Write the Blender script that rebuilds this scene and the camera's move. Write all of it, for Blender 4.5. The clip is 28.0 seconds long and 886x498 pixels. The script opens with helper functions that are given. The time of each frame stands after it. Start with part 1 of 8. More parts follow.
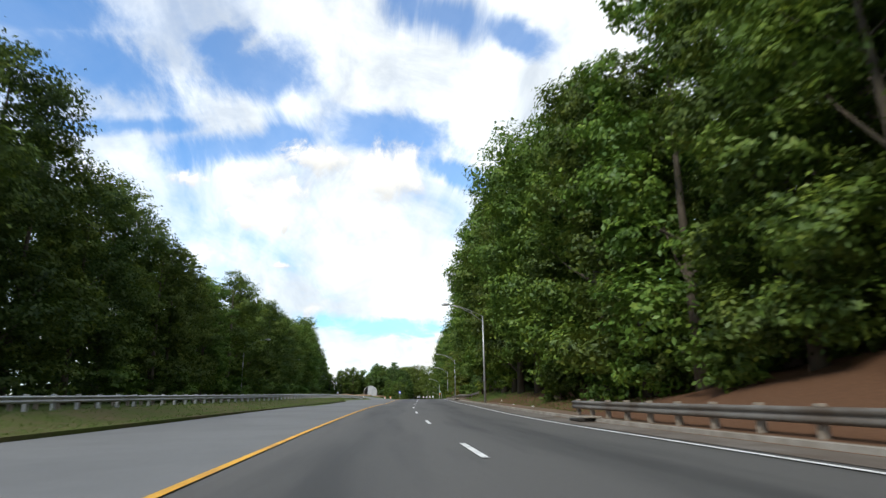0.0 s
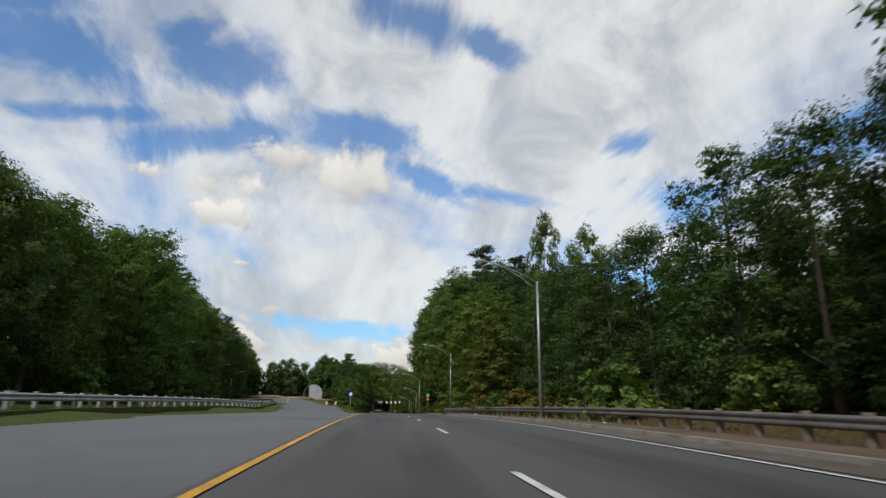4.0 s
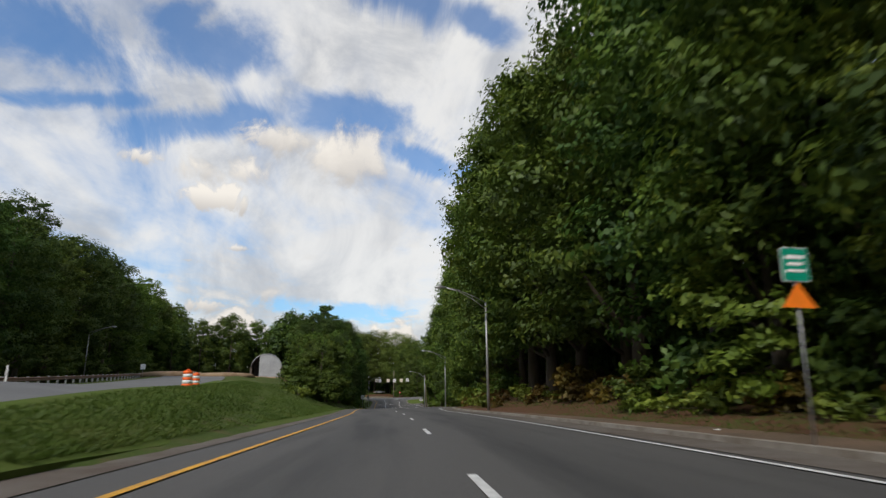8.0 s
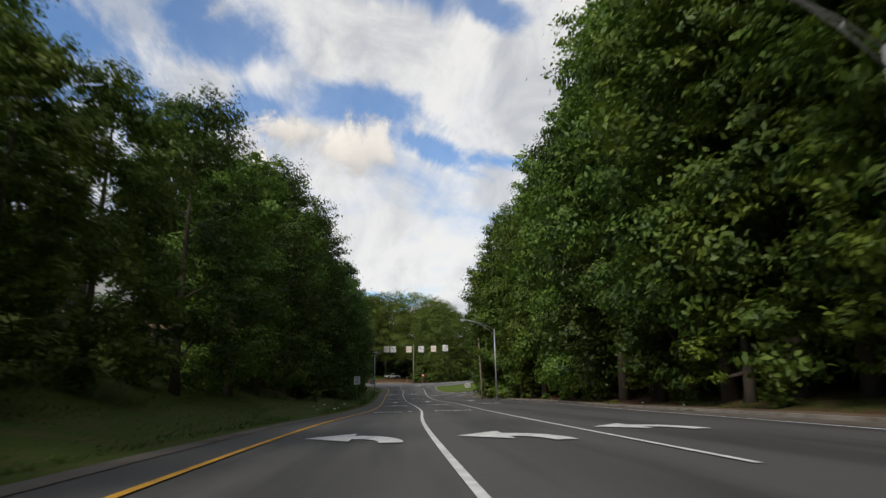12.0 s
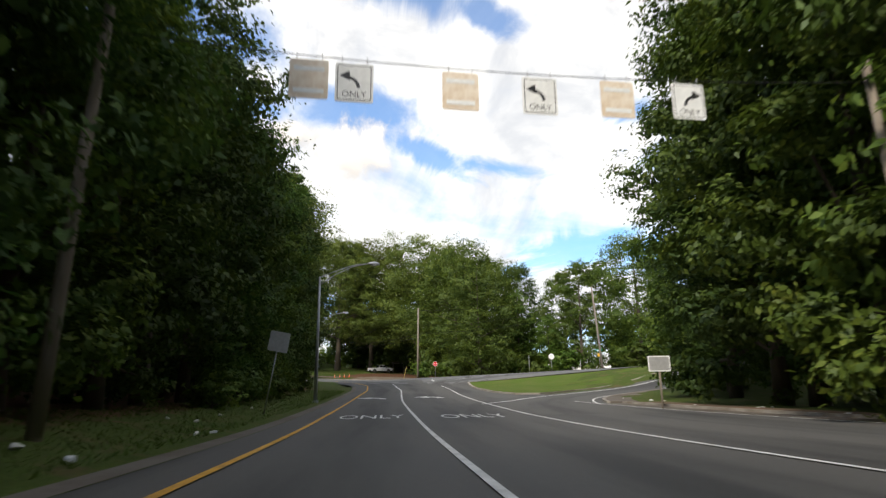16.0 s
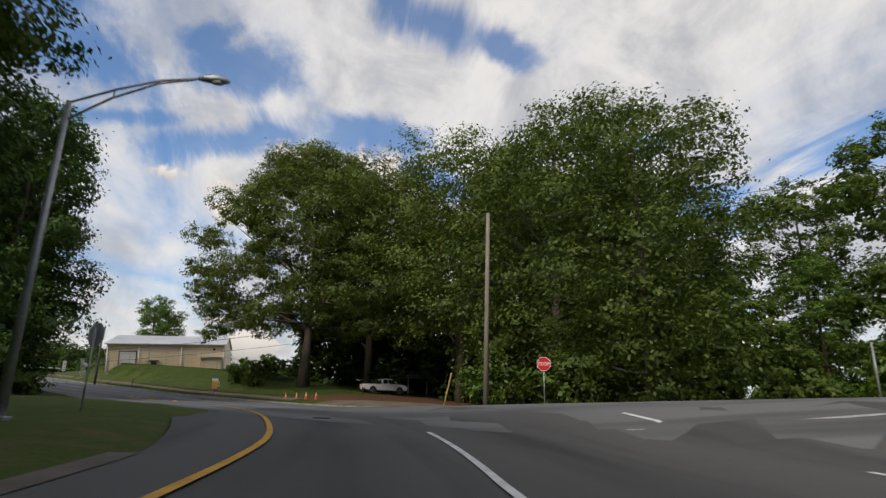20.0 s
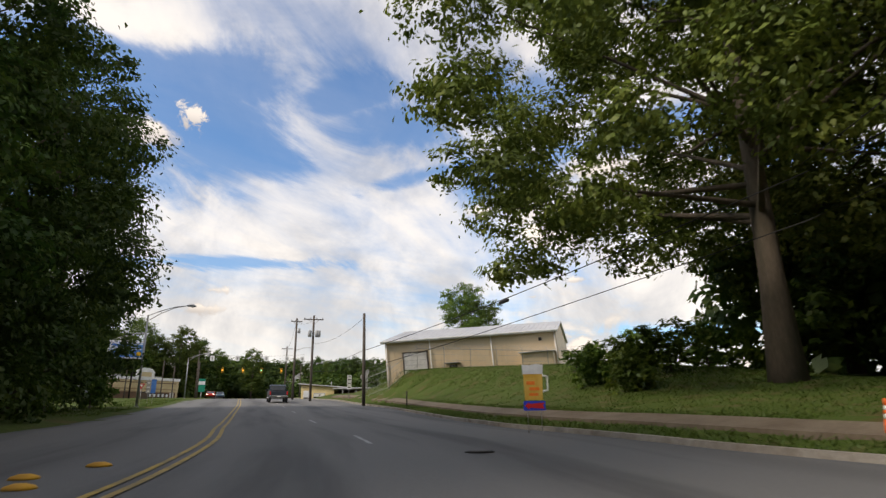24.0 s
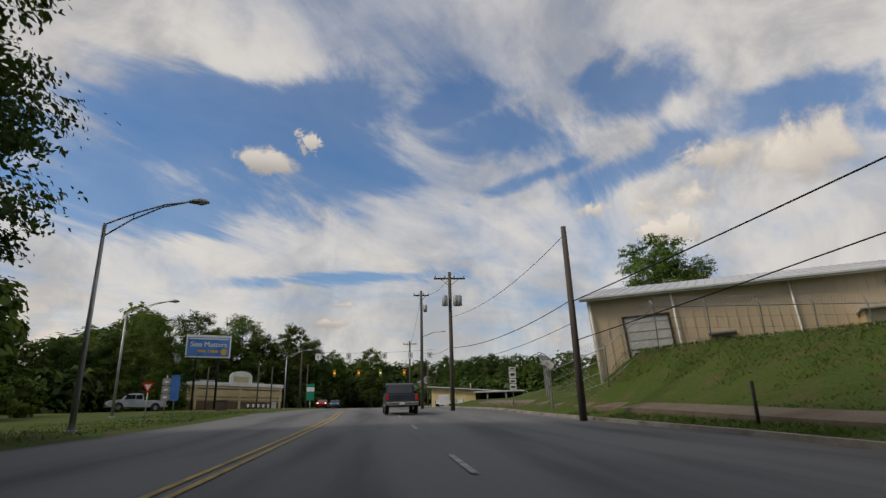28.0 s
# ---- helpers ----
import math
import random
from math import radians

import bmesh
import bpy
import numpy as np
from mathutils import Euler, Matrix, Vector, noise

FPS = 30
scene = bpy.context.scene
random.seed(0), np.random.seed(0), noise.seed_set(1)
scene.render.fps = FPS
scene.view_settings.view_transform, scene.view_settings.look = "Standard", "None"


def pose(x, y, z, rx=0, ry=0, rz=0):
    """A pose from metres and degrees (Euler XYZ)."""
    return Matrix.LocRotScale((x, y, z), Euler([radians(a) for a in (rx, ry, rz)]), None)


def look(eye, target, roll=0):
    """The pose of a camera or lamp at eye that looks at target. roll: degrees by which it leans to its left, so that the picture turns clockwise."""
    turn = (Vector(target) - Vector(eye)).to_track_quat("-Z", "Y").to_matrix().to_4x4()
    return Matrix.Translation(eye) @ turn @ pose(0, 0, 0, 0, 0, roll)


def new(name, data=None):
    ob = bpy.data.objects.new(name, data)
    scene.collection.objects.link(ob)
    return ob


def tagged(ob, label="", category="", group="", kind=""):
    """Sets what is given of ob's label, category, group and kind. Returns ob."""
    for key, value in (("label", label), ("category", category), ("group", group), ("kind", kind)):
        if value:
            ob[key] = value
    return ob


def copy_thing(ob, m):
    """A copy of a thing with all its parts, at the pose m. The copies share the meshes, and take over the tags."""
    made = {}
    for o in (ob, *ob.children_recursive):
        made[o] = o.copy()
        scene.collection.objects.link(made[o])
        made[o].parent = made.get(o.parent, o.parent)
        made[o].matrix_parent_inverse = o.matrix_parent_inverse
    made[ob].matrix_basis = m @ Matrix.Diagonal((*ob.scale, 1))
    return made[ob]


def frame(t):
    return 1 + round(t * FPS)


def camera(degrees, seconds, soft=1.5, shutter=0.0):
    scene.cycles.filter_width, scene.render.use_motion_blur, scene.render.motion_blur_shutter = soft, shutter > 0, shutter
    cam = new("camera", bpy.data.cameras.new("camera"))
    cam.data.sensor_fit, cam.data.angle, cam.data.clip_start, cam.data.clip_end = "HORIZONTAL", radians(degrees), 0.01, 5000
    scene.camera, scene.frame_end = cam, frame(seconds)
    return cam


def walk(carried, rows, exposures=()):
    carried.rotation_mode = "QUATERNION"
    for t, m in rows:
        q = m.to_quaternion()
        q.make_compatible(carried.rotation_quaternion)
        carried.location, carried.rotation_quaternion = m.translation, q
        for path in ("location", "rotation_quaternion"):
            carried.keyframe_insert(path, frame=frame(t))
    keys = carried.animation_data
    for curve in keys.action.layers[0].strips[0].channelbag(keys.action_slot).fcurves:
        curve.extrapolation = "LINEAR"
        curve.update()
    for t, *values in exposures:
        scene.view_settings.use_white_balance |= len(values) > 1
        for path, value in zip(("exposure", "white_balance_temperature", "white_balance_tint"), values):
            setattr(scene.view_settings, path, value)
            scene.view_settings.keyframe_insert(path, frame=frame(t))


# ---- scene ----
# ------------------------------------------------------------ camera and drive
cam = camera(74.6, 28.0, soft=1.35, shutter=0.22)


def ahead(yaw, pitch):
    y, p = radians(yaw), radians(pitch)
    return Vector((-math.sin(y) * math.cos(p), math.cos(y) * math.cos(p), math.sin(p)))


# seconds, eye, heading to the left of +y, tilt up, lean
PATH = [
    (0, (0.000, 0.000, 1.000), -5.43, 15.15, -0.76),
    (0.5, (-0.001, 12.711, 1.252), -5.63, 15.12, 0.16),
    (1, (0.104, 25.356, 1.445), -5.73, 15.32, 0.78),
    (1.5, (0.329, 37.785, 1.689), -6.06, 15.34, 1.16),
    (2, (0.710, 49.876, 2.013), -6.70, 15.31, 1.83),
    (2.5, (1.067, 61.963, 2.242), -7.33, 15.11, 1.77),
    (3, (1.541, 74.057, 2.471), -8.00, 15.01, 1.44),
    (3.5, (2.224, 86.005, 2.742), -8.62, 14.99, 1.26),
    (4, (2.971, 97.988, 3.015), -9.09, 15.64, 0.74),
    (4.5, (3.775, 110.091, 3.282), -9.44, 15.67, -0.18),
    (5, (4.623, 122.366, 3.500), -9.66, 15.10, -1.09),
    (5.5, (5.461, 134.833, 3.615), -9.78, 14.22, -1.58),
    (6, (6.223, 147.456, 3.668), -9.61, 14.37, -1.25),
    (6.5, (6.984, 160.092, 3.708), -9.73, 14.16, -1.13),
    (7, (7.798, 172.542, 3.707), -9.51, 14.27, -0.79),
    (7.5, (8.756, 184.755, 3.699), -9.34, 13.86, -0.61),
    (8, (9.687, 196.953, 3.660), -9.36, 13.71, -0.67),
    (8.5, (10.551, 209.039, 3.535), -9.03, 13.43, -0.70),
    (9, (11.246, 220.925, 3.368), -8.41, 13.14, -0.84),
    (9.5, (11.914, 232.616, 3.130), -8.05, 12.84, -1.14),
    (10, (12.430, 244.325, 2.987), -8.10, 12.59, -1.08),
    (10.5, (12.956, 255.977, 2.815), -8.19, 12.61, -0.86),
    (11, (13.548, 267.363, 2.570), -8.01, 12.71, -0.44),
    (11.5, (14.178, 278.294, 2.317), -8.03, 12.51, -0.59),
    (12, (14.772, 288.854, 2.118), -8.21, 12.57, -1.20),
    (12.5, (15.366, 299.400, 1.897), -8.12, 12.48, -1.22),
    (13, (16.080, 310.051, 1.599), -9.09, 12.77, -0.93),
    (13.5, (16.936, 320.857, 1.268), -9.57, 12.90, -0.47),
    (14, (17.810, 331.817, 0.943), -9.12, 12.95, 0.01),
    (14.5, (18.563, 342.868, 0.648), -8.19, 12.90, 0.37),
    (15, (19.170, 353.836, 0.365), -8.33, 12.87, 0.46),
    (15.5, (19.774, 364.361, 0.175), -8.53, 12.81, -0.04),
    (16, (20.339, 374.204, -0.076), -8.85, 13.05, -0.64),
    (16.5, (20.842, 383.554, -0.271), -9.04, 13.42, -0.86),
    (17, (21.399, 392.488, -0.355), -9.28, 13.81, -0.97),
    (17.5, (21.881, 401.257, -0.355), -9.19, 14.18, -0.03),
    (18, (22.427, 409.861, -0.288), -9.11, 14.61, -0.15),
    (18.5, (22.985, 418.188, -0.171), -8.96, 14.93, -0.14),
    (19, (23.454, 426.156, -0.043), -8.56, 15.48, 0.03),
    (19.5, (23.829, 433.760, 0.125), -8.52, 15.79, 0.09),
    (20, (24.118, 441.044, 0.355), -7.53, 15.88, 1.31),
    (20.5, (24.326, 447.962, 0.568), -6.57, 16.28, 1.83),
    (21, (24.066, 454.698, 0.784), -2.36, 16.50, 1.89),
    (21.5, (23.278, 461.345, 1.016), 2.05, 16.55, 1.64),
    (22, (22.051, 467.881, 1.243), 5.57, 16.48, 1.19),
    (22.5, (20.460, 474.144, 1.454), 8.73, 16.38, 0.69),
    (23, (18.400, 479.826, 1.623), 14.02, 16.49, 0.28),
    (23.5, (16.055, 484.685, 1.733), 19.29, 16.64, -0.24),
    (24, (13.742, 488.723, 1.779), 23.71, 16.79, -0.92),
    (24.5, (11.433, 492.225, 1.931), 25.99, 16.98, -1.19),
    (25, (9.295, 495.397, 2.005), 28.13, 17.22, -1.15),
    (25.5, (7.015, 498.363, 2.243), 30.13, 17.36, -0.99),
    (26, (4.604, 501.170, 2.438), 31.72, 17.43, -1.16),
    (26.5, (2.126, 503.894, 2.624), 32.90, 17.53, -1.30),
    (27, (-0.352, 506.617, 2.782), 33.80, 17.66, -1.28),
    (27.5, (-2.806, 509.366, 2.961), 34.56, 17.72, -1.36),
    (28, (-5.204, 512.055, 3.110), 35.20, 17.65, -1.31),
]
EXPOSURES = [(0.0, 0.6, 6400, 6), (2.0, 0.2, 6400, 6), (3.5, 0.0, 6500, 8), (5.0, -0.2, 6500, 8), (6.2, -0.25, 6550, 8), (7.6, -0.02, 6700, 10), (12.0, 0.05, 6800, 10), (14.5, 0.85, 7000, 10), (15.3, 0.82, 7000, 10), (16.4, 0.56, 6950, 10), (18.0, 0.15, 6500, 8),
             (20.0, -0.05, 6900, 12), (23.0, 0.3, 7400, 14), (24.8, 0.32, 7400, 13), (26.0, -0.12, 7200, 12), (28.0, -0.35, 7200, 12)]
walk(cam, [(t, look(e, Vector(e) + 2 * ahead(yw, pt), rl)) for t, e, yw, pt, rl in PATH], EXPOSURES)

# ------------------------------------------------------------ sky and sun
SUN_DIR = Vector((-0.42, -0.64, 0.64)).normalized()


def build_world():
    world = bpy.data.worlds.new("sky")
    scene.world = world
    world.use_nodes = True
    nt = world.node_tree
    nt.nodes.clear()
    N = nt.nodes.new
    L = nt.links.new

    def math_node(op, a, b=None, clamp=False):
        n = N("ShaderNodeMath")
        n.operation = op
        n.use_clamp = clamp
        for i, v in enumerate((a, b)):
            if v is None:
                continue
            if isinstance(v, (int, float)):
                n.inputs[i].default_value = v
            else:
                L(v, n.inputs[i])
        return n.outputs[0]

    def ramp(v, lo, hi):
        n = N("ShaderNodeMapRange")
        n.interpolation_type = "SMOOTHSTEP"
        L(v, n.inputs["Value"])
        n.inputs["From Min"].default_value = lo
        n.inputs["From Max"].default_value = hi
        return n.outputs["Result"]

    out = N("ShaderNodeOutputWorld")
    bg = N("ShaderNodeBackground")
    bg.inputs["Strength"].default_value = SKY
    L(bg.outputs[0], out.inputs[0])
    sky = N("ShaderNodeTexSky")
    sky.sky_type = "NISHITA"
    sky.sun_disc = False
    sky.sun_elevation = math.asin(SUN_DIR.z)
    sky.sun_rotation = math.atan2(SUN_DIR.x, SUN_DIR.y)
    sky.air_density = 1.2
    sky.dust_density = 0.6
    sky.ozone_density = 2.2
    sky_gain = N("ShaderNodeMix")
    sky_gain.data_type = "RGBA"
    sky_gain.blend_type = "MULTIPLY"
    sky_gain.inputs["Factor"].default_value = 1.0
    L(sky.outputs[0], sky_gain.inputs[6])
    sky_gain.inputs[7].default_value = (0.76, 1.16, 1.55, 1)

    tc = N("ShaderNodeTexCoord")
    sep = N("ShaderNodeSeparateXYZ")
    L(tc.outputs["Generated"], sep.inputs[0])
    zc = math_node("MAXIMUM", sep.outputs[2], 0.02)
    zd = math_node("ADD", zc, 0.10)
    u = math_node("DIVIDE", sep.outputs[0], zd)
    v = math_node("DIVIDE", sep.outputs[1], zd)
    uv = N("ShaderNodeCombineXYZ")
    L(u, uv.inputs[0])
    L(v, uv.inputs[1])

    def noise_tex(vec, scale, detail, rough, dist=0.0, offset=(0, 0, 0), stretch=(1, 1, 1), turn=0.0):
        m = N("ShaderNodeMapping")
        L(vec, m.inputs[0])
        m.inputs["Location"].default_value = offset
        m.inputs["Rotation"].default_value = (0, 0, turn)
        m.inputs["Scale"].default_value = stretch
        n = N("ShaderNodeTexNoise")
        L(m.outputs[0], n.inputs["Vector"])
        n.inputs["Scale"].default_value = scale
        n.inputs["Detail"].default_value = detail
        n.inputs["Roughness"].default_value = rough
        n.inputs["Distortion"].default_value = dist
        return n.outputs["Fac"]

    # thin streaked high cloud and lower heaped cloud
    high = noise_tex(uv.outputs[0], 0.62, 7, 0.56, 0.9, (3.1, 1.7, 0), (1.0, 0.62, 1), 0.5)
    wisp = noise_tex(uv.outputs[0], 2.4, 8, 0.62, 0.8, (1.0, 4.0, 0), (1.0, 0.42, 1), 0.75)
    mixv = math_node("ADD", math_node("MULTIPLY", high, 0.74), math_node("MULTIPLY", wisp, 0.26))
    thin = ramp(mixv, 0.30, 0.54)
    # near the horizon the layer closes up
    low_sky = ramp(sep.outputs[2], 0.42, 0.06)
    thin = math_node("MAXIMUM", thin, math_node("MULTIPLY", low_sky, ramp(mixv, 0.30, 0.50)))
    puff_n = noise_tex(tc.outputs["Generated"], 6.5, 8, 0.55, 0.2, (0.4, 0.2, 0.1), (1, 1, 1.9))
    puff = math_node("MULTIPLY", ramp(puff_n, 0.55, 0.66), ramp(sep.outputs[2], 0.30, 0.10))

    def heap(direction, width, soft, squash=0.52):
        """A single heaped cloud in the given direction with a ragged edge."""
        d = Vector(direction).normalized()
        side = Vector((d.y, -d.x, 0)).normalized()
        up = side.cross(d)
        dots = []
        for axis, w in ((side, width), (up, width * squash)):
            n = N("ShaderNodeVectorMath")
            n.operation = "DOT_PRODUCT"
            L(tc.outputs["Generated"], n.inputs[0])
            n.inputs[1].default_value = axis
            dots.append(math_node("DIVIDE", n.outputs["Value"], w))
        fr = N("ShaderNodeVectorMath")
        fr.operation = "DOT_PRODUCT"
        L(tc.outputs["Generated"], fr.inputs[0])
        fr.inputs[1].default_value = d
        dist = math_node("SQRT", math_node("ADD", math_node("MULTIPLY", dots[0], dots[0]), math_node("MULTIPLY", dots[1], dots[1])))
        rag = noise_tex(tc.outputs["Generated"], 0.75 / width, 7, 0.62, 0.4, (d.x * 3, d.y, 0))
        body = math_node("SUBTRACT", math_node("ADD", 1.0, math_node("MULTIPLY", math_node("SUBTRACT", rag, 0.5), 4.2)), dist)
        return math_node("MULTIPLY", ramp(body, -0.02, soft), ramp(fr.outputs["Value"], 0.0, 0.2)), dots[1]

    def opening(direction, length, height, slope):
        """A clear streak: half length and half height in degrees, slope upwards to the right; its edges follow the cloud layer."""
        d = Vector(direction).normalized()
        side = Vector((d.y, -d.x, 0)).normalized()
        up = side.cross(d)
        c, n_ = math.cos(radians(slope)), math.sin(radians(slope))
        dots = []
        for axis, w in ((side * c + up * n_, radians(length)), (up * c - side * n_, radians(height)), (d, 1.0)):
            n = N("ShaderNodeVectorMath")
            n.operation = "DOT_PRODUCT"
            L(tc.outputs["Generated"], n.inputs[0])
            n.inputs[1].default_value = axis
            dots.append(math_node("DIVIDE", n.outputs["Value"], w))
        dist = math_node("SQRT", math_node("ADD", math_node("MULTIPLY", dots[0], dots[0]), math_node("MULTIPLY", dots[1], dots[1])))
        rag = math_node("ADD", math_node("MULTIPLY", math_node("SUBTRACT", high, 0.5), 2.6), math_node("MULTIPLY", math_node("SUBTRACT", wisp, 0.5), 4.6))
        body = math_node("SUBTRACT", math_node("SUBTRACT", 1.15, rag), dist)
        return math_node("MULTIPLY", ramp(body, -0.25, 0.75), ramp(dots[2], 0.0, 0.2))

    heaps = [heap(ahead(1.8, 21.6), 0.10, 0.65, .55), heap(ahead(11.5, 20.0), 0.065, 0.9, .4), heap(ahead(53.6, 25.4), 0.055, 0.7, .42),
             heap(ahead(49.3, 27.3), 0.022, 0.5, .9), heap(ahead(13, 17.5), 0.05, 0.5), heap(ahead(46, 10.5), 0.035, 0.7, .3), heap(ahead(10.5, 13.2), 0.035, 0.9, .2), heap(ahead(15, 11.8), 0.025, 0.9, .2), heap(ahead(45.5, 12.2), 0.028, 0.9, .28), heap(ahead(20, 20.5), 0.03, .9, .5),
             heap(ahead(9.8, 5.6), 0.07, 0.5, .45), heap(ahead(-4.0, 5.0), 0.055, 0.5, .55), heap(ahead(13.0, 7.8), 0.035, 0.8, .5), heap(ahead(48, 6.0), 0.06, .6, .4), heap(ahead(8.0, 23.6), 0.075, 0.7, .5)]
    holes = None
    for d_, w_ in HOLES:
        hole = opening(ahead(*d_), *w_)
        holes = hole if holes is None else math_node("MAXIMUM", holes, hole)
    thin = math_node("MULTIPLY", thin, math_node("SUBTRACT", 1.0, math_node("MULTIPLY", holes, 0.84)))
    lump = puff
    lit = puff
    for h, up in heaps:
        lump = math_node("MAXIMUM", lump, h)
        lit = math_node("MAXIMUM", lit, math_node("MULTIPLY", h, ramp(up, -0.9, 0.7)))
    # tints: sunlit white, grey-blue undersides, slightly warm low down
    grain = noise_tex(tc.outputs["Generated"], 5.0, 6, 0.6, 0.5, (2, 1, 0))
    white = N("ShaderNodeMix")
    white.data_type = "RGBA"
    L(ramp(grain, 0.35, 0.62), white.inputs["Factor"])
    white.inputs[6].default_value = CLOUD_DARK
    white.inputs[7].default_value = CLOUD_LIT
    lumpc = N("ShaderNodeMix")
    lumpc.data_type = "RGBA"
    L(math_node("ADD", math_node("MULTIPLY", lit, 0.8), math_node("MULTIPLY", ramp(grain, 0.40, 0.62), 0.25), True), lumpc.inputs["Factor"])
    lumpc.inputs[6].default_value = LUMP_DARK
    lumpc.inputs[7].default_value = LUMP_LIT
    a = N("ShaderNodeMix")
    a.data_type = "RGBA"
    L(math_node("MULTIPLY", thin, 0.93), a.inputs["Factor"])
    L(sky_gain.outputs[2], a.inputs[6])
    L(white.outputs[2], a.inputs[7])
    b = N("ShaderNodeMix")
    b.data_type = "RGBA"
    L(math_node("MULTIPLY", lump, 0.9), b.inputs["Factor"])
    L(a.outputs[2], b.inputs[6])
    L(lumpc.outputs[2], b.inputs[7])
    L(b.outputs[2], bg.inputs["Color"])


SKY = 0.10
# clear blue openings in the cloud layer: heading and tilt; half length, half height, slope
HOLES = [((12.5, 24.6), (8.5, 1.5, 14)), ((2.0, 25.9), (7.5, 2.1, -2)), ((-7.0, 22.4), (6.5, 1.2, -25)), ((-15.0, 20.8), (6.5, 1.1, -9)), ((28.0, 28.4), (6.0, 2.6, -8)), ((14.2, 31.1), (5.0, 2.3, 10)),
         ((-6.5, 37.0), (6.0, 2.4, -20)), ((-13.0, 35.0), (3.5, 1.6, -30)), ((1.0, 7.6), (6.5, 1.0, -4)), ((-28.0, 24.8), (3.5, 1.4, 5)), ((-32.5, 19.7), (5.0, 2.6, -15)), ((-21.5, 11.7), (7.0, 1.6, 3)),
         ((58.5, 27.6), (9.5, 4.6, -6)), ((67.0, 20.8), (6.5, 4.2, 20)), ((46.5, 25.8), (6.0, 4.2, 42)), ((48.0, 31.0), (7.0, 2.6, 4)), ((61.5, 19.2), (5.5, 2.2, 14)), ((17.5, 32.6), (2.6, 1.4, 25)),
         ((25.0, 24.2), (5.0, 0.8, 14)), ((45.0, 14.8), (9.0, 0.6, 4)), ((34.0, 31.0), (5.0, 1.6, 12)), ((-48.0, 22.0), (9.0, 2.5, 5)), ((84.0, 24.0), (10.0, 5.0, 10)),
         ((120.0, 30.0), (17, 7, 0)), ((180.0, 35.0), (17, 7, 0)), ((-110.0, 32.0), (17, 7, 0))]
CLOUD_LIT = (8.6, 8.65, 8.6, 1)
CLOUD_DARK = (5.3, 5.55, 5.95, 1)
LUMP_LIT = (9.4, 9.0, 8.4, 1)
LUMP_DARK = (4.9, 4.75, 4.7, 1)
build_world()
sun = new("sun", bpy.data.lights.new("sun", "SUN"))
sun.data.energy = 2.6
sun.data.angle = radians(12)
sun.data.color = (1.0, 0.95, 0.87)
sun.matrix_world = look(SUN_DIR * 50, (0, 0, 0))


# ------------------------------------------------------------ materials
def material(name, build):
    m = bpy.data.materials.new(name)
    m.use_nodes = True
    nt = m.node_tree
    nt.nodes.clear()
    out = nt.nodes.new("ShaderNodeOutputMaterial")
    nt.links.new(build(nt), out.inputs["Surface"])
    return m


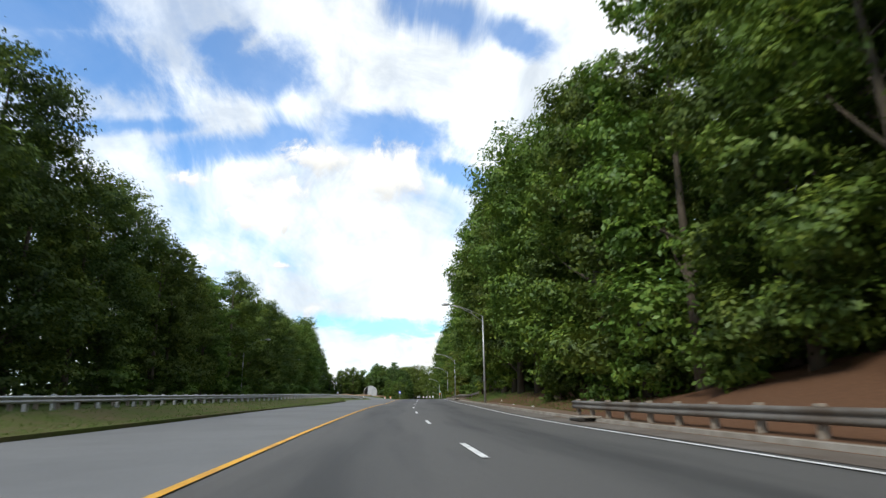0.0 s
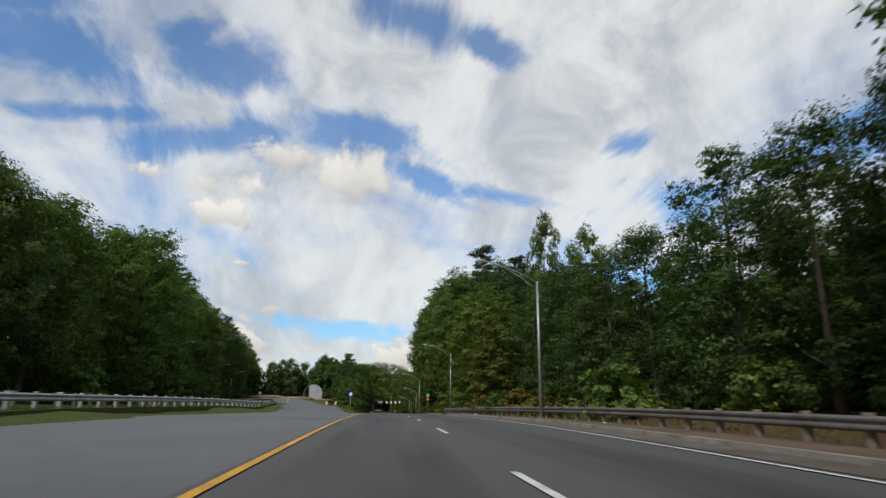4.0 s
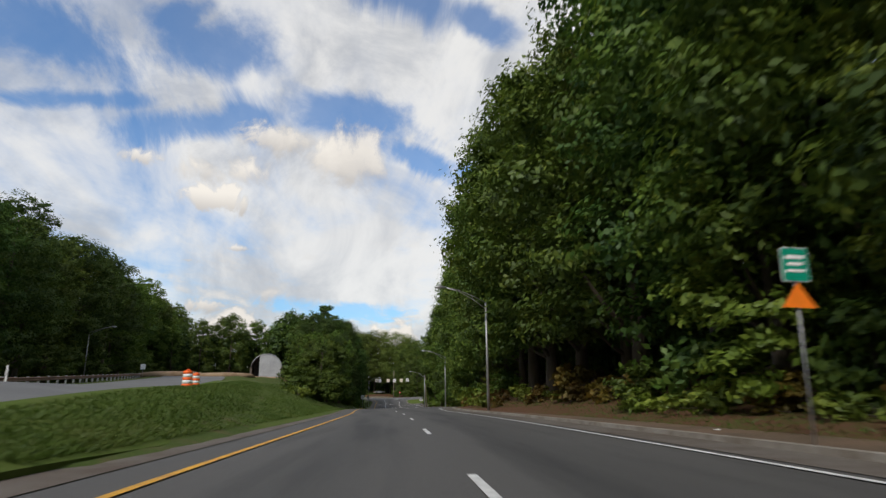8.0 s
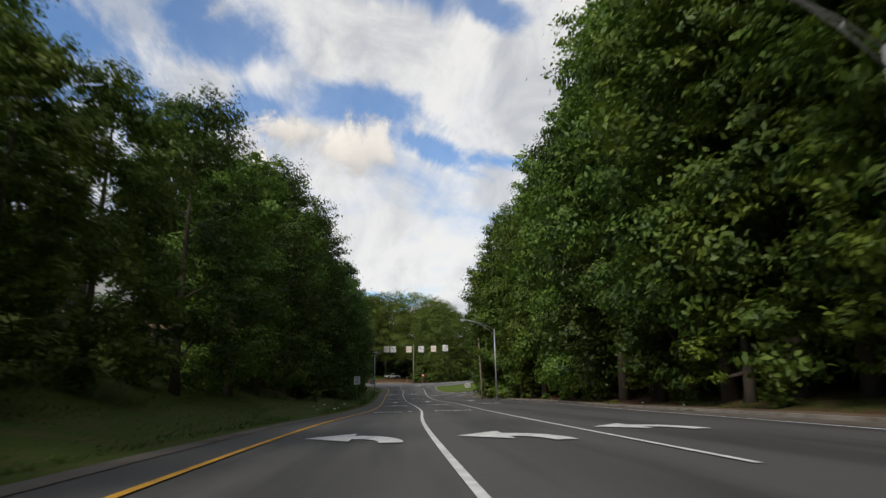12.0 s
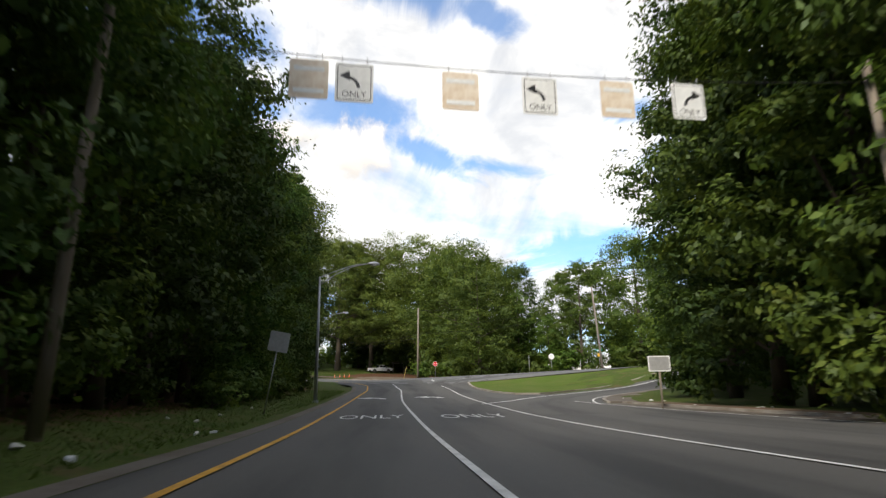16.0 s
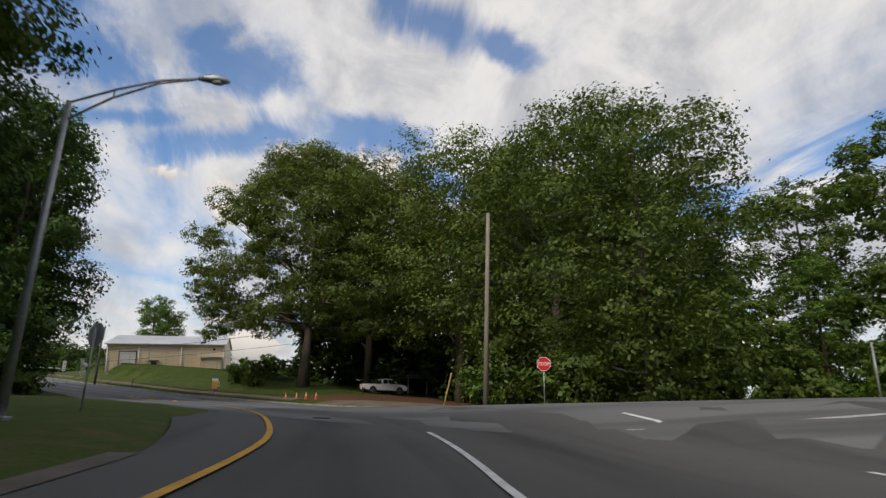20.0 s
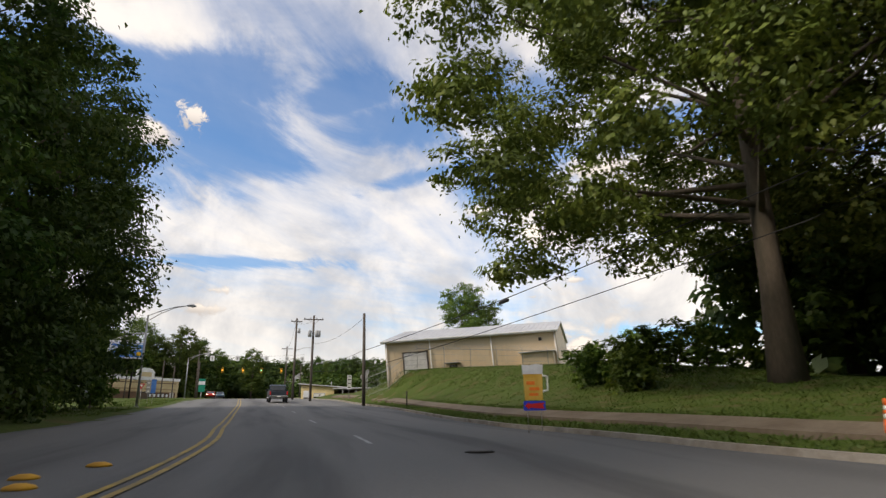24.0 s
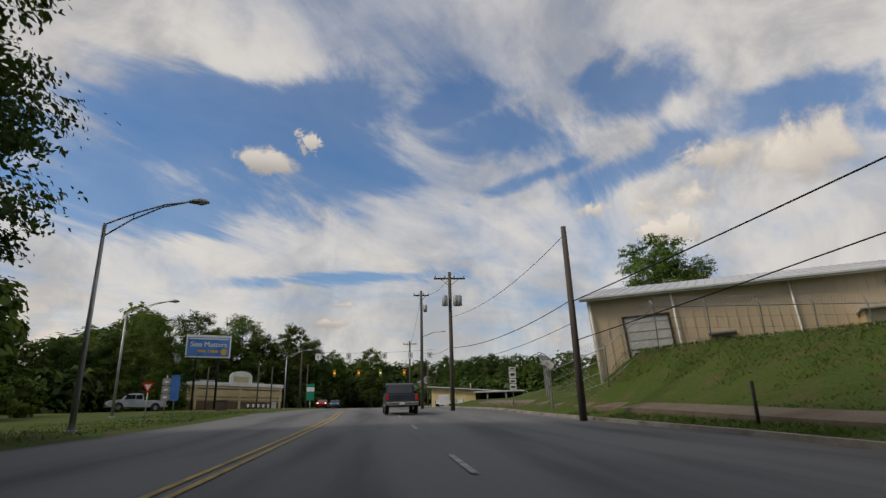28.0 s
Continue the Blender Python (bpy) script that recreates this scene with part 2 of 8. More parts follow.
def surf(c1, c2, rough=0.8, metal=0.0, fine=18.0, coarse=0.6, c3=None, bump=0.2, bump_scale=60.0, rnd=0.0, spec=0.4, stretch=(1, 1, 1)):
    """Two-scale mottled surface: c1/c2 by the fine grain, c3 by large stains."""

    def build(nt):
        N, L = nt.nodes.new, nt.links.new
        p = N("ShaderNodeBsdfPrincipled")
        p.inputs["Roughness"].default_value = rough
        p.inputs["Metallic"].default_value = metal
        p.inputs["Specular IOR Level"].default_value = spec
        geo = N("ShaderNodeTexCoord")
        mp = N("ShaderNodeMapping")
        mp.inputs["Scale"].default_value = stretch
        L(geo.outputs["Object"], mp.inputs[0])
        n1, n2 = N("ShaderNodeTexNoise"), N("ShaderNodeTexNoise")
        for n, sc in ((n1, fine), (n2, coarse)):
            L(mp.outputs[0], n.inputs["Vector"])
            n.inputs["Scale"].default_value = sc
            n.inputs["Detail"].default_value = 6
            n.inputs["Roughness"].default_value = 0.65
        mix = N("ShaderNodeMix")
        mix.data_type = "RGBA"
        mr = N("ShaderNodeMapRange")
        mr.inputs["From Min"].default_value, mr.inputs["From Max"].default_value = 0.3, 0.7
        L(n1.outputs["Fac"], mr.inputs["Value"])
        L(mr.outputs["Result"], mix.inputs["Factor"])
        mix.inputs[6].default_value, mix.inputs[7].default_value = (*c1, 1), (*c2, 1)
        col = mix.outputs[2]
        mix2 = N("ShaderNodeMix")
        mix2.data_type = "RGBA"
        mr2 = N("ShaderNodeMapRange")
        mr2.inputs["From Min"].default_value, mr2.inputs["From Max"].default_value = 0.42, 0.68
        L(n2.outputs["Fac"], mr2.inputs["Value"])
        L(mr2.outputs["Result"], mix2.inputs["Factor"])
        L(col, mix2.inputs[6])
        mix2.inputs[7].default_value = (*(c3 or tuple(0.5 * (a + b) * 0.8 for a, b in zip(c1, c2))), 1)
        col = mix2.outputs[2]
        if rnd:
            info = N("ShaderNodeObjectInfo")
            hsv = N("ShaderNodeHueSaturation")
            m3 = N("ShaderNodeMapRange")
            m3.inputs["To Min"].default_value, m3.inputs["To Max"].default_value = 1 - rnd, 1 + rnd
            L(info.outputs["Random"], m3.inputs["Value"])
            L(m3.outputs["Result"], hsv.inputs["Value"])
            L(col, hsv.inputs["Color"])
            col = hsv.outputs["Color"]
        L(col, p.inputs["Base Color"])
        if bump:
            nb = N("ShaderNodeTexNoise")
            L(mp.outputs[0], nb.inputs["Vector"])
            nb.inputs["Scale"].default_value = bump_scale
            nb.inputs["Detail"].default_value = 4
            b = N("ShaderNodeBump")
            b.inputs["Strength"].default_value = bump
            b.inputs["Distance"].default_value = 0.02
            L(nb.outputs["Fac"], b.inputs["Height"])
            L(b.outputs["Normal"], p.inputs["Normal"])
        return p.outputs[0]

    return build


def leafy(c1, c2, c3, trans=0.35):
    """Leaves: colour by leaf and by tree, part of the light passing through."""

    def build(nt):
        N, L = nt.nodes.new, nt.links.new
        geo = N("ShaderNodeNewGeometry")
        info = N("ShaderNodeObjectInfo")
        cr = N("ShaderNodeValToRGB")
        cr.color_ramp.elements[0].color = (*c1, 1)
        cr.color_ramp.elements[1].color = (*c3, 1)
        e = cr.color_ramp.elements.new(0.55)
        e.color = (*c2, 1)
        tc = N("ShaderNodeTexCoord")
        clump = N("ShaderNodeTexNoise")
        L(tc.outputs["Object"], clump.inputs["Vector"])
        clump.inputs["Scale"].default_value, clump.inputs["Detail"].default_value = 0.55, 3
        cm = N("ShaderNodeMapRange")
        cm.inputs["From Min"].default_value, cm.inputs["From Max"].default_value = 0.32, 0.68
        L(clump.outputs["Fac"], cm.inputs["Value"])
        tone = N("ShaderNodeMix")
        tone.inputs["Factor"].default_value = 0.55
        L(geo.outputs["Random Per Island"], tone.inputs[2])
        L(cm.outputs["Result"], tone.inputs[3])
        L(tone.outputs[0], cr.inputs[0])
        hsv = N("ShaderNodeHueSaturation")
        for key, lo, hi in (("Hue", 0.485, 0.515), ("Value", 0.72, 1.3)):
            mr = N("ShaderNodeMapRange")
            mr.inputs["To Min"].default_value, mr.inputs["To Max"].default_value = lo, hi
            L(info.outputs["Random"], mr.inputs["Value"])
            L(mr.outputs["Result"], hsv.inputs[key])
        L(cr.outputs[0], hsv.inputs["Color"])
        d = N("ShaderNodeBsdfDiffuse")
        t = N("ShaderNodeBsdfTranslucent")
        g = N("ShaderNodeBsdfGlossy")
        g.inputs["Roughness"].default_value = 0.55
        g.inputs["Color"].default_value = (0.35, 0.4, 0.35, 1)
        L(hsv.outputs[0], d.inputs[0])
        L(hsv.outputs[0], t.inputs[0])
        m1, m2 = N("ShaderNodeMixShader"), N("ShaderNodeMixShader")
        m1.inputs[0].default_value, m2.inputs[0].default_value = trans, 0.06
        L(d.outputs[0], m1.inputs[1])
        L(t.outputs[0], m1.inputs[2])
        L(m1.outputs[0], m2.inputs[1])
        L(g.outputs[0], m2.inputs[2])
        return m2.outputs[0]

    return build


def plain(c, rough=0.5, metal=0.0, rnd=0.0, bump=0.05):
    return surf(tuple(v * 0.9 for v in c), tuple(min(1, v * 1.08) for v in c), rough, metal, 9.0, 1.3, tuple(v * 0.78 for v in c), bump, 40.0, rnd)


def glass_dark(nt):
    p = nt.nodes.new("ShaderNodeBsdfPrincipled")
    p.inputs["Base Color"].default_value = (0.015, 0.02, 0.025, 1)
    p.inputs["Roughness"].default_value = 0.06
    p.inputs["Specular IOR Level"].default_value = 0.8
    return p.outputs[0]


def glow(c, s):
    def build(nt):
        p = nt.nodes.new("ShaderNodeEmission")
        p.inputs["Color"].default_value = (*c, 1)
        p.inputs["Strength"].default_value = s
        return p.outputs[0]

    return build


def asphalt(c1, c2, c3, wheel=True):
    """Worn asphalt in road coordinates (uv: across, along): darker oily lane middles, lighter wheel tracks, patches."""

    def build(nt):
        N, L = nt.nodes.new, nt.links.new
        p = N("ShaderNodeBsdfPrincipled")
        p.inputs["Roughness"].default_value = 0.78
        p.inputs["Specular IOR Level"].default_value = 0.35
        uv = N("ShaderNodeUVMap")
        sep = N("ShaderNodeSeparateXYZ")
        L(uv.outputs[0], sep.inputs[0])
        tc = N("ShaderNodeTexCoord")
        f, c = N("ShaderNodeTexNoise"), N("ShaderNodeTexNoise")
        L(tc.outputs["Object"], f.inputs["Vector"])
        f.inputs["Scale"].default_value, f.inputs["Detail"].default_value, f.inputs["Roughness"].default_value = 26, 5, 0.75
        mp = N("ShaderNodeMapping")
        mp.inputs["Scale"].default_value = (1, 0.08, 1)
        L(uv.outputs[0], mp.inputs[0])
        L(mp.outputs[0], c.inputs["Vector"])
        c.inputs["Scale"].default_value, c.inputs["Detail"].default_value = 0.9, 6
        mix = N("ShaderNodeMix")
        mix.data_type = "RGBA"
        mix.inputs[6].default_value, mix.inputs[7].default_value = (*c1, 1), (*c2, 1)
        mr = N("ShaderNodeMapRange")
        mr.inputs["From Min"].default_value, mr.inputs["From Max"].default_value = 0.32, 0.68
        L(f.outputs["Fac"], mr.inputs["Value"])
        L(mr.outputs["Result"], mix.inputs["Factor"])
        mix2 = N("ShaderNodeMix")
        mix2.data_type = "RGBA"
        L(mix.outputs[2], mix2.inputs[6])
        mix2.inputs[7].default_value = (*c3, 1)
        mr2 = N("ShaderNodeMapRange")
        mr2.inputs["From Min"].default_value, mr2.inputs["From Max"].default_value = 0.45, 0.72
        L(c.outputs["Fac"], mr2.inputs["Value"])
        w = N("ShaderNodeMath")
        w.operation = "SINE"
        k = N("ShaderNodeMath")
        k.operation = "MULTIPLY_ADD"
        L(sep.outputs[0], k.inputs[0])
        k.inputs[1].default_value, k.inputs[2].default_value = 2 * math.pi / 4.1, 2.57
        L(k.outputs[0], w.inputs[0])
        mad = N("ShaderNodeMath")
        mad.operation = "MULTIPLY_ADD"
        mad.use_clamp = True
        L(w.outputs[0], mad.inputs[0])
        mad.inputs[1].default_value = 0.42 if wheel else 0.0
        L(mr2.outputs["Result"], mad.inputs[2])
        L(mad.outputs[0], mix2.inputs["Factor"])
        L(mix2.outputs[2], p.inputs["Base Color"])
        b = N("ShaderNodeBump")
        b.inputs["Strength"].default_value, b.inputs["Distance"].default_value = 0.35, 0.01
        L(f.outputs["Fac"], b.inputs["Height"])
        L(b.outputs["Normal"], p.inputs["Normal"])
        return p.outputs[0]

    return build


M = {}
for _n, _b in {
    "verge grass": surf((0.046, 0.062, 0.014), (0.075, 0.088, 0.022), 0.95, fine=6, coarse=0.5, c3=(0.095, 0.072, 0.040), bump=.8, bump_scale=18, spec=.1),
    "turf": surf((0.052, 0.088, 0.012), (0.085, 0.125, 0.022), 0.95, fine=7, coarse=0.35, c3=(0.095, 0.115, 0.030), bump=.8, bump_scale=18, spec=.1),
    "ramp asphalt": asphalt((0.064, 0.061, 0.058), (0.096, 0.092, 0.087), (0.040, 0.039, 0.038)),
    "street asphalt": asphalt((0.112, 0.112, 0.110), (0.155, 0.154, 0.150), (0.066, 0.066, 0.066)),
    "highway concrete": surf((0.118, 0.120, 0.122), (0.155, 0.156, 0.157), 0.85, fine=24, coarse=0.12, c3=(0.098, 0.099, 0.101), bump=0.15),
    "bare soil": surf((0.24, 0.165, 0.10), (0.33, 0.24, 0.155), 0.95, fine=9, coarse=0.6, c3=(0.19, 0.12, 0.07)),
    "gutter concrete": surf((0.100, 0.086, 0.072), (0.15, 0.130, 0.110), 0.9, fine=15, coarse=0.5, c3=(0.080, 0.058, 0.042)),
    "kerb concrete": surf((0.24, 0.22, 0.19), (0.33, 0.30, 0.26), 0.9, fine=15, coarse=0.8, c3=(0.15, 0.12, 0.09)),
    "worn sidewalk": surf((0.125, 0.098, 0.068), (0.175, 0.14, 0.10), 0.9, fine=12, coarse=0.7, c3=(0.095, 0.068, 0.043)),
    "white paint": surf((0.62, 0.62, 0.60), (0.74, 0.74, 0.72), 0.7, fine=30, coarse=2.5, c3=(0.42, 0.42, 0.41)),
    "worn white paint": surf((0.30, 0.30, 0.29), (0.46, 0.46, 0.45), 0.75, fine=22, coarse=2.5, c3=(0.16, 0.16, 0.16)),
    "yellow paint": surf((0.58, 0.30, 0.02), (0.70, 0.37, 0.03), 0.7, fine=30, coarse=1.5, c3=(0.40, 0.20, 0.03)),
    "worn yellow paint": surf((0.36, 0.25, 0.06), (0.46, 0.32, 0.08), 0.75, fine=22, coarse=1.5, c3=(0.2, 0.16, 0.08)),
    "bark": surf((0.07, 0.055, 0.042), (0.12, 0.095, 0.07), 0.95, fine=9, coarse=1.0, c3=(0.05, 0.045, 0.03), bump=0.8, bump_scale=14, stretch=(1, 1, 0.25)),
    "leaves": leafy((0.034, 0.063, 0.011), (0.096, 0.152, 0.021), (0.200, 0.250, 0.033)),
    "oak leaves": leafy((0.044, 0.063, 0.011), (0.108, 0.138, 0.022), (0.200, 0.215, 0.038)),
    # the leaf greens again, darkened: shade of the woods put into the colour
    "shaded leaves": leafy((0.020, 0.047, 0.010), (0.056, 0.100, 0.016), (0.122, 0.170, 0.026)),
    "vine leaves": leafy((0.052, 0.085, 0.012), (0.145, 0.190, 0.024), (0.250, 0.280, 0.040)),
    "needles": leafy((0.025, 0.052, 0.014), (0.060, 0.100, 0.024), (0.125, 0.162, 0.040), 0.2),
    "autumn leaves": leafy((0.07, 0.05, 0.012), (0.13, 0.09, 0.016), (0.2, 0.10, 0.02)),
    "grass": leafy((0.050, 0.085, 0.012), (0.075, 0.115, 0.018), (0.110, 0.130, 0.030), 0.35),
    "galvanised steel": surf((0.32, 0.33, 0.34), (0.44, 0.45, 0.46), 0.5, 0.7, fine=14, coarse=1.0, c3=(0.27, 0.26, 0.25), bump=0.05),
    "rusty rail": surf((0.16, 0.09, 0.06), (0.24, 0.15, 0.11), 0.8, 0.3, fine=8, coarse=0.8, c3=(0.10, 0.06, 0.045)),
    "rail steel": surf((0.13, 0.118, 0.105), (0.21, 0.195, 0.175), 0.65, 0.4, fine=8, coarse=0.5, c3=(0.09, 0.065, 0.045)),
    "weathered wood": surf((0.20, 0.165, 0.13), (0.30, 0.255, 0.20), 0.9, fine=12, coarse=0.7, c3=(0.14, 0.11, 0.085), bump=0.4, stretch=(1, 1, 0.1)),
    "dark wood": surf((0.075, 0.062, 0.052), (0.12, 0.10, 0.085), 0.9, fine=12, coarse=0.7, c3=(0.05, 0.042, 0.036), bump=0.4, stretch=(1, 1, 0.1)),
    "sign green": plain((0.0, 0.26, 0.16), 0.4),
    "sign orange": plain((0.95, 0.22, 0.02), 0.4),
    "sign white": plain((0.80, 0.80, 0.78), 0.4),
    "sign grey back": surf((0.30, 0.30, 0.29), (0.40, 0.40, 0.39), 0.5, 0.4, fine=8, coarse=1.5),
    "lit panel": surf((0.60, 0.47, 0.34), (0.74, 0.61, 0.46), 0.4, 0.0, fine=5, coarse=1.2, c3=(0.8, 0.74, 0.64)),
    "sign black": plain((0.02, 0.02, 0.02), 0.45),
    "sign blue": plain((0.02, 0.05, 0.55), 0.4),
    "sign red": plain((0.62, 0.02, 0.02), 0.4),
    "cone orange": plain((0.9, 0.14, 0.02), 0.5),
    "rubber": plain((0.018, 0.018, 0.019), 0.8),
    "wire": plain((0.012, 0.012, 0.013), 0.7),
    "insulator": plain((0.35, 0.36, 0.37), 0.5),
    "glass": glass_dark,
    "chrome": plain((0.6, 0.6, 0.62), 0.2, 0.9),
    "lamp lens": plain((0.55, 0.56, 0.55), 0.35),
    "beige metal": surf((0.60, 0.47, 0.31), (0.66, 0.53, 0.36), 0.55, 0.0, fine=2, coarse=0.25, c3=(0.56, 0.44, 0.29), bump=0.03),
    "roof metal": surf((0.50, 0.50, 0.50), (0.60, 0.60, 0.60), 0.4, 0.3, fine=2, coarse=0.3, c3=(0.45, 0.45, 0.46), bump=0.03),
    "door white": plain((0.62, 0.61, 0.58), 0.5),
    "yellow steel": plain((0.75, 0.42, 0.02), 0.5),
    "billboard blue": surf((0.03, 0.10, 0.42), (0.06, 0.20, 0.55), 0.4, fine=.6, coarse=0.3, c3=(0.10, 0.28, 0.60), bump=0.0),
    "brown brick": surf((0.13, 0.075, 0.045), (0.19, 0.115, 0.07), 0.85, fine=12, coarse=0.5, c3=(0.10, 0.06, 0.04)),
    "cream paint": surf((0.56, 0.44, 0.24), (0.64, 0.52, 0.30), 0.6, fine=6, coarse=0.4, c3=(0.44, 0.33, 0.18), bump=0.05),
    "yellow siding": surf((0.58, 0.46, 0.22), (0.68, 0.55, 0.28), 0.7, fine=8, coarse=0.6, c3=(0.46, 0.36, 0.18), bump=0.08),
    "brown dirt": surf((0.115, 0.072, 0.044), (0.165, 0.108, 0.068), 0.95, fine=9, coarse=0.35, c3=(0.085, 0.062, 0.036), bump=0.5),
    "tan brick": surf((0.36, 0.25, 0.14), (0.45, 0.33, 0.19), 0.85, fine=12, coarse=0.5, c3=(0.30, 0.2, 0.11)),
    "brown wood": surf((0.05, 0.035, 0.028), (0.085, 0.06, 0.045), 0.9, fine=6, coarse=0.8, c3=(0.035, 0.026, 0.02)),
    "red paint": surf((0.22, 0.035, 0.025), (0.30, 0.05, 0.035), 0.7, fine=8, coarse=1.0, c3=(0.15, 0.025, 0.02)),
    "shingle": surf((0.07, 0.062, 0.055), (0.11, 0.10, 0.09), 0.95, fine=10, coarse=0.6, c3=(0.05, 0.045, 0.04)),
    "canvas grey": surf((0.34, 0.35, 0.36), (0.44, 0.45, 0.46), 0.8, fine=4, coarse=0.4, c3=(0.28, 0.29, 0.30)),
    "beer yellow": surf((0.62, 0.32, 0.03), (0.72, 0.42, 0.06), 0.5, fine=3, coarse=0.8, c3=(0.75, 0.5, 0.12)),
    "litter": plain((0.7, 0.7, 0.68), 0.7),
    "tail light": glow((1.0, 0.06, 0.03), 1.6),
    "head light": glow((1.0, 0.96, 0.85), 2.5),
    "signal amber": glow((1.0, 0.35, 0.05), 2.0),
    "signal green": glow((0.1, 1.0, 0.6), 2.0),
    "paint dark grey": plain((0.055, 0.07, 0.09), 0.3, 0.3),
    "paint white": plain((0.55, 0.56, 0.56), 0.25),
    "paint silver": plain((0.46, 0.49, 0.53), 0.28, 0.3),
    "paint red": plain((0.45, 0.03, 0.02), 0.25),
    "paint blue": plain((0.10, 0.16, 0.22), 0.25, 0.3),
    "iron": plain((0.04, 0.035, 0.03), 0.7, 0.5),
}.items():
    M[_n] = material(_n, _b)


# ------------------------------------------------------------ plan: the ramp and the street as curves
def spline(points, step=1.0):
    p = np.array(points, float)
    p = np.vstack([2 * p[0] - p[1], p, 2 * p[-1] - p[-2]])
    out = []
    for i in range(1, len(p) - 2):
        n = max(2, int(np.linalg.norm(p[i + 1] - p[i]) / step))
        for u in np.arange(n) / n:
            a, b, c, d = p[i - 1:i + 3]
            out.append(0.5 * (2 * b + (c - a) * u + (2 * a - 5 * b + 4 * c - d) * u * u + (3 * b - a - 3 * c + d) * u ** 3))
    out.append(p[-2])
    return np.array(out)


class Curve:
    """A line in plan with heights; s runs along it in metres, d to its right."""

    def __init__(self, points, s0=0.0):
        self.p = spline(points)
        self.s = np.r_[0, np.cumsum(np.linalg.norm(np.diff(self.p[:, :2], axis=0), axis=1))] + s0
        t = np.gradient(self.p[:, :2], axis=0)
        self.t = t / np.linalg.norm(t, axis=1)[:, None]

    def at(self, s, d):
        s, d = np.asarray(s, float), np.asarray(d, float)
        x, y = (np.interp(s, self.s, self.p[:, k]) for k in (0, 1))
        tx, ty = (np.interp(s, self.s, self.t[:, k]) for k in (0, 1))
        return x + d * ty, y - d * tx

    def heading(self, s):
        tx, ty = (float(np.interp(s, self.s, self.t[:, k])) for k in (0, 1))
        return math.degrees(math.atan2(-tx, ty))

    def sd(self, x, y):
        x, y = np.atleast_1d(np.asarray(x, float)), np.atleast_1d(np.asarray(y, float))
        s, d, z = np.empty(len(x)), np.empty(len(x)), np.empty(len(x))
        for a in range(0, len(x), 4000):
            q = slice(a, a + 4000)
            # nearest of every eighth point first, then among its neighbours
            i = ((x[q, None] - self.p[None, ::8, 0]) ** 2 + (y[q, None] - self.p[None, ::8, 1]) ** 2).argmin(1) * 8
            near = np.clip(i[:, None] + np.arange(-9, 10)[None, :], 0, len(self.p) - 1)
            j = ((x[q, None] - self.p[near, 0]) ** 2 + (y[q, None] - self.p[near, 1]) ** 2).argmin(1)
            i = near[np.arange(len(j)), j]
            dx, dy = x[q] - self.p[i, 0], y[q] - self.p[i, 1]
            al = dx * self.t[i, 0] + dy * self.t[i, 1]
            s[q], d[q] = self.s[i] + al, dx * self.t[i, 1] - dy * self.t[i, 0]
            z[q] = np.interp(s[q], self.s, self.p[:, 2])
        return s, d, z


RAMP = Curve([
    (0.17, -160.0, -2.6), (0.17, -80.0, -1.4), (0.17, 0.0, 0.0), (0.25, 25.35, 0.44), (1.1, 49.86, 1.01), (2.43, 74.01, 1.47), (3.62, 97.95, 2.02),
    (5.03, 122.34, 2.5), (6.39, 147.45, 2.67), (7.6, 172.56, 2.71), (9.21, 196.99, 2.66), (11.04, 220.94, 2.37), (12.49, 244.32, 1.99),
    (13.17, 267.38, 1.57), (14.13, 288.89, 1.12), (15.55, 310.09, 0.6), (17.78, 331.82, -0.06), (19.35, 353.83, -0.63), (20.42, 374.2, -1.08),
    (21.37, 392.49, -1.36), (22.34, 409.87, -1.29), (23.37, 426.16, -1.04), (24.4, 441.02, -0.65), (24.17, 454.71, -0.22), (22.05, 467.88, 0.24),
    (18.4, 479.83, 0.62)], -160.0)
STREET = Curve([
    (330, 415, 11.5), (220, 428, 9.5), (150, 437, 7.0), (105, 444, 4.6), (78, 448.5, 2.9), (57, 452.3, 1.75), (42, 458.2, 1.15), (29, 467.2, 0.8), (20.5, 478.5, 0.68), (13.7, 488.2, 0.82),
    (9.3, 494.9, 1.05), (4.6, 501.17, 1.44), (-0.35, 506.62, 1.78), (-5.2, 512.06, 2.11), (-25.0, 534.2, 3.82), (-39.0, 549.4, 5.08), (-80.0, 594.0, 7.95), (-120.0, 637.5, 9.9), (-160.0, 681.0, 10.9), (-260.0, 790.0, 11.6)], 0.0)
S_END = float(STREET.sd(-5.2, 512.06)[0][0])   # where the drive stops on the street
LEFT_HIGHWAY = Curve([(-7.6, -160, -2.6), (-7.6, -80, -1.4), (-7.6, 0, 0.0), (-7.0, 50, 1.0), (-4.9, 98, 2.0), (-2.2, 147, 2.68), (-1.4, 172, 2.74), (-1.6, 197, 2.86), (-3.6, 221, 3.35),
                      (-6.8, 245, 4.2), (-11.0, 275, 5.3), (-17.5, 310, 6.6), (-27, 350, 8.2), (-42, 400, 9.0), (-70, 470, 9.5)], -160.0)


SLIP = Curve([(30.6, 398, 0), (32.2, 407, 0), (35.0, 414.6, 0), (39.4, 421.0, 0), (45.6, 426.8, 0), (53.4, 430.9, 0), (62.5, 434.0, 0), (73, 437.0, 0), (88, 439.5, 0)])


def smooth(a, b, x):
    t = np.clip((np.asarray(x, float) - a) / (b - a), 0, 1)
    return t * t * (3 - 2 * t)


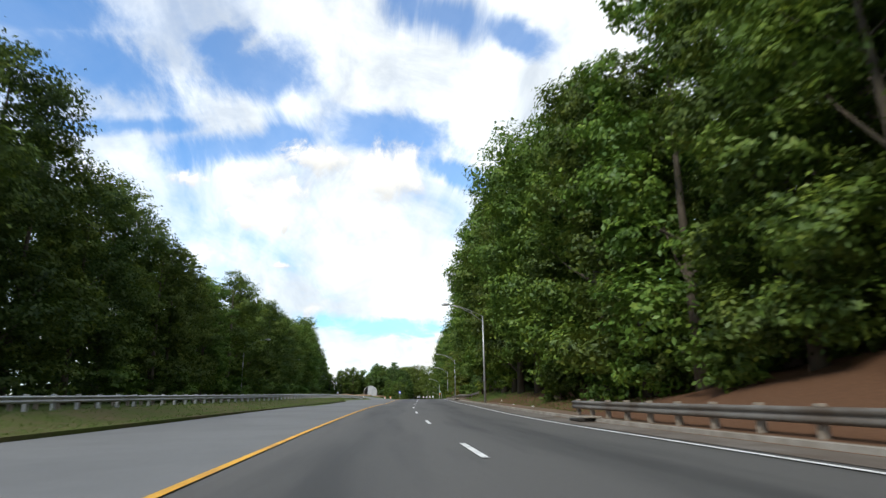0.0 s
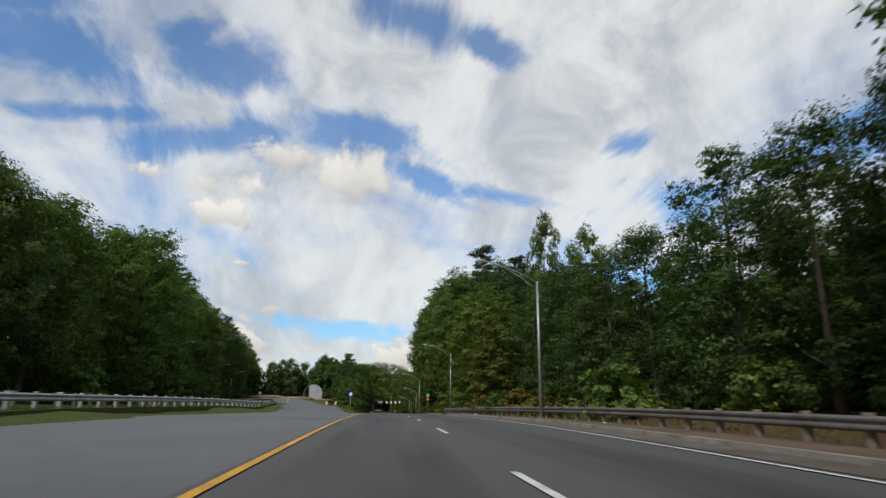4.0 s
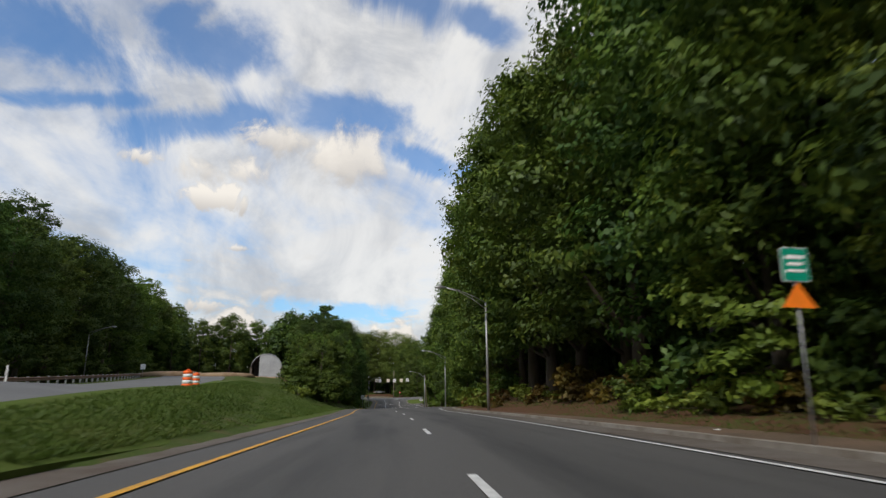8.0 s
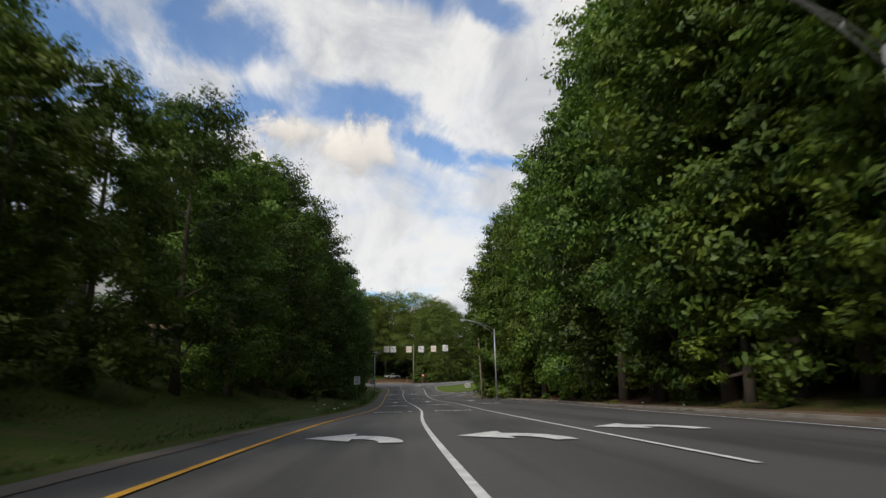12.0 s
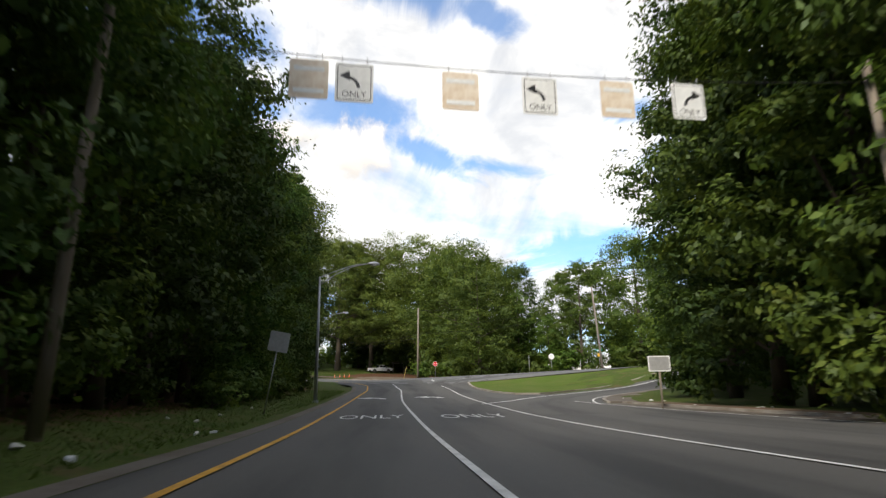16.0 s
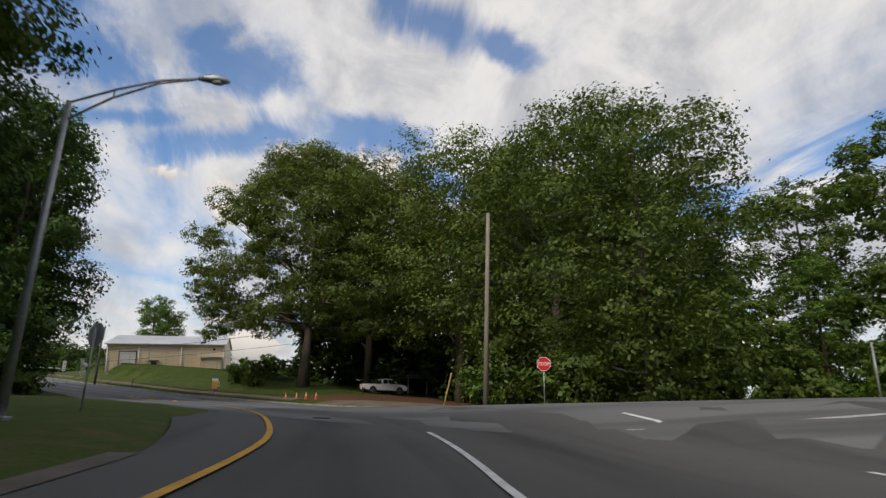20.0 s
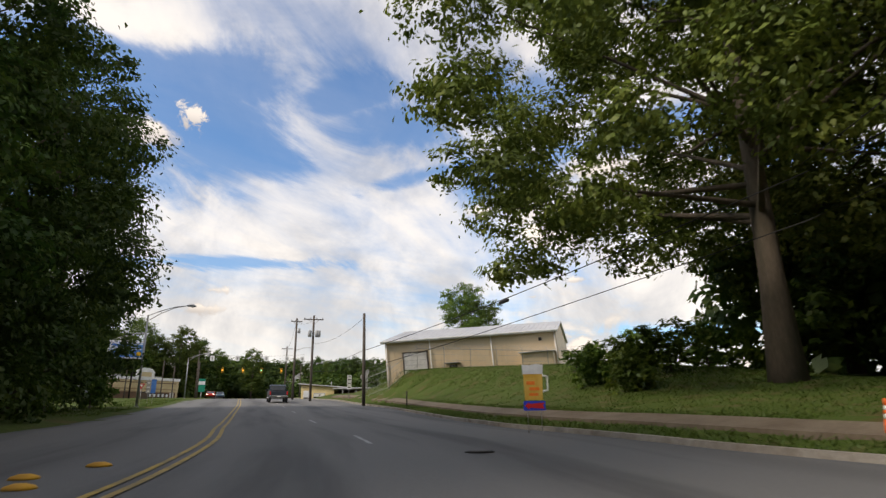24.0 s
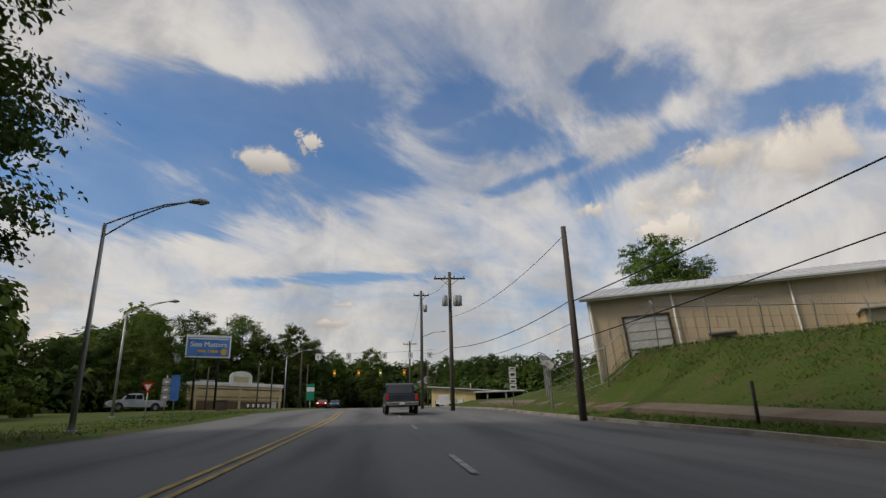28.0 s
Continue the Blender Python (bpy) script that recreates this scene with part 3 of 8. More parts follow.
def grade(x, y):
    """Height of the paved grade, common to ramp and street."""
    x, y = np.atleast_1d(np.asarray(x, float)), np.atleast_1d(np.asarray(y, float))
    _, d1, z1 = RAMP.sd(x, y)
    _, d2, z2 = STREET.sd(x, y)
    s1 = RAMP.sd(x, y)[0]
    e1 = np.maximum(0, s1 - RAMP.s[-1])
    # south of the street the fall to the ramp begins at its edge
    d2 = np.where(d2 < -8, -8 + (d2 + 8) * (1 + smooth(26, 34, x)), d2)
    w1, w2 = 1 / (d1 * d1 + e1 * e1 + 16) ** 2, 1 / (d2 * d2 + 16) ** 2
    return (z1 * w1 + z2 * w2) / (w1 + w2)


RIGHT_S = [-160, 250, 268, 282, 300, 318, 345, 367, 386, 400, 413, 430]
RIGHT_D = [5.95, 5.95, 7.5, 9.8, 11.2, 12.4, 14.8, 16.6, 15.2, 13.4, 11.9, 11.4]
KERB_S = [S_END - 80, S_END - 60, S_END - 34, S_END - 26, S_END - 19, S_END - 11, S_END, S_END + 14]
KERB_D = [7.1, 8.6, 10.6, 9.8, 8.0, 7.1, 8.0, 8.9]
LEFT_D = -3.6


def right_edge(s):
    return np.interp(s, RIGHT_S, RIGHT_D)


def bank(s, d):
    """The highway tilts up to the left where the ramp parts from it."""
    return 1.1 * smooth(4, 15, -d) * smooth(166, 194, s) * smooth(248, 208, s)


def ground_z(x, y):
    """The natural ground: banks beside the ramp, the embankment of the highway, the hill under the warehouse."""
    x, y = np.atleast_1d(np.asarray(x, float)), np.atleast_1d(np.asarray(y, float))
    s, d, _ = RAMP.sd(x, y)
    ss, dd, _ = STREET.sd(x, y)
    g = grade(x, y)
    on_ramp = smooth(455, 430, s)
    # right bank
    e = right_edge(s) + 2.4
    slope = np.interp(s, [-160, 15, 30, 50, 70, 92, 105, 190, 215, 240, 262, 285, 300, 340, 372, 385, 400], [.34, .34, .16, .12, .26, .30, .05, .05, .10, .24, .32, .26, .12, .12, .16, .05, .02])
    rise = np.clip(d - e, 0, None)
    right = slope * np.minimum(rise, 16) * smooth(-0.5, 3, rise + 0.5)
    # left: level with the highway, then its embankment
    _, dh, zh = LEFT_HIGHWAY.sd(x, y)
    drop = np.clip(-d - 4.2, 0, None)
    width = np.interp(s, [160, 200, 231, 262, 290, 330, 345, 365, 400], [1.5, 6, 8.5, 11, 13, 14, 12, 10, 9])
    lefth = np.interp(s, [-160, 160, 200, 231, 262, 290, 320, 345, 375, 400, 430], [0, 0, .5, 1.3, 2.8, 4.2, 5.2, 3.0, 1.5, .6, .25])
    left = lefth * smooth(0, 1, drop / width)
    z = g + on_ramp * (np.where(d > 0, right, left))
    # hill on the far side of the street
    hill = np.interp(ss, [S_END - 42, S_END - 24, S_END - 10, S_END + 4, S_END + 13, S_END + 26, S_END + 34, S_END + 44, S_END + 60], [0.1, .3, 1.5, 2.7, 2.9, 2.95, 2.85, 1.3, .4])
    wide = np.interp(ss, [S_END, S_END + 12, S_END + 26, S_END + 31], [11, 9.5, 4.5, 2.8])
    z += smooth(452, 470, y) * smooth(0, 1, (dd - 11.4) / wide) * hill * (dd > 0)
    # verge behind the near kerb of the street
    past = dd - np.interp(ss, KERB_S, KERB_D)
    z += 0.12 * np.where(dd > 0, smooth(0.2, 1.4, past), smooth(8.2, 9.4, -dd)) * (y > 462)
    z += 0.42 * smooth(0.6, 3.4, past) * smooth(S_END - 50, S_END - 30, ss)
    # the highway lifts away from the ramp
    hw = smooth(10.5, 7.5, np.abs(dh)) * (s < 330) * np.where(s > 195, smooth(-4.2, -7.0, d), 1.0)
    z = z * (1 - hw) + np.where(s < 200, np.minimum(zh, g + 4), zh) * hw
    # the median swells left of the highway lanes
    z += .42 * smooth(-10.5, -14.2, d) * smooth(200, 165, s)
    # level yard round the shed
    z += smooth(-17, -24, d) * smooth(300, 325, s) * smooth(420, 385, s) * np.clip(6.9 - z, 0, 8)
    return z + bank(s, d)


def paved(x, y):
    s, d, _ = RAMP.sd(x, y)
    ss, dd, _ = STREET.sd(x, y)
    _, dh, _ = LEFT_HIGHWAY.sd(x, y)
    a = (s < RAMP.s[-1] + 2) & (d > LEFT_D - 0.4) & (d < right_edge(s) + 1.2) & (s < 436)
    a |= (s >= 412) & (s < RAMP.s[-1] + 2) & (d > -4.4) & (d < np.interp(s, [412, 436, 458, 470], [13, 13, 16.5, 10]))
    b = (dd > np.interp(ss - S_END, [-118, -92, -76, -68, -60], [-8.2, -12.8, -12.2, -10.2, -8.2])) & (dd < np.interp(ss, KERB_S, KERB_D))
    c = (np.abs(dh) < 5.4) & (s > 128) & (s < 205)
    _, ds, _ = SLIP.sd(x, y)
    c |= (s < 206) & (d > np.interp(s, [92, 130], [-9.0, -12.9])) & (d < 0)
    h = (np.abs(dh) < 5.4) & (s > 128)
    i = (np.abs(ds + 0.3) < 3.0) & (x > 31) & (x < 88)
    return a | b | c | h | i


# ------------------------------------------------------------ mesh helpers
def mesh_from(name, verts, faces, mat=None, smooth_faces=False, uvs=None):
    me = bpy.data.meshes.new(name)
    me.from_pydata([tuple(map(float, v)) for v in verts], [], faces)
    if mat:
        me.materials.append(mat)
    if uvs is not None:
        layer = me.uv_layers.new(name="UVMap")
        idx = np.empty(len(me.loops), int)
        me.loops.foreach_get("vertex_index", idx)
        layer.data.foreach_set("uv", np.asarray(uvs, float)[idx].ravel())
    if smooth_faces:
        me.polygons.foreach_set("use_smooth", [True] * len(me.polygons))
    me.update()
    return me


def part(name, data, mat=None, parent=None, label="", smooth_faces=False):
    """Link a bmesh or mesh as one object under a thing or a part."""
    if isinstance(data, bmesh.types.BMesh):
        me = bpy.data.meshes.new(name)
        data.to_mesh(me)
        data.free()
        data = me
    if mat and not data.materials:
        data.materials.append(mat)
    if smooth_faces:
        data.polygons.foreach_set("use_smooth", [True] * len(data.polygons))
    ob = new(name, data)
    if parent is not None:
        ob.parent = parent
    return tagged(ob, label)


def thing(name, label, category, group="", kind="", at=None):
    ob = new(name)
    ob.empty_display_size = 0.2
    if at is not None:
        ob.matrix_basis = at
    return tagged(ob, label, category, group, kind)


def box(bm, x0, x1, y0, y1, z0, z1, m=None, bevel=0.0):
    r = bmesh.ops.create_cube(bm, size=1)
    mt = Matrix.Translation(((x0 + x1) / 2, (y0 + y1) / 2, (z0 + z1) / 2)) @ Matrix.Diagonal((x1 - x0, y1 - y0, z1 - z0, 1))
    bmesh.ops.transform(bm, matrix=(m @ mt) if m else mt, verts=r["verts"])
    if bevel:
        es = list({e for v in r["verts"] for e in v.link_edges})
        bmesh.ops.bevel(bm, geom=es, offset=bevel, segments=2, affect="EDGES", profile=0.5)
    return bm


def boxed(x0, x1, y0, y1, z0, z1, bevel=0.0, m=None):
    return box(bmesh.new(), x0, x1, y0, y1, z0, z1, m, bevel)


def tube(bm, points, radii, sides=8, caps=True):
    """A bent, tapering round bar through points."""
    pts = [Vector(p) for p in points]
    if isinstance(radii, (int, float)):
        radii = [radii] * len(pts)
    radii = [float(r) for r in radii]
    rings = []
    for i, p in enumerate(pts):
        d = (pts[min(i + 1, len(pts) - 1)] - pts[max(i - 1, 0)]).normalized()
        a = d.orthogonal() if abs(d.z) < 0.95 else Vector((1, 0, 0))
        a = (a - d * a.dot(d)).normalized()
        b = d.cross(a)
        rings.append([bm.verts.new(p + radii[i] * (math.cos(k * 2 * math.pi / sides) * a + math.sin(k * 2 * math.pi / sides) * b)) for k in range(sides)])
    # keep the seams aligned
    for i in range(1, len(rings)):
        best = min(range(sides), key=lambda o: sum((rings[i - 1][k].co - rings[i][(k + o) % sides].co).length for k in range(0, sides, 2)))
        rings[i] = rings[i][best:] + rings[i][:best]
    for r0, r1 in zip(rings, rings[1:]):
        for k in range(sides):
            f = bm.faces.new((r0[k], r0[(k + 1) % sides], r1[(k + 1) % sides], r1[k]))
            f.smooth = True
    if caps:
        bm.faces.new(list(reversed(rings[0])))
        bm.faces.new(rings[-1])
    bmesh.ops.recalc_face_normals(bm, faces=bm.faces)
    return bm


def tubed(points, radii, sides=8):
    return tube(bmesh.new(), points, radii, sides)


def plate(outline, thick=0.02, axis="y"):
    """A flat plate from an outline in x and z, facing -y, centred on y = 0."""
    bm = bmesh.new()
    f = bm.faces.new([bm.verts.new((x, -thick / 2, z)) for x, z in outline])
    r = bmesh.ops.extrude_face_region(bm, geom=[f])
    bmesh.ops.translate(bm, verts=[v for v in r["geom"] if isinstance(v, bmesh.types.BMVert)], vec=(0, thick, 0))
    bmesh.ops.recalc_face_normals(bm, faces=bm.faces)
    return bm


def rounded(w, h, r=0.05, n=4, z0=0.0):
    pts = []
    for cx, cz, a0 in ((w / 2 - r, z0 + h - r, 0), (-w / 2 + r, z0 + h - r, 90), (-w / 2 + r, z0 + r, 180), (w / 2 - r, z0 + r, 270)):
        for k in range(n + 1):
            a = radians(a0 + 90 * k / n)
            pts.append((cx + r * math.cos(a), cz + r * math.sin(a)))
    return pts


def disc_outline(r, z0=0.0, n=20, turn=0.0):
    return [(r * math.cos(2 * math.pi * k / n + turn), z0 + r * math.sin(2 * math.pi * k / n + turn)) for k in range(n)]


def letters(body, size, depth=0.004, align="CENTER"):
    """Text as a flat mesh in x and z, facing -y."""
    cu = bpy.data.curves.new("letters", "FONT")
    cu.body, cu.size, cu.align_x, cu.extrude = body, size, align, depth / 2
    ob = bpy.data.objects.new("letters", cu)
    scene.collection.objects.link(ob)
    me = bpy.data.meshes.new_from_object(ob.evaluated_get(bpy.context.evaluated_depsgraph_get()))
    bpy.data.objects.remove(ob)
    bpy.data.curves.remove(cu)
    me.transform(Matrix.Rotation(radians(90), 4, "X"))
    me.name = "letters"
    return me


def strip(curve, s0, s1, d0, d1, dz, mat, name, across=2, step=1.5, thick=0.0, height=grade):
    """A ribbon between offsets d0 and d1 (numbers or functions of s) along a curve, lying on the grade."""
    n = max(2, int(abs(s1 - s0) / step) + 1)
    ss = np.linspace(s0, s1, n)
    a = np.array([d0(v) for v in ss]) if callable(d0) else np.full(n, float(d0))
    b = np.array([d1(v) for v in ss]) if callable(d1) else np.full(n, float(d1))
    verts, uvs = [], []
    for j in range(across + 1):
        dd = a + (b - a) * j / across
        x, y = curve.at(ss, dd)
        z = height(x, y) + (dz(ss) if callable(dz) else dz)
        verts.append(np.stack([x, y, z], 1))
        uvs.append(np.stack([dd, ss], 1))
    v, uv = np.concatenate(verts), np.concatenate(uvs)
    faces = [(j * n + i, (j + 1) * n + i, (j + 1) * n + i + 1, j * n + i + 1) for j in range(across) for i in range(n - 1)]
    if thick:
        m = len(v)
        low = v.copy()
        low[:, 2] -= thick
        v, uv = np.concatenate([v, low]), np.concatenate([uv, uv])
        J = across * n
        for i in range(n - 1):
            faces += [(i, i + 1, m + i + 1, m + i), (J + i + 1, J + i, m + J + i, m + J + i + 1)]
        for i in (0, n - 1):
            faces += [tuple(j * n + i for j in range(across + 1)) + tuple(m + j * n + i for j in range(across, -1, -1))]
    return mesh_from(name, v, faces, mat, uvs=uv)


# ------------------------------------------------------------ ground and pavements
def build_ground():
    xs = np.unique(np.r_[np.linspace(-2400, -160, 9), np.arange(-150, 190, 2.5), np.linspace(200, 2400, 9)])
    ys = np.unique(np.r_[np.linspace(-2400, -180, 9), np.arange(-170, 720, 2.5), np.linspace(740, 3200, 9)])
    X, Y = np.meshgrid(xs, ys)
    x, y = X.ravel(), Y.ravel()
    z = ground_z(x, y)
    _, d, _ = RAMP.sd(x, y)
    z += 0.10 * np.sin(x * 0.9 + 1.3 * np.sin(y * 0.31)) * np.cos(y * 0.7 + x * 0.2) * smooth(9, 16, np.abs(d))
    far = smooth(150, 420, np.maximum(np.abs(x) - 30, 0)) + smooth(700, 900, y)
    z = np.where(far > 0, z * (1 - np.clip(far, 0, 1)) + np.clip(far, 0, 1) * 4.0, z)
    z -= 0.28 * paved(x, y)
    nx = len(xs)
    faces = [(j * nx + i, j * nx + i + 1, (j + 1) * nx + i + 1, (j + 1) * nx + i) for j in range(len(ys) - 1) for i in range(nx - 1)]

    def earth(nt):
        N, L = nt.nodes.new, nt.links.new
        p = N("ShaderNodeBsdfPrincipled")
        p.inputs["Roughness"].default_value = 0.95
        p.inputs["Specular IOR Level"].default_value = 0.15
        tc = N("ShaderNodeTexCoord")
        fac = []
        for sc, de in ((0.09, 5), (0.8, 6), (9, 5)):
            n = N("ShaderNodeTexNoise")
            L(tc.outputs["Object"], n.inputs["Vector"])
            n.inputs["Scale"].default_value, n.inputs["Detail"].default_value, n.inputs["Roughness"].default_value = sc, de, 0.62
            fac.append(n.outputs["Fac"])

        def mixc(f, lo, hi, a, b):
            mr = N("ShaderNodeMapRange")
            mr.inputs["From Min"].default_value, mr.inputs["From Max"].default_value = lo, hi
            L(f, mr.inputs["Value"])
            m = N("ShaderNodeMix")
            m.data_type = "RGBA"
            L(mr.outputs["Result"], m.inputs["Factor"])
            for k, c in ((6, a), (7, b)):
                if isinstance(c, tuple):
                    m.inputs[k].default_value = (*c, 1)
                else:
                    L(c, m.inputs[k])
            return m.outputs[2]

        turf = mixc(fac[2], 0.3, 0.7, (0.040, 0.066, 0.011), (0.070, 0.098, 0.019))
        clay = mixc(fac[2], 0.3, 0.7, (0.080, 0.040, 0.022), (0.135, 0.070, 0.038))
        straw = mixc(fac[2], 0.3, 0.7, (0.070, 0.070, 0.024), (0.115, 0.095, 0.04))
        a = mixc(fac[1], 0.50, 0.66, turf, straw)
        att = N("ShaderNodeAttribute")
        att.attribute_name = "bare"
        ad = N("ShaderNodeMath")
        ad.operation = "MULTIPLY_ADD"
        L(fac[1], ad.inputs[0])
        ad.inputs[1].default_value = 0.9
        sub = N("ShaderNodeMath")
        sub.operation = "SUBTRACT"
        L(att.outputs["Fac"], sub.inputs[0])
        sub.inputs[1].default_value = 0.45
        L(sub.outputs[0], ad.inputs[2])
        L(mixc(ad.outputs[0], 0.38, 0.62, a, clay), p.inputs["Base Color"])
        b = N("ShaderNodeBump")
        b.inputs["Strength"].default_value, b.inputs["Distance"].default_value = 0.8, 0.06
        L(fac[2], b.inputs["Height"])
        L(b.outputs["Normal"], p.inputs["Normal"])
        return p.outputs[0]

    me = mesh_from("ground", np.stack([x, y, z], 1), faces, material("earth and turf", earth), True)
    # bare red clay along parts of the right bank and under the trees
    s, d, _ = RAMP.sd(x, y)
    ss, dd, _ = STREET.sd(x, y)
    e = d - right_edge(s)
    bare = np.interp(s, [-160, 15, 30, 45, 60, 75, 120, 150, 200, 225, 245, 262, 290, 310, 345, 380, 395], [.95, .95, .85, .85, .65, .3, .8, .85, .6, .6, .7, .8, .5, .5, .9, .9, .3]) * (e > 0) * smooth(18, 12, e)
    bare = np.maximum(bare, 0.55 * smooth(15, 19, e) * (s < 400))
    bare = np.maximum(bare, 0.64 * (d < 0) * smooth(-5.5, -10, d) * smooth(325, 340, s) * (s < 450))
    bare = np.maximum(bare, 0.85 * smooth(11, 12.5, dd) * (dd < 40) * smooth(S_END - 14, S_END - 22, ss) * smooth(S_END - 70, S_END - 60, ss))
    attr = me.attributes.new("bare", "FLOAT", "POINT")
    attr.data.foreach_set("value", bare.astype(np.float32))
    return tagged(new("ground", me), "rolling grassy ground with bare red clay banks", "ground", kind="structure")


ground = build_ground()


def structure(name, me, label, cat):
    return tagged(new(name, me), label, cat, kind="structure")


JUNCTION_S = 436.0


def highway_z(x, y):
    """Level with the ramp until the two part."""
    s, d, _ = RAMP.sd(x, y)
    w = smooth(185, 215, s)
    return grade(x, y) * (1 - w) + LEFT_HIGHWAY.sd(x, y)[2] * w + bank(s, d)


ramp_road = structure("road", strip(RAMP, -150, JUNCTION_S, lambda s: np.interp(s, [150, 172, 182], [-2.72, -2.73, LEFT_D]), lambda s: right_edge(s) + 0.35 + np.interp(s, [404, 416], [0, 1.6]), 0.0, M["ramp asphalt"], "ramp_road", 8), "dark worn asphalt exit ramp with painted lanes", "road")
junction_road = structure("road", strip(RAMP, JUNCTION_S, RAMP.s[-1], lambda s: np.interp(s, [436, 452, 470, 486], [-3.75, -3.6, -6, -12]), lambda s: np.interp(s, [436, 446, 458, 466, 486], [13.35, 15.2, 17.5, 15, 9]), 0.0, M["ramp asphalt"], "junction_road", 8),
                          "dark asphalt where the ramp meets the street", "road")


def kerb_d(s):
    """Offset of the far kerb: it swings out at the junction."""
    return float(np.interp(s, KERB_S, KERB_D))


street = structure("street", strip(STREET, 0, STREET.s[-1], lambda s: np.interp(s - S_END, [-150, -118, -92, -76, -68, -60], [-8.4, -9.5, -13.2, -12.6, -10.5, -8.4]), lambda s: kerb_d(s) + .1, 0.014, M["street asphalt"], "street", 8), "grey worn asphalt street with patches", "street")
slip_road = structure("road", strip(SLIP, 0, SLIP.s[-1], lambda s: np.interp(s, [0, 14, 24, 60], [-6.0, -5.0, -3.3, -3.0]), 2.75, 0.007, M["ramp asphalt"], "slip_road", 5), "dark asphalt right-turn slip lane", "road")


def highway_left(s):
    """Left edge of the highway: a single lane and shoulder at first, wider further on."""
    x, y = LEFT_HIGHWAY.at(s, -5.6)
    return max(float(RAMP.sd(x, y)[1][0]), float(np.interp(s, [92, 138], [-9.7, -16.0])))


def median_z(x, y):
    """The grass median swells a little towards its guard rails."""
    s, d, _ = RAMP.sd(x, y)
    return np.maximum(grade(x, y) + bank(s, d), ground_z(x, y)) + .06


left_highway = structure("highway", strip(RAMP, -150, 207, highway_left, lambda s: np.interp(s, [150, 172, 182, 188, 195, 207], [-2.72, -2.73, -3.62, -4.65, -5.7, -7.2]), 0.0, M["highway concrete"], "left_highway", 18, height=highway_z), "pale grey concrete highway lanes beside the ramp", "highway")
median = structure("verge", strip(RAMP, -150, 188, lambda s: highway_left(s) - 9.0, highway_left, 0.03, M["verge grass"], "median", 8, height=median_z, thick=.3), "grassy median beside the highway lanes", "verge")
far_highway = structure("highway", strip(LEFT_HIGHWAY, 205.5, LEFT_HIGHWAY.s[-1], -5.6, 5.2, 0.012, M["highway concrete"], "far_highway", 16, height=highway_z), "pale grey concrete highway bending away", "highway")


def lines_on(curve, s0, s1, d, width, mat, parent, name="lane_line", dz=0.02, step=1.5):
    f = d if callable(d) else (lambda s: d)
    me = strip(curve, s0, s1, lambda s: f(s) - width / 2, lambda s: f(s) + width / 2, dz, mat, name, 1, step)
    return part(name, me, None, parent)


lines_on(RAMP, -140, 445, lambda s: np.interp(s, [0, 32, 56, 80, 204, 250, 274, 361, 400, 445], [-2.6, -2.56, -2.45, -2.5, -2.52, -2.4, -2.27, -2.4, -2.5, -2.3]), 0.15, M["yellow paint"], ramp_road, "edge_line")
_x, _y = RAMP.at(444.9, -2.3)
hook = Curve([(float(_x), float(_y), 0), (22.35, 450.5, 0), (22.15, 455.0, 0), (21.2, 461.0, 0), (20.1, 465.6, 0), (18.3, 470.6, 0), (16.4, 474.0, 0)])
lines_on(hook, 0, hook.s[-1], 0, 0.15, M["yellow paint"], street, "edge_line", 0.035, 0.8)
lines_on(RAMP, -140, 412, lambda s: float(right_edge(s)) - 0.05, 0.13, M["white paint"], ramp_road, "edge_line")
for s0 in [13.0 - 12.2 * k for k in range(1, 7)] + [13.0, 25.2, 36.8, 47.6, 58.9, 70.8, 82.1, 94.2, 106.5, 118.8, 131.0, 143.3, 155.6, 167.8, 180.0, 192.2, 205.2, 217.4, 229.6, 241.8, 254.0]:
    lines_on(RAMP, s0 - 3.05, s0, float(np.interp(s0, [20, 45, 85, 120, 150], [1.43, 1.02, 1.1, 1.35, 1.52])), 0.13, M["white paint"], ramp_road, "lane_dash")
lines_on(RAMP, 293.5, 464, lambda s: np.interp(s, [293, 315, 330, 361, 399, 417, 430, 448, 464], [1.5, 1.45, 1.35, 1.16, 1.22, 1.15, 1.3, 1.28, 2.5]), 0.13, M["white paint"], ramp_road, "lane_line")
lines_on(RAMP, 297, 457, lambda s: np.interp(s, [297, 330, 362, 400, 418, 437, 457], [5.4, 5.5, 6.4, 6.0, 6.2, 6.6, 7.4]), 0.13, M["white paint"], ramp_road, "lane_line")
lines_on(SLIP, 9, SLIP.s[-1] - 12, 2.15, 0.13, M["white paint"], slip_road, "edge_line", 0.025)
slip_left = Curve([(27.9, 408.9, 0), (30.6, 412.6, 0), (33.5, 417.2, 0), (37.0, 421.6, 0), (42.2, 426.8, 0), (48.0, 430.6, 0), (54.6, 433.3, 0), (62.5, 435.8, 0), (72, 438.6, 0)])
lines_on(slip_left, 0, slip_left.s[-1], 0, 0.22, M["white paint"], slip_road, "edge_line", 0.03, 0.8)
for off in (-0.13, 0.13):
    lines_on(STREET, S_END - 26, STREET.s[-1] - 60, -2.35 + off, 0.11, M["worn yellow paint"], street, "centre_line", 0.03)
    lines_on(STREET, 20, S_END - 75, -0.6 + off, 0.11, M["worn yellow paint"], street, "centre_line", 0.03)
for k in range(-2, 14):
    lines_on(STREET, S_END - 4 + 12.19 * k, S_END - 1.2 + 12.19 * k, 1.3, 0.11, M["worn white paint"], street, "lane_dash", 0.03)
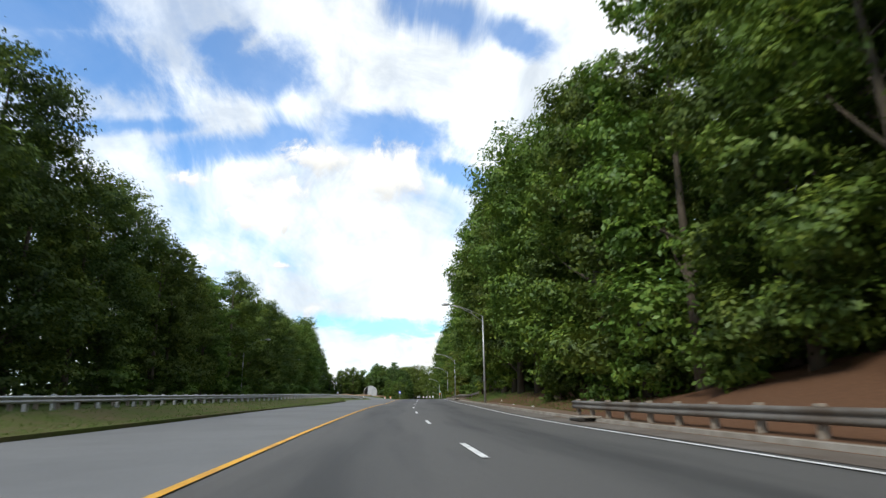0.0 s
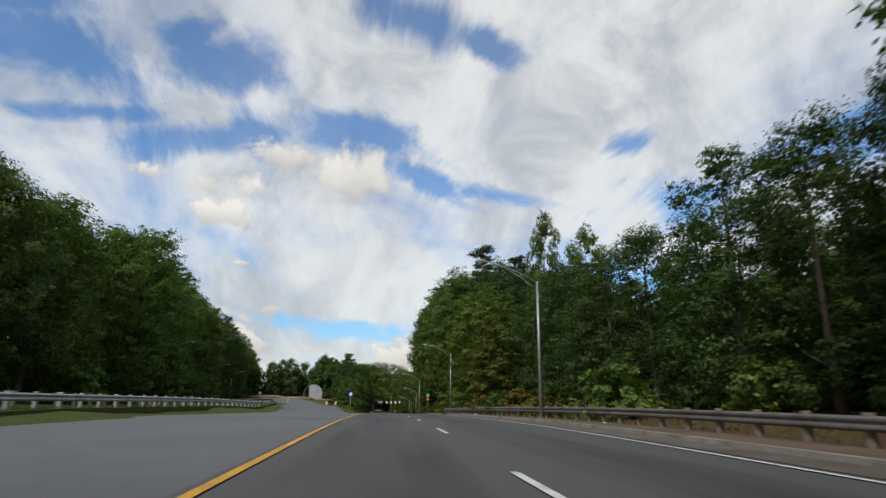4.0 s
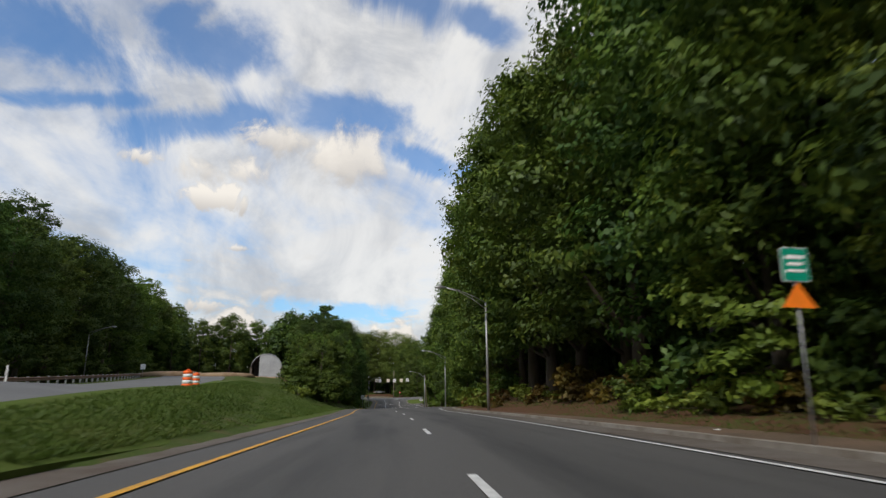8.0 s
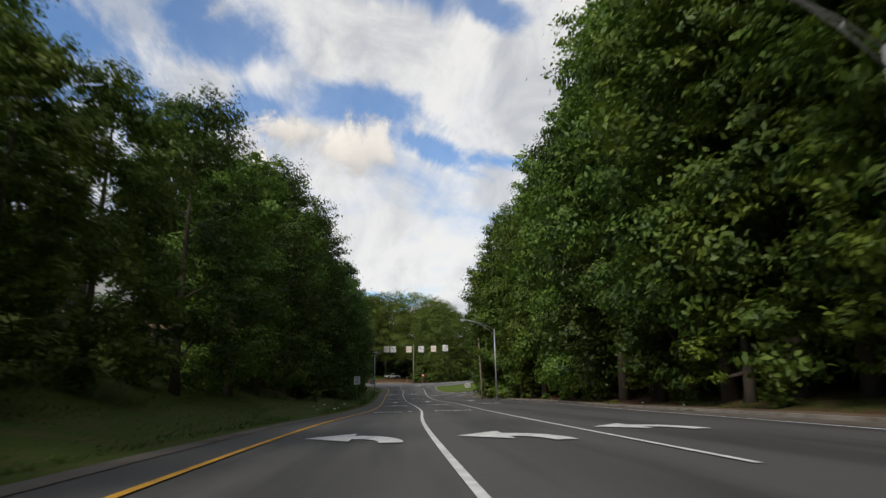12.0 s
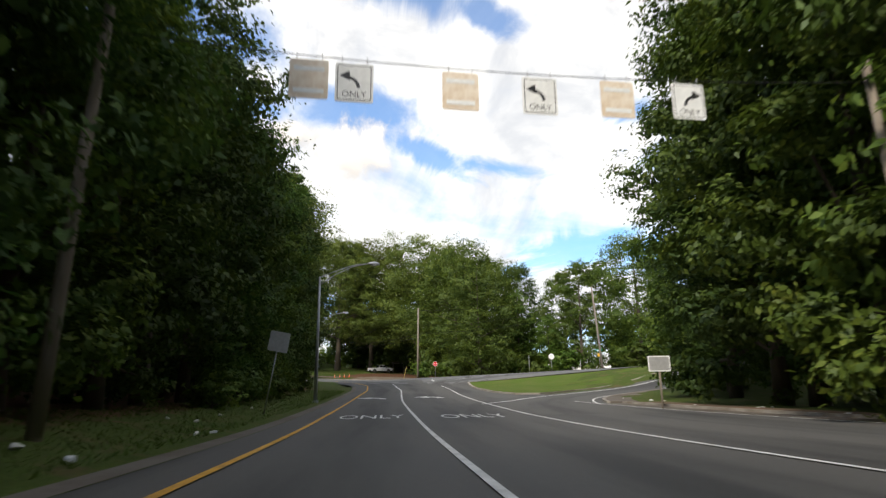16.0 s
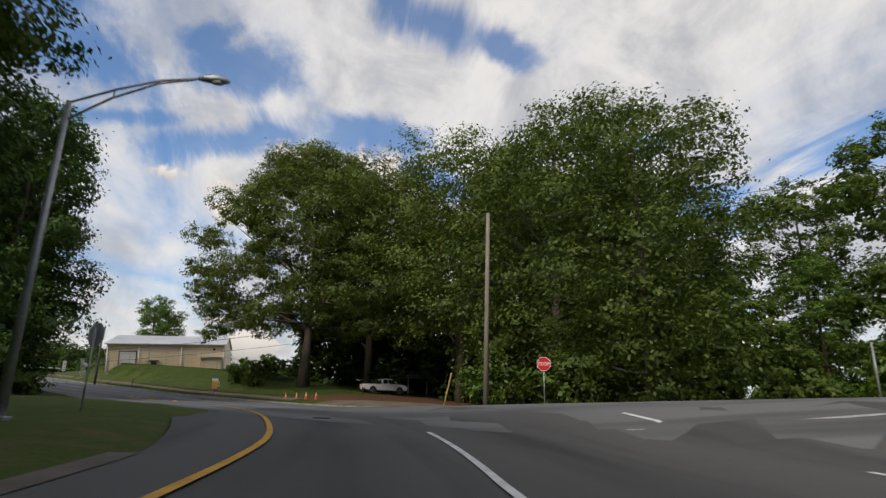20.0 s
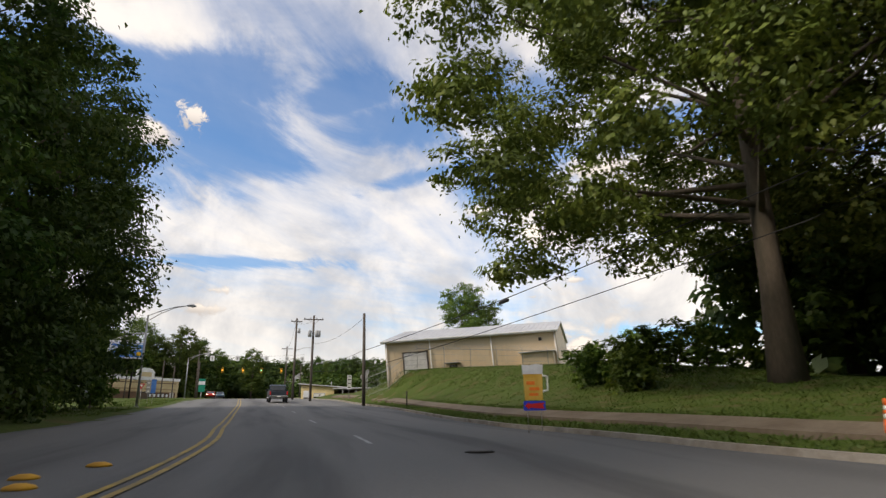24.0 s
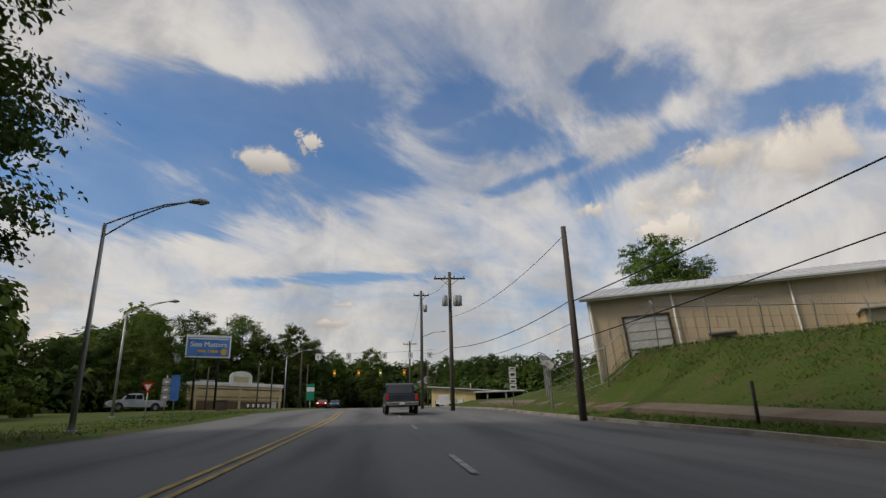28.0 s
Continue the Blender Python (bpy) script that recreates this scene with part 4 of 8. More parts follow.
lines_on(STREET, 60, S_END - 64, lambda s: np.interp(s - S_END, [-130, -80, -64], [-6.5, -8.4, -8.7]), 0.12, M["worn white paint"], street, "edge_line", 0.03)


def road_mark(outline_mesh, s, d, parent, name, mat, turn=0.0, sx=1.0, sy=1.0):
    """Lay a flat mesh (x across, y along) on the ramp at s, d."""
    me = outline_mesh
    hd = RAMP.heading(s) + turn
    x0, y0 = RAMP.at(s, d)
    c, n = math.cos(radians(hd)), math.sin(radians(hd))
    for v in me.vertices:
        u, w = v.co.x * sx, v.co.y * sy
        v.co.x, v.co.y = float(x0) + u * c - w * n, float(y0) + u * n + w * c
    zz = grade([v.co.x for v in me.vertices], [v.co.y for v in me.vertices])
    for v, z in zip(me.vertices, zz):
        v.co.z = z + 0.026
    me.update()
    return part(name, me, mat, parent)


def only_mesh():
    me = letters("ONLY", 1.0, 0.0)
    me.transform(Matrix.Rotation(radians(-90), 4, "X"))
    xs = [v.co.x for v in me.vertices]
    ys = [v.co.y for v in me.vertices]
    me.transform(Matrix.Translation((-(min(xs) + max(xs)) / 2, -min(ys), 0)))
    me.transform(Matrix.Diagonal((2.6 / (max(xs) - min(xs)), 2.4 / (max(ys) - min(ys)), 1, 1)))
    return me


def arrow_mesh(side=-1, straight=False):
    """A painted turn arrow: shaft, bend and head, about 3.6 m long."""
    bm = bmesh.new()
    if straight:
        shaft, head = [(-.25, 0), (.25, 0), (.25, 5.4), (-.25, 5.4)], None
        bm.faces.new([bm.verts.new((x, y, 0)) for x, y in shaft])
        bm.faces.new([bm.verts.new((x, y, 0)) for x, y in [(-.3, 5.6), (-1.55, 6.6), (-1.2, 7.0), (0, 6.75), (1.2, 7.0), (1.55, 6.6), (.3, 5.6)]])
    else:
        prev = None
        for k in range(9):
            a = radians(90 * k / 8)
            cx, cy, r = 0.9, 0.2, 1.0
            pin = (cx - (r - 0.28) * math.cos(a), cy + 1.9 * (r - 0.28) * math.sin(a))
            pout = (cx - (r + 0.24) * math.cos(a), cy + 1.9 * (r + 0.24) * math.sin(a))
            cur = [bm.verts.new((-side * -p[0], p[1], 0)) for p in (pin, pout)]
            if prev:
                bm.faces.new((prev[0], prev[1], cur[1], cur[0]))
            prev = cur
        bm.faces.new([bm.verts.new((-side * -x, y, 0)) for x, y in [(0.85, 0.8), (2.0, 2.1), (0.85, 3.5)]])
    bmesh.ops.recalc_face_normals(bm, faces=bm.faces)
    for f in bm.faces:
        if f.normal.z < 0:
            f.normal_flip()
    me = bpy.data.meshes.new("arrow")
    bm.to_mesh(me)
    bm.free()
    return me


for s, d, kind in ((301.8, 0.45, "L"), (301.4, 4.05, "L"), (303.5, 8.0, "L"), (350.5, 0.2, "L"), (351.2, 4.6, "L"), (352.5, 10.2, "R"), (371.8, -0.6, "S"), (372.8, 4.0, "S"), (374, 10.4, "S"), (419.8, -0.3, "L"), (420.6, 4.15, "L")):
    me = arrow_mesh(straight=True) if kind == "S" else arrow_mesh(1 if kind == "L" else -1)
    if kind == "L":
        me.transform(Matrix.Diagonal((-1, 1, 1, 1)))
        me.flip_normals()
    road_mark(me, s, d, ramp_road, "turn_arrow", M["white paint"])
for s, d in ((327.5, -0.4), (327.8, 3.5), (398.2, -0.5), (397.8, 3.55)):
    road_mark(only_mesh(), s, d, ramp_road, "only_lettering", M["white paint"])

# kerbs and gutters
gutter = structure("gutter", strip(RAMP, -150, 409, lambda s: right_edge(s) + 0.3, lambda s: right_edge(s) + 1.5, 0.012, M["gutter concrete"], "gutter", 2), "stained concrete gutter with dirt along the ramp", "gutter")
slip_kerb = structure("kerb", strip(SLIP, 11, SLIP.s[-1], 2.75, 2.95, 0.12, M["kerb concrete"], "slip_kerb", 1, thick=0.3), "low concrete kerb round the slip lane", "kerb")
slip_apron = structure("shoulder", strip(SLIP, 11, SLIP.s[-1], 2.95, 4.6, 0.10, M["gutter concrete"], "slip_apron", 2, thick=.3), "sandy strip behind the slip lane kerb", "shoulder")
kerb = structure("kerb", strip(RAMP, -150, 409, lambda s: right_edge(s) + 1.5, lambda s: right_edge(s) + 1.72, 0.13, M["kerb concrete"], "kerb", 1, thick=0.3), "low worn concrete kerb along the ramp", "kerb")
shoulder = structure("shoulder", strip(RAMP, -150, 408, lambda s: right_edge(s) + 1.72, lambda s: right_edge(s) + float(np.interp(s, [90, 110, 195, 215], [3.2, 4.2, 4.2, 3.4])), 0.11, M["brown dirt"], "shoulder", 2), "bare brown dirt shoulder behind the kerb", "shoulder")


GORE_S = np.arange(186.0, 304.0, 2.0)
GORE_D = RAMP.sd(*LEFT_HIGHWAY.at(GORE_S, 5.0))[1]
GORE_D = np.where(GORE_S < 208, np.interp(GORE_S, [188, 195, 207], [-4.7, -5.7, -7.2]), GORE_D)


def gore_left(s):
    """Right edge of the highway seen from the ramp."""
    return np.interp(s, GORE_S, GORE_D)


def gore_z(x, y):
    """Turf rising from the ramp's gutter to the edge of the highway."""
    s, d, _ = RAMP.sd(x, y)
    e = gore_left(s)
    u = np.clip((d + 4.3) / np.minimum(e + 4.3, -.3), 0, 1)
    return np.maximum(grade(x, y) * (1 - u ** 1.15) + highway_z(x, y) * u ** 1.15 + .25 * np.sin(math.pi * u) * smooth(190, 205, s), ground_z(x, y) + .06 * smooth(-4.6, -5.6, d))


gore = structure("verge", strip(RAMP, 188, 268, lambda s: gore_left(s) - .25, lambda s: LEFT_D - float(np.interp(s, [186, 207, 222, 268], [.97, .97, .57, .42])), 0.02, M["turf"], "gore", 10, height=gore_z, thick=.3), "mown green grass wedge between ramp and highway", "verge")
left_gutter = structure("gutter", strip(RAMP, 176, 452, lambda s: LEFT_D - np.interp(s, [176, 186, 207, 222, 452], [.0, 1.0, 1.0, .6, .45]), LEFT_D + 0.02, 0.014, M["gutter concrete"], "left_gutter", 2), "sandy concrete gutter beside the grass", "gutter")
street_kerb = structure("kerb", strip(STREET, 0, STREET.s[-1], kerb_d, lambda s: kerb_d(s) + .22, 0.15, M["kerb concrete"], "street_kerb", 1, thick=0.35), "broken concrete kerb along the street", "kerb")
sidewalk = structure("sidewalk", strip(STREET, S_END - 22, S_END + 60, lambda s: kerb_d(s) + 1.7, lambda s: kerb_d(s) + 2.65, lambda s: .10 + .12 * smooth(S_END + 12, S_END + 24, s), M["worn sidewalk"], "sidewalk", 2, thick=0.3, height=ground_z), "narrow concrete sidewalk in the grass", "sidewalk")
drive = structure("driveway", strip(STREET, S_END - 46, S_END - 25.5, lambda s: kerb_d(s) + .05, 16.5, 0.03, M["worn sidewalk"], "drive", 6, thick=0.3, height=ground_z), "sandy concrete driveway apron", "driveway")

# ------------------------------------------------------------ trees
def leaf_cards(centres, normals, size, rng, droop=0.0, long=1.5):
    """Many small pointed leaf sprays at the given places."""
    n = len(centres)
    a = rng.normal(size=(n, 3))
    a -= (a * normals).sum(1)[:, None] * normals
    a /= np.linalg.norm(a, axis=1)[:, None] + 1e-9
    a[:, 2] -= droop
    a /= np.linalg.norm(a, axis=1)[:, None] + 1e-9
    b = np.cross(normals, a)
    k = (size * rng.uniform(0.6, 1.35, n))[:, None]
    tip, root = centres + a * k * long * 0.62, centres - a * k * long * 0.42
    fold = normals * k * 0.16
    v = np.stack([root, centres - b * k * 0.42 + fold, tip, centres + b * k * 0.42 + fold], 1).reshape(-1, 3)
    return v, np.arange(4 * n).reshape(-1, 4)


def cards_mesh(name, v, f, mat):
    me = bpy.data.meshes.new(name)
    me.vertices.add(len(v))
    me.vertices.foreach_set("co", v.astype(np.float32).ravel())
    me.loops.add(f.size)
    me.loops.foreach_set("vertex_index", f.astype(np.int32).ravel())
    me.polygons.add(len(f))
    me.polygons.foreach_set("loop_start", np.arange(0, f.size, f.shape[1], dtype=np.int32))
    me.update(calc_edges=True)
    me.materials.append(mat)
    return me


def lobes_broad(rng, H, R, low, n=26):
    """Foliage masses of a broad tree: (centre, radius, flatness)."""
    out = []
    for k in range(n):
        u = (k + 0.5) / n
        z = H * (low + (0.92 - low) * u)
        q = (z / H - low) / (1 - low)
        prof = (1 - (2 * q - 0.85) ** 2 / 1.45) ** 0.5 if abs(2 * q - 0.85) < 1.2 else 0.2
        a = 2.4 * k + rng.uniform(-0.5, 0.5)
        rr = R * prof * rng.uniform(0.5, 0.8)
        out.append((np.array([rr * math.cos(a), rr * math.sin(a), z]), R * rng.uniform(0.26, 0.42) * (0.55 + 0.5 * prof), rng.uniform(0.6, 0.85)))
    out.append((np.array([0, 0, H * 0.92]), R * 0.3, 0.9))
    return out


def crown_cards(rng, lobes, count, leaf, fill=0.22):
    """Leaves over the masses, in sprays with gaps between them."""
    w = np.array([r * r for _, r, _ in lobes])
    pts, nrm = [], []
    for (c, r, flat), k in zip(lobes, np.round(count * w / w.sum()).astype(int)):
        m = max(4, k // 30)
        d = rng.normal(size=(m, 3))
        d /= np.linalg.norm(d, axis=1)[:, None]
        rad = r * rng.uniform(0.75, 1.1, m)
        cen = c + d * rad[:, None] * np.array([1, 1, flat])
        j = rng.integers(0, m, k)
        spread = r * rng.uniform(0.10, 0.24, k)[:, None]
        off = rng.normal(size=(k, 3)) * spread * np.array([1, 1, 0.5])
        p = cen[j] + off
        inner = rng.random(k) < fill
        p[inner] = c + (p[inner] - c) * rng.uniform(0.3, 0.9, inner.sum())[:, None]
        nn = d[j] * 0.9 + rng.normal(size=(k, 3)) * 0.40 + np.array([0, 0, 0.55])
        pts.append(p)
        nrm.append(nn / np.linalg.norm(nn, axis=1)[:, None])
    p, nn = np.concatenate(pts), np.concatenate(nrm)
    return leaf_cards(p, nn, leaf, rng, 0.25)


def trunk_mesh(rng, H, r, lobes, top=0.85, limbs=7, sides=8, bend=0.25, rise=0.0):
    bm = bmesh.new()
    ph = rng.uniform(0, 6)
    line = [(bend * math.sin(ph + 2 * u) * u, bend * math.cos(ph + 1.7 * u) * u, H * top * u - 0.3) for u in np.linspace(0, 1, 7)]
    tube(bm, line, [r * (1.35 if i == 0 else 1.0) * (1 - 0.82 * i / 6) for i in range(7)], sides)
    for c, rr, _ in [lobes[i] for i in rng.permutation(len(lobes))[:limbs]]:
        z0 = max(H * 0.10, c[2] - rng.uniform(0.10, 0.22) * H)
        if rise:
            z0 = max(rng.uniform(6.5, 13.0), c[2] - rise * math.hypot(c[0], c[1]) - 1.0)
        z0 = min(z0, H * top * 0.92)
        u = z0 / (H * top)
        base = Vector((bend * math.sin(ph + 2 * u) * u, bend * math.cos(ph + 1.7 * u) * u, z0))
        end = Vector(c)
        mid = base.lerp(end, 0.5) + Vector((0, 0, -0.06 * (end - base).length))
        q = r * (1 - 0.8 * u) * (0.36 if rise else 0.5)
        mid.z += rise * 0.10 * (end - base).length
        tube(bm, [base, mid, end], [q, q * 0.6, q * 0.2], 5, False)
    return bm


def make_tree(kind, seed):
    """A prototype tree at the origin, as an Empty with trunk and crown."""
    rng = np.random.default_rng(seed)
    if kind == "broad":
        H, R, low, n, leaf, mat, lab = 20, 5.0, 0.16, 27000, 0.185, "leaves", "tall broadleaf tree with dense dark green foliage"
        lobes = lobes_broad(rng, H, R, low)
        tr = trunk_mesh(rng, H, 0.32, lobes)
    elif kind == "edge":
        H, R, low, n, leaf, mat, lab = 19, 4.6, 0.05, 27000, 0.18, "leaves", "broadleaf tree with foliage down to the ground"
        lobes = lobes_broad(rng, H, R, low)
        tr = trunk_mesh(rng, H, 0.28, lobes)
    elif kind == "vine":
        H, R, low, n, leaf, mat, lab = 13, 3.1, 0.03, 17000, 0.165, "vine leaves", "tree draped in bright green climbing vines"
        lobes = lobes_broad(rng, H, R, low)
        tr = trunk_mesh(rng, H, 0.22, lobes)
    elif kind == "dark":
        # much like the edge tree, with shade put into its darker leaf colour
        H, R, low, n, leaf, mat, lab = 21, 5.2, 0.05, 27000, 0.178, "shaded leaves", "tall green tree with leaves coloured darker for shade"
        lobes = lobes_broad(rng, H, R, low)
        tr = trunk_mesh(rng, H, 0.30, lobes)
    elif kind == "pine":
        H, n, leaf, mat, lab = 24, 15000, 0.185, "needles", "tall pine with a bare trunk and ragged crown"
        lobes = []
        for k in range(26):
            z = H * (0.42 + 0.56 * k / 25)
            a = 2.4 * k
            rr = 3.4 * (1.08 - 0.85 * (z / H - 0.42) / 0.58) * rng.uniform(0.55, 1.0)
            lobes.append((np.array([rr * math.cos(a), rr * math.sin(a), z + rng.uniform(-.4, .4)]), rng.uniform(0.75, 1.35), 0.45))
        tr = trunk_mesh(rng, H, 0.30, lobes, 0.97, 22)
    elif kind == "bush":
        H, n, leaf, mat, lab = 3.4, 2400, 0.19, "leaves", "dense green roadside bush"
        lobes = [(np.array([rng.uniform(-1.3, 1.3), rng.uniform(-1.3, 1.3), rng.uniform(0.5, 2.3)]), rng.uniform(0.6, 1.1), 0.8) for _ in range(12)]
        tr = trunk_mesh(rng, H, 0.09, lobes, 0.6, 6, 6, 0.1)
    elif kind == "weeds":
        H, n, leaf, mat, lab = 2.0, 1900, 0.17, "vine leaves", "tangle of vines and weeds"
        lobes = [(np.array([rng.uniform(-1.6, 1.6), rng.uniform(-1.6, 1.6), rng.uniform(0.2, 1.2)]), rng.uniform(0.4, 0.8), 0.7) for _ in range(12)]
        tr = trunk_mesh(rng, H, 0.05, lobes, 0.5, 5, 5, 0.1)
    elif kind == "autumn":
        H, n, leaf, mat, lab = 2.6, 1900, 0.18, "autumn leaves", "yellowing bush in early autumn colour"
        lobes = [(np.array([rng.uniform(-1.2, 1.2), rng.uniform(-1.2, 1.2), rng.uniform(0.4, 1.8)]), rng.uniform(0.45, 0.8), 0.8) for _ in range(11)]
        tr = trunk_mesh(rng, H, 0.06, lobes, 0.6, 6, 6, 0.1)
    elif kind == "locust":
        H, n, leaf, mat, lab = 9.5, 52000, 0.13, "leaves", "spreading young tree with feathery upright sprays"
        lobes = []
        for k in range(48):
            a, u = 2.4 * k, (k + .5) / 48
            rr = 4.6 * math.sqrt(u) * rng.uniform(.6, 1)
            lobes.append((np.array([rr * math.cos(a), rr * math.sin(a), .7 + (7.9 - 0.55 * rr) * rng.uniform(.0, 1.0)]), rng.uniform(.7, 1.25), .7))
        for k in range(26):
            a = rng.uniform(0, 6.28)
            rr = rng.uniform(.4, 4.2)
            lobes.append((np.array([rr * math.cos(a), rr * math.sin(a), 8.4 + rng.uniform(-.4, 1.2) - .22 * rr]), rng.uniform(.22, .4), 2.2))
        tr = trunk_mesh(rng, H, 0.16, lobes, 0.75, 24)
    elif kind == "oak":
        H, n, leaf, mat, lab = 34, 165000, 0.215, "oak leaves", "big spreading oak with an open crown over a thick trunk"
        lobes = []
        for k in range(165):
            a, u = 2.399 * k, (k + .5) / 165
            z = 8.0 + 23.5 * u
            rr = 16.4 * max(.34, 1 - (1.32 * u - .45) ** 2) * rng.uniform(.3, 1.0) ** .6
            lobes.append((np.array([rr * math.cos(a), rr * math.sin(a), z - .010 * rr * rr * (1 - u)]), rng.uniform(1.6, 2.7), .62))
        tr = trunk_mesh(rng, H, 0.68, lobes, 0.86, 30, 12, 0.6, 0.62)
    elif kind == "canopy":
        H, R, low, n, leaf, mat, lab = 29, 9.5, 0.24, 42000, 0.23, "oak leaves", "tall old shade tree with a high spreading crown"
        lobes = lobes_broad(rng, H, R, low, 44)
        tr = trunk_mesh(rng, H, 0.5, lobes, .85, 12)
    elif kind == "spread":
        H, R, low, n, leaf, mat, lab = 26, 9.0, 0.03, 42000, 0.23, "leaves", "broad old tree with dense foliage to the ground"
        lobes = lobes_broad(rng, H, R, low, 44)
        tr = trunk_mesh(rng, H, 0.45, lobes, .85, 14)
    t = thing("bush" if kind in ("bush", "weeds", "autumn") else "tree", lab, "bush" if kind in ("bush", "weeds", "autumn") else "tree", "roadside trees")
    part("trunk", tr, M["bark"], t)
    v, f = crown_cards(rng, lobes, n, leaf, 0.15 if kind == "oak" else 0.3)
    part("crown", cards_mesh("crown", v, f, M[mat]), None, t)
    return t


PROTO = {k: [make_tree(k, 100 * i + j) for j in range(c)] for i, (k, c) in enumerate(
    {"broad": 3, "edge": 3, "vine": 2, "dark": 3, "pine": 3, "bush": 3, "weeds": 2, "autumn": 1, "locust": 1, "oak": 1, "spread": 3, "canopy": 2}.items())}
USED = set()
trng = np.random.default_rng(7)


def plant(kind, x, y, scale=1.0, sz=None, turn=None):
    """Set a tree on the ground; the first of each prototype is moved, the next are copies."""
    p = PROTO[kind][int(trng.integers(len(PROTO[kind])))]
    k = scale * float(trng.uniform(0.9, 1.12))
    m = pose(x, y, float(ground_z(x, y)[0]) - 0.15, 0, 0, trng.uniform(0, 360) if turn is None else turn)
    if p.name in USED:
        p = copy_thing(p, m)
    else:
        USED.add(p.name)
        p.matrix_basis = m
    p.scale = (k, k, k * (sz or 1.0))
    return p


BACK = []   # far rows, too deep in the woods to tell apart: x, y, height


def along(curve, s, d):
    x, y = curve.at(s, d)
    return float(x), float(y)


def pick(*kinds):
    return kinds[int(trng.integers(len(kinds)))]


# forest wall right of the ramp: its height rises and falls along the way
WALL_S = [-60, 20, 35, 55, 80, 96, 106, 114, 168, 176, 184, 192, 200, 210, 240, 262, 285, 297, 304, 316, 330, 350, 392, 404]
WALL_H = [22, 22, 23, 27, 31, 31.5, 23, 14, 13.5, 15, 19, 23, 26, 28, 28, 29, 32, 29, 26, 30, 33, 35, 34, 30]
for s in np.arange(-8, 404, 5.6):
    gap = 105 < s < 182
    base = float(right_edge(s)) + np.interp(s, [0, 100, 112, 175, 195, 215, 290, 320, 345], [8.6, 6.6, 12.5, 12.5, 9.5, 8.4, 7.2, 5.8, 4.4])
    if s > 392:
        base += 3
    H = float(np.interp(s, WALL_S, WALL_H))
    wide = min(1.42, max(0.72, H / 20))
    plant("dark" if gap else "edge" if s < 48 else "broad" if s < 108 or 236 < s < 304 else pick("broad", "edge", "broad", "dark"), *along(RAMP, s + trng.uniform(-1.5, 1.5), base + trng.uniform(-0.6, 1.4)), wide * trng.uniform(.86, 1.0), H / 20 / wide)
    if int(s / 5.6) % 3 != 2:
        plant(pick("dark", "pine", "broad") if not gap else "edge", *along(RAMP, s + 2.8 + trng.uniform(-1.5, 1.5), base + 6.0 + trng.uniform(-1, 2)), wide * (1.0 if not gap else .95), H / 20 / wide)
    for k in range(2):
        BACK.append((*along(RAMP, s + trng.uniform(-3, 3), base + 12 + 6 * k + trng.uniform(-2, 3)), .98 * H if not gap else .85 * H))
        BACK.append((*along(RAMP, s + 2.8 * k, base + 9 + 5 * k), 6.0))
    if int(s / 5.6) % 2 and not 50 < s < 108 and s > 10:
        plant(pick("bush", "weeds", "bush", "autumn" if 125 < s < 250 else "bush"), *along(RAMP, s + 1.5, base - 2.0 + trng.uniform(-0.6, 0.8)), trng.uniform(0.8, 1.2) if s < 296 else 0.34)
for s, k in ((70, 1.3), (84, 1.2), (99, 1.1), (172, 1.0), (208, 1.1), (216, 1.2), (262, 1.1), (305, 1.15), (318, 1.2), (331, 1.1), (346, 1.1), (354, 1.0), (366, 1.0), (378, 1.05)):
    plant("vine", *along(RAMP, s, float(right_edge(s)) + (7.4 if s < 290 else 5.0)), k)
for s in np.arange(204, 246, 3.6):
    plant(pick("autumn", "weeds", "autumn"), *along(RAMP, s, 11.6 + trng.uniform(-.6, 1.2)), trng.uniform(0.55, 0.85))
for s in np.arange(128, 205, 5.0):
    plant(pick("weeds", "autumn", "bush"), *along(RAMP, s, 11.2 + trng.uniform(-.4, .9)), trng.uniform(0.7, 1.0))

# a slim tall tree standing over the scrub, and a bright vine-covered one before the woods
plant("edge", *along(RAMP, 166.8, 19.5), .5, 2.5)
plant("edge", *along(RAMP, 158, 21.5), .6, 1.8)
plant("vine", *along(RAMP, 178, 12.9), 1.12)

# woods left of the highway
for s in np.arange(8, 400, 6.8):
    off = np.interp(s, [0, 60, 120, 180, 210, 260, 330, 400], [-31, -31, -31, -35, -41, -49, -58, -66])
    h = np.interp(s, [20, 55, 80, 110, 140, 165, 210, 250, 300, 400], [1.36, 1.2, 1.0, 1.0, 1.0, 1.08, 1.26, 1.34, 1.3, 1.2])
    plant(pick("broad", "edge", "dark", "edge"), *along(RAMP, s + trng.uniform(-2, 2), off + trng.uniform(-1.5, 1.5)), h)
    for k in range(2):
        BACK.append((*along(RAMP, s + trng.uniform(-2, 2), off - 7 - 6 * k + trng.uniform(-1.5, 1.5)), 21 * h * (1.06 + .05 * k)))
    if int(s) % 2:
        plant("bush", *along(RAMP, s + 2, off + 4.0), 1.3)
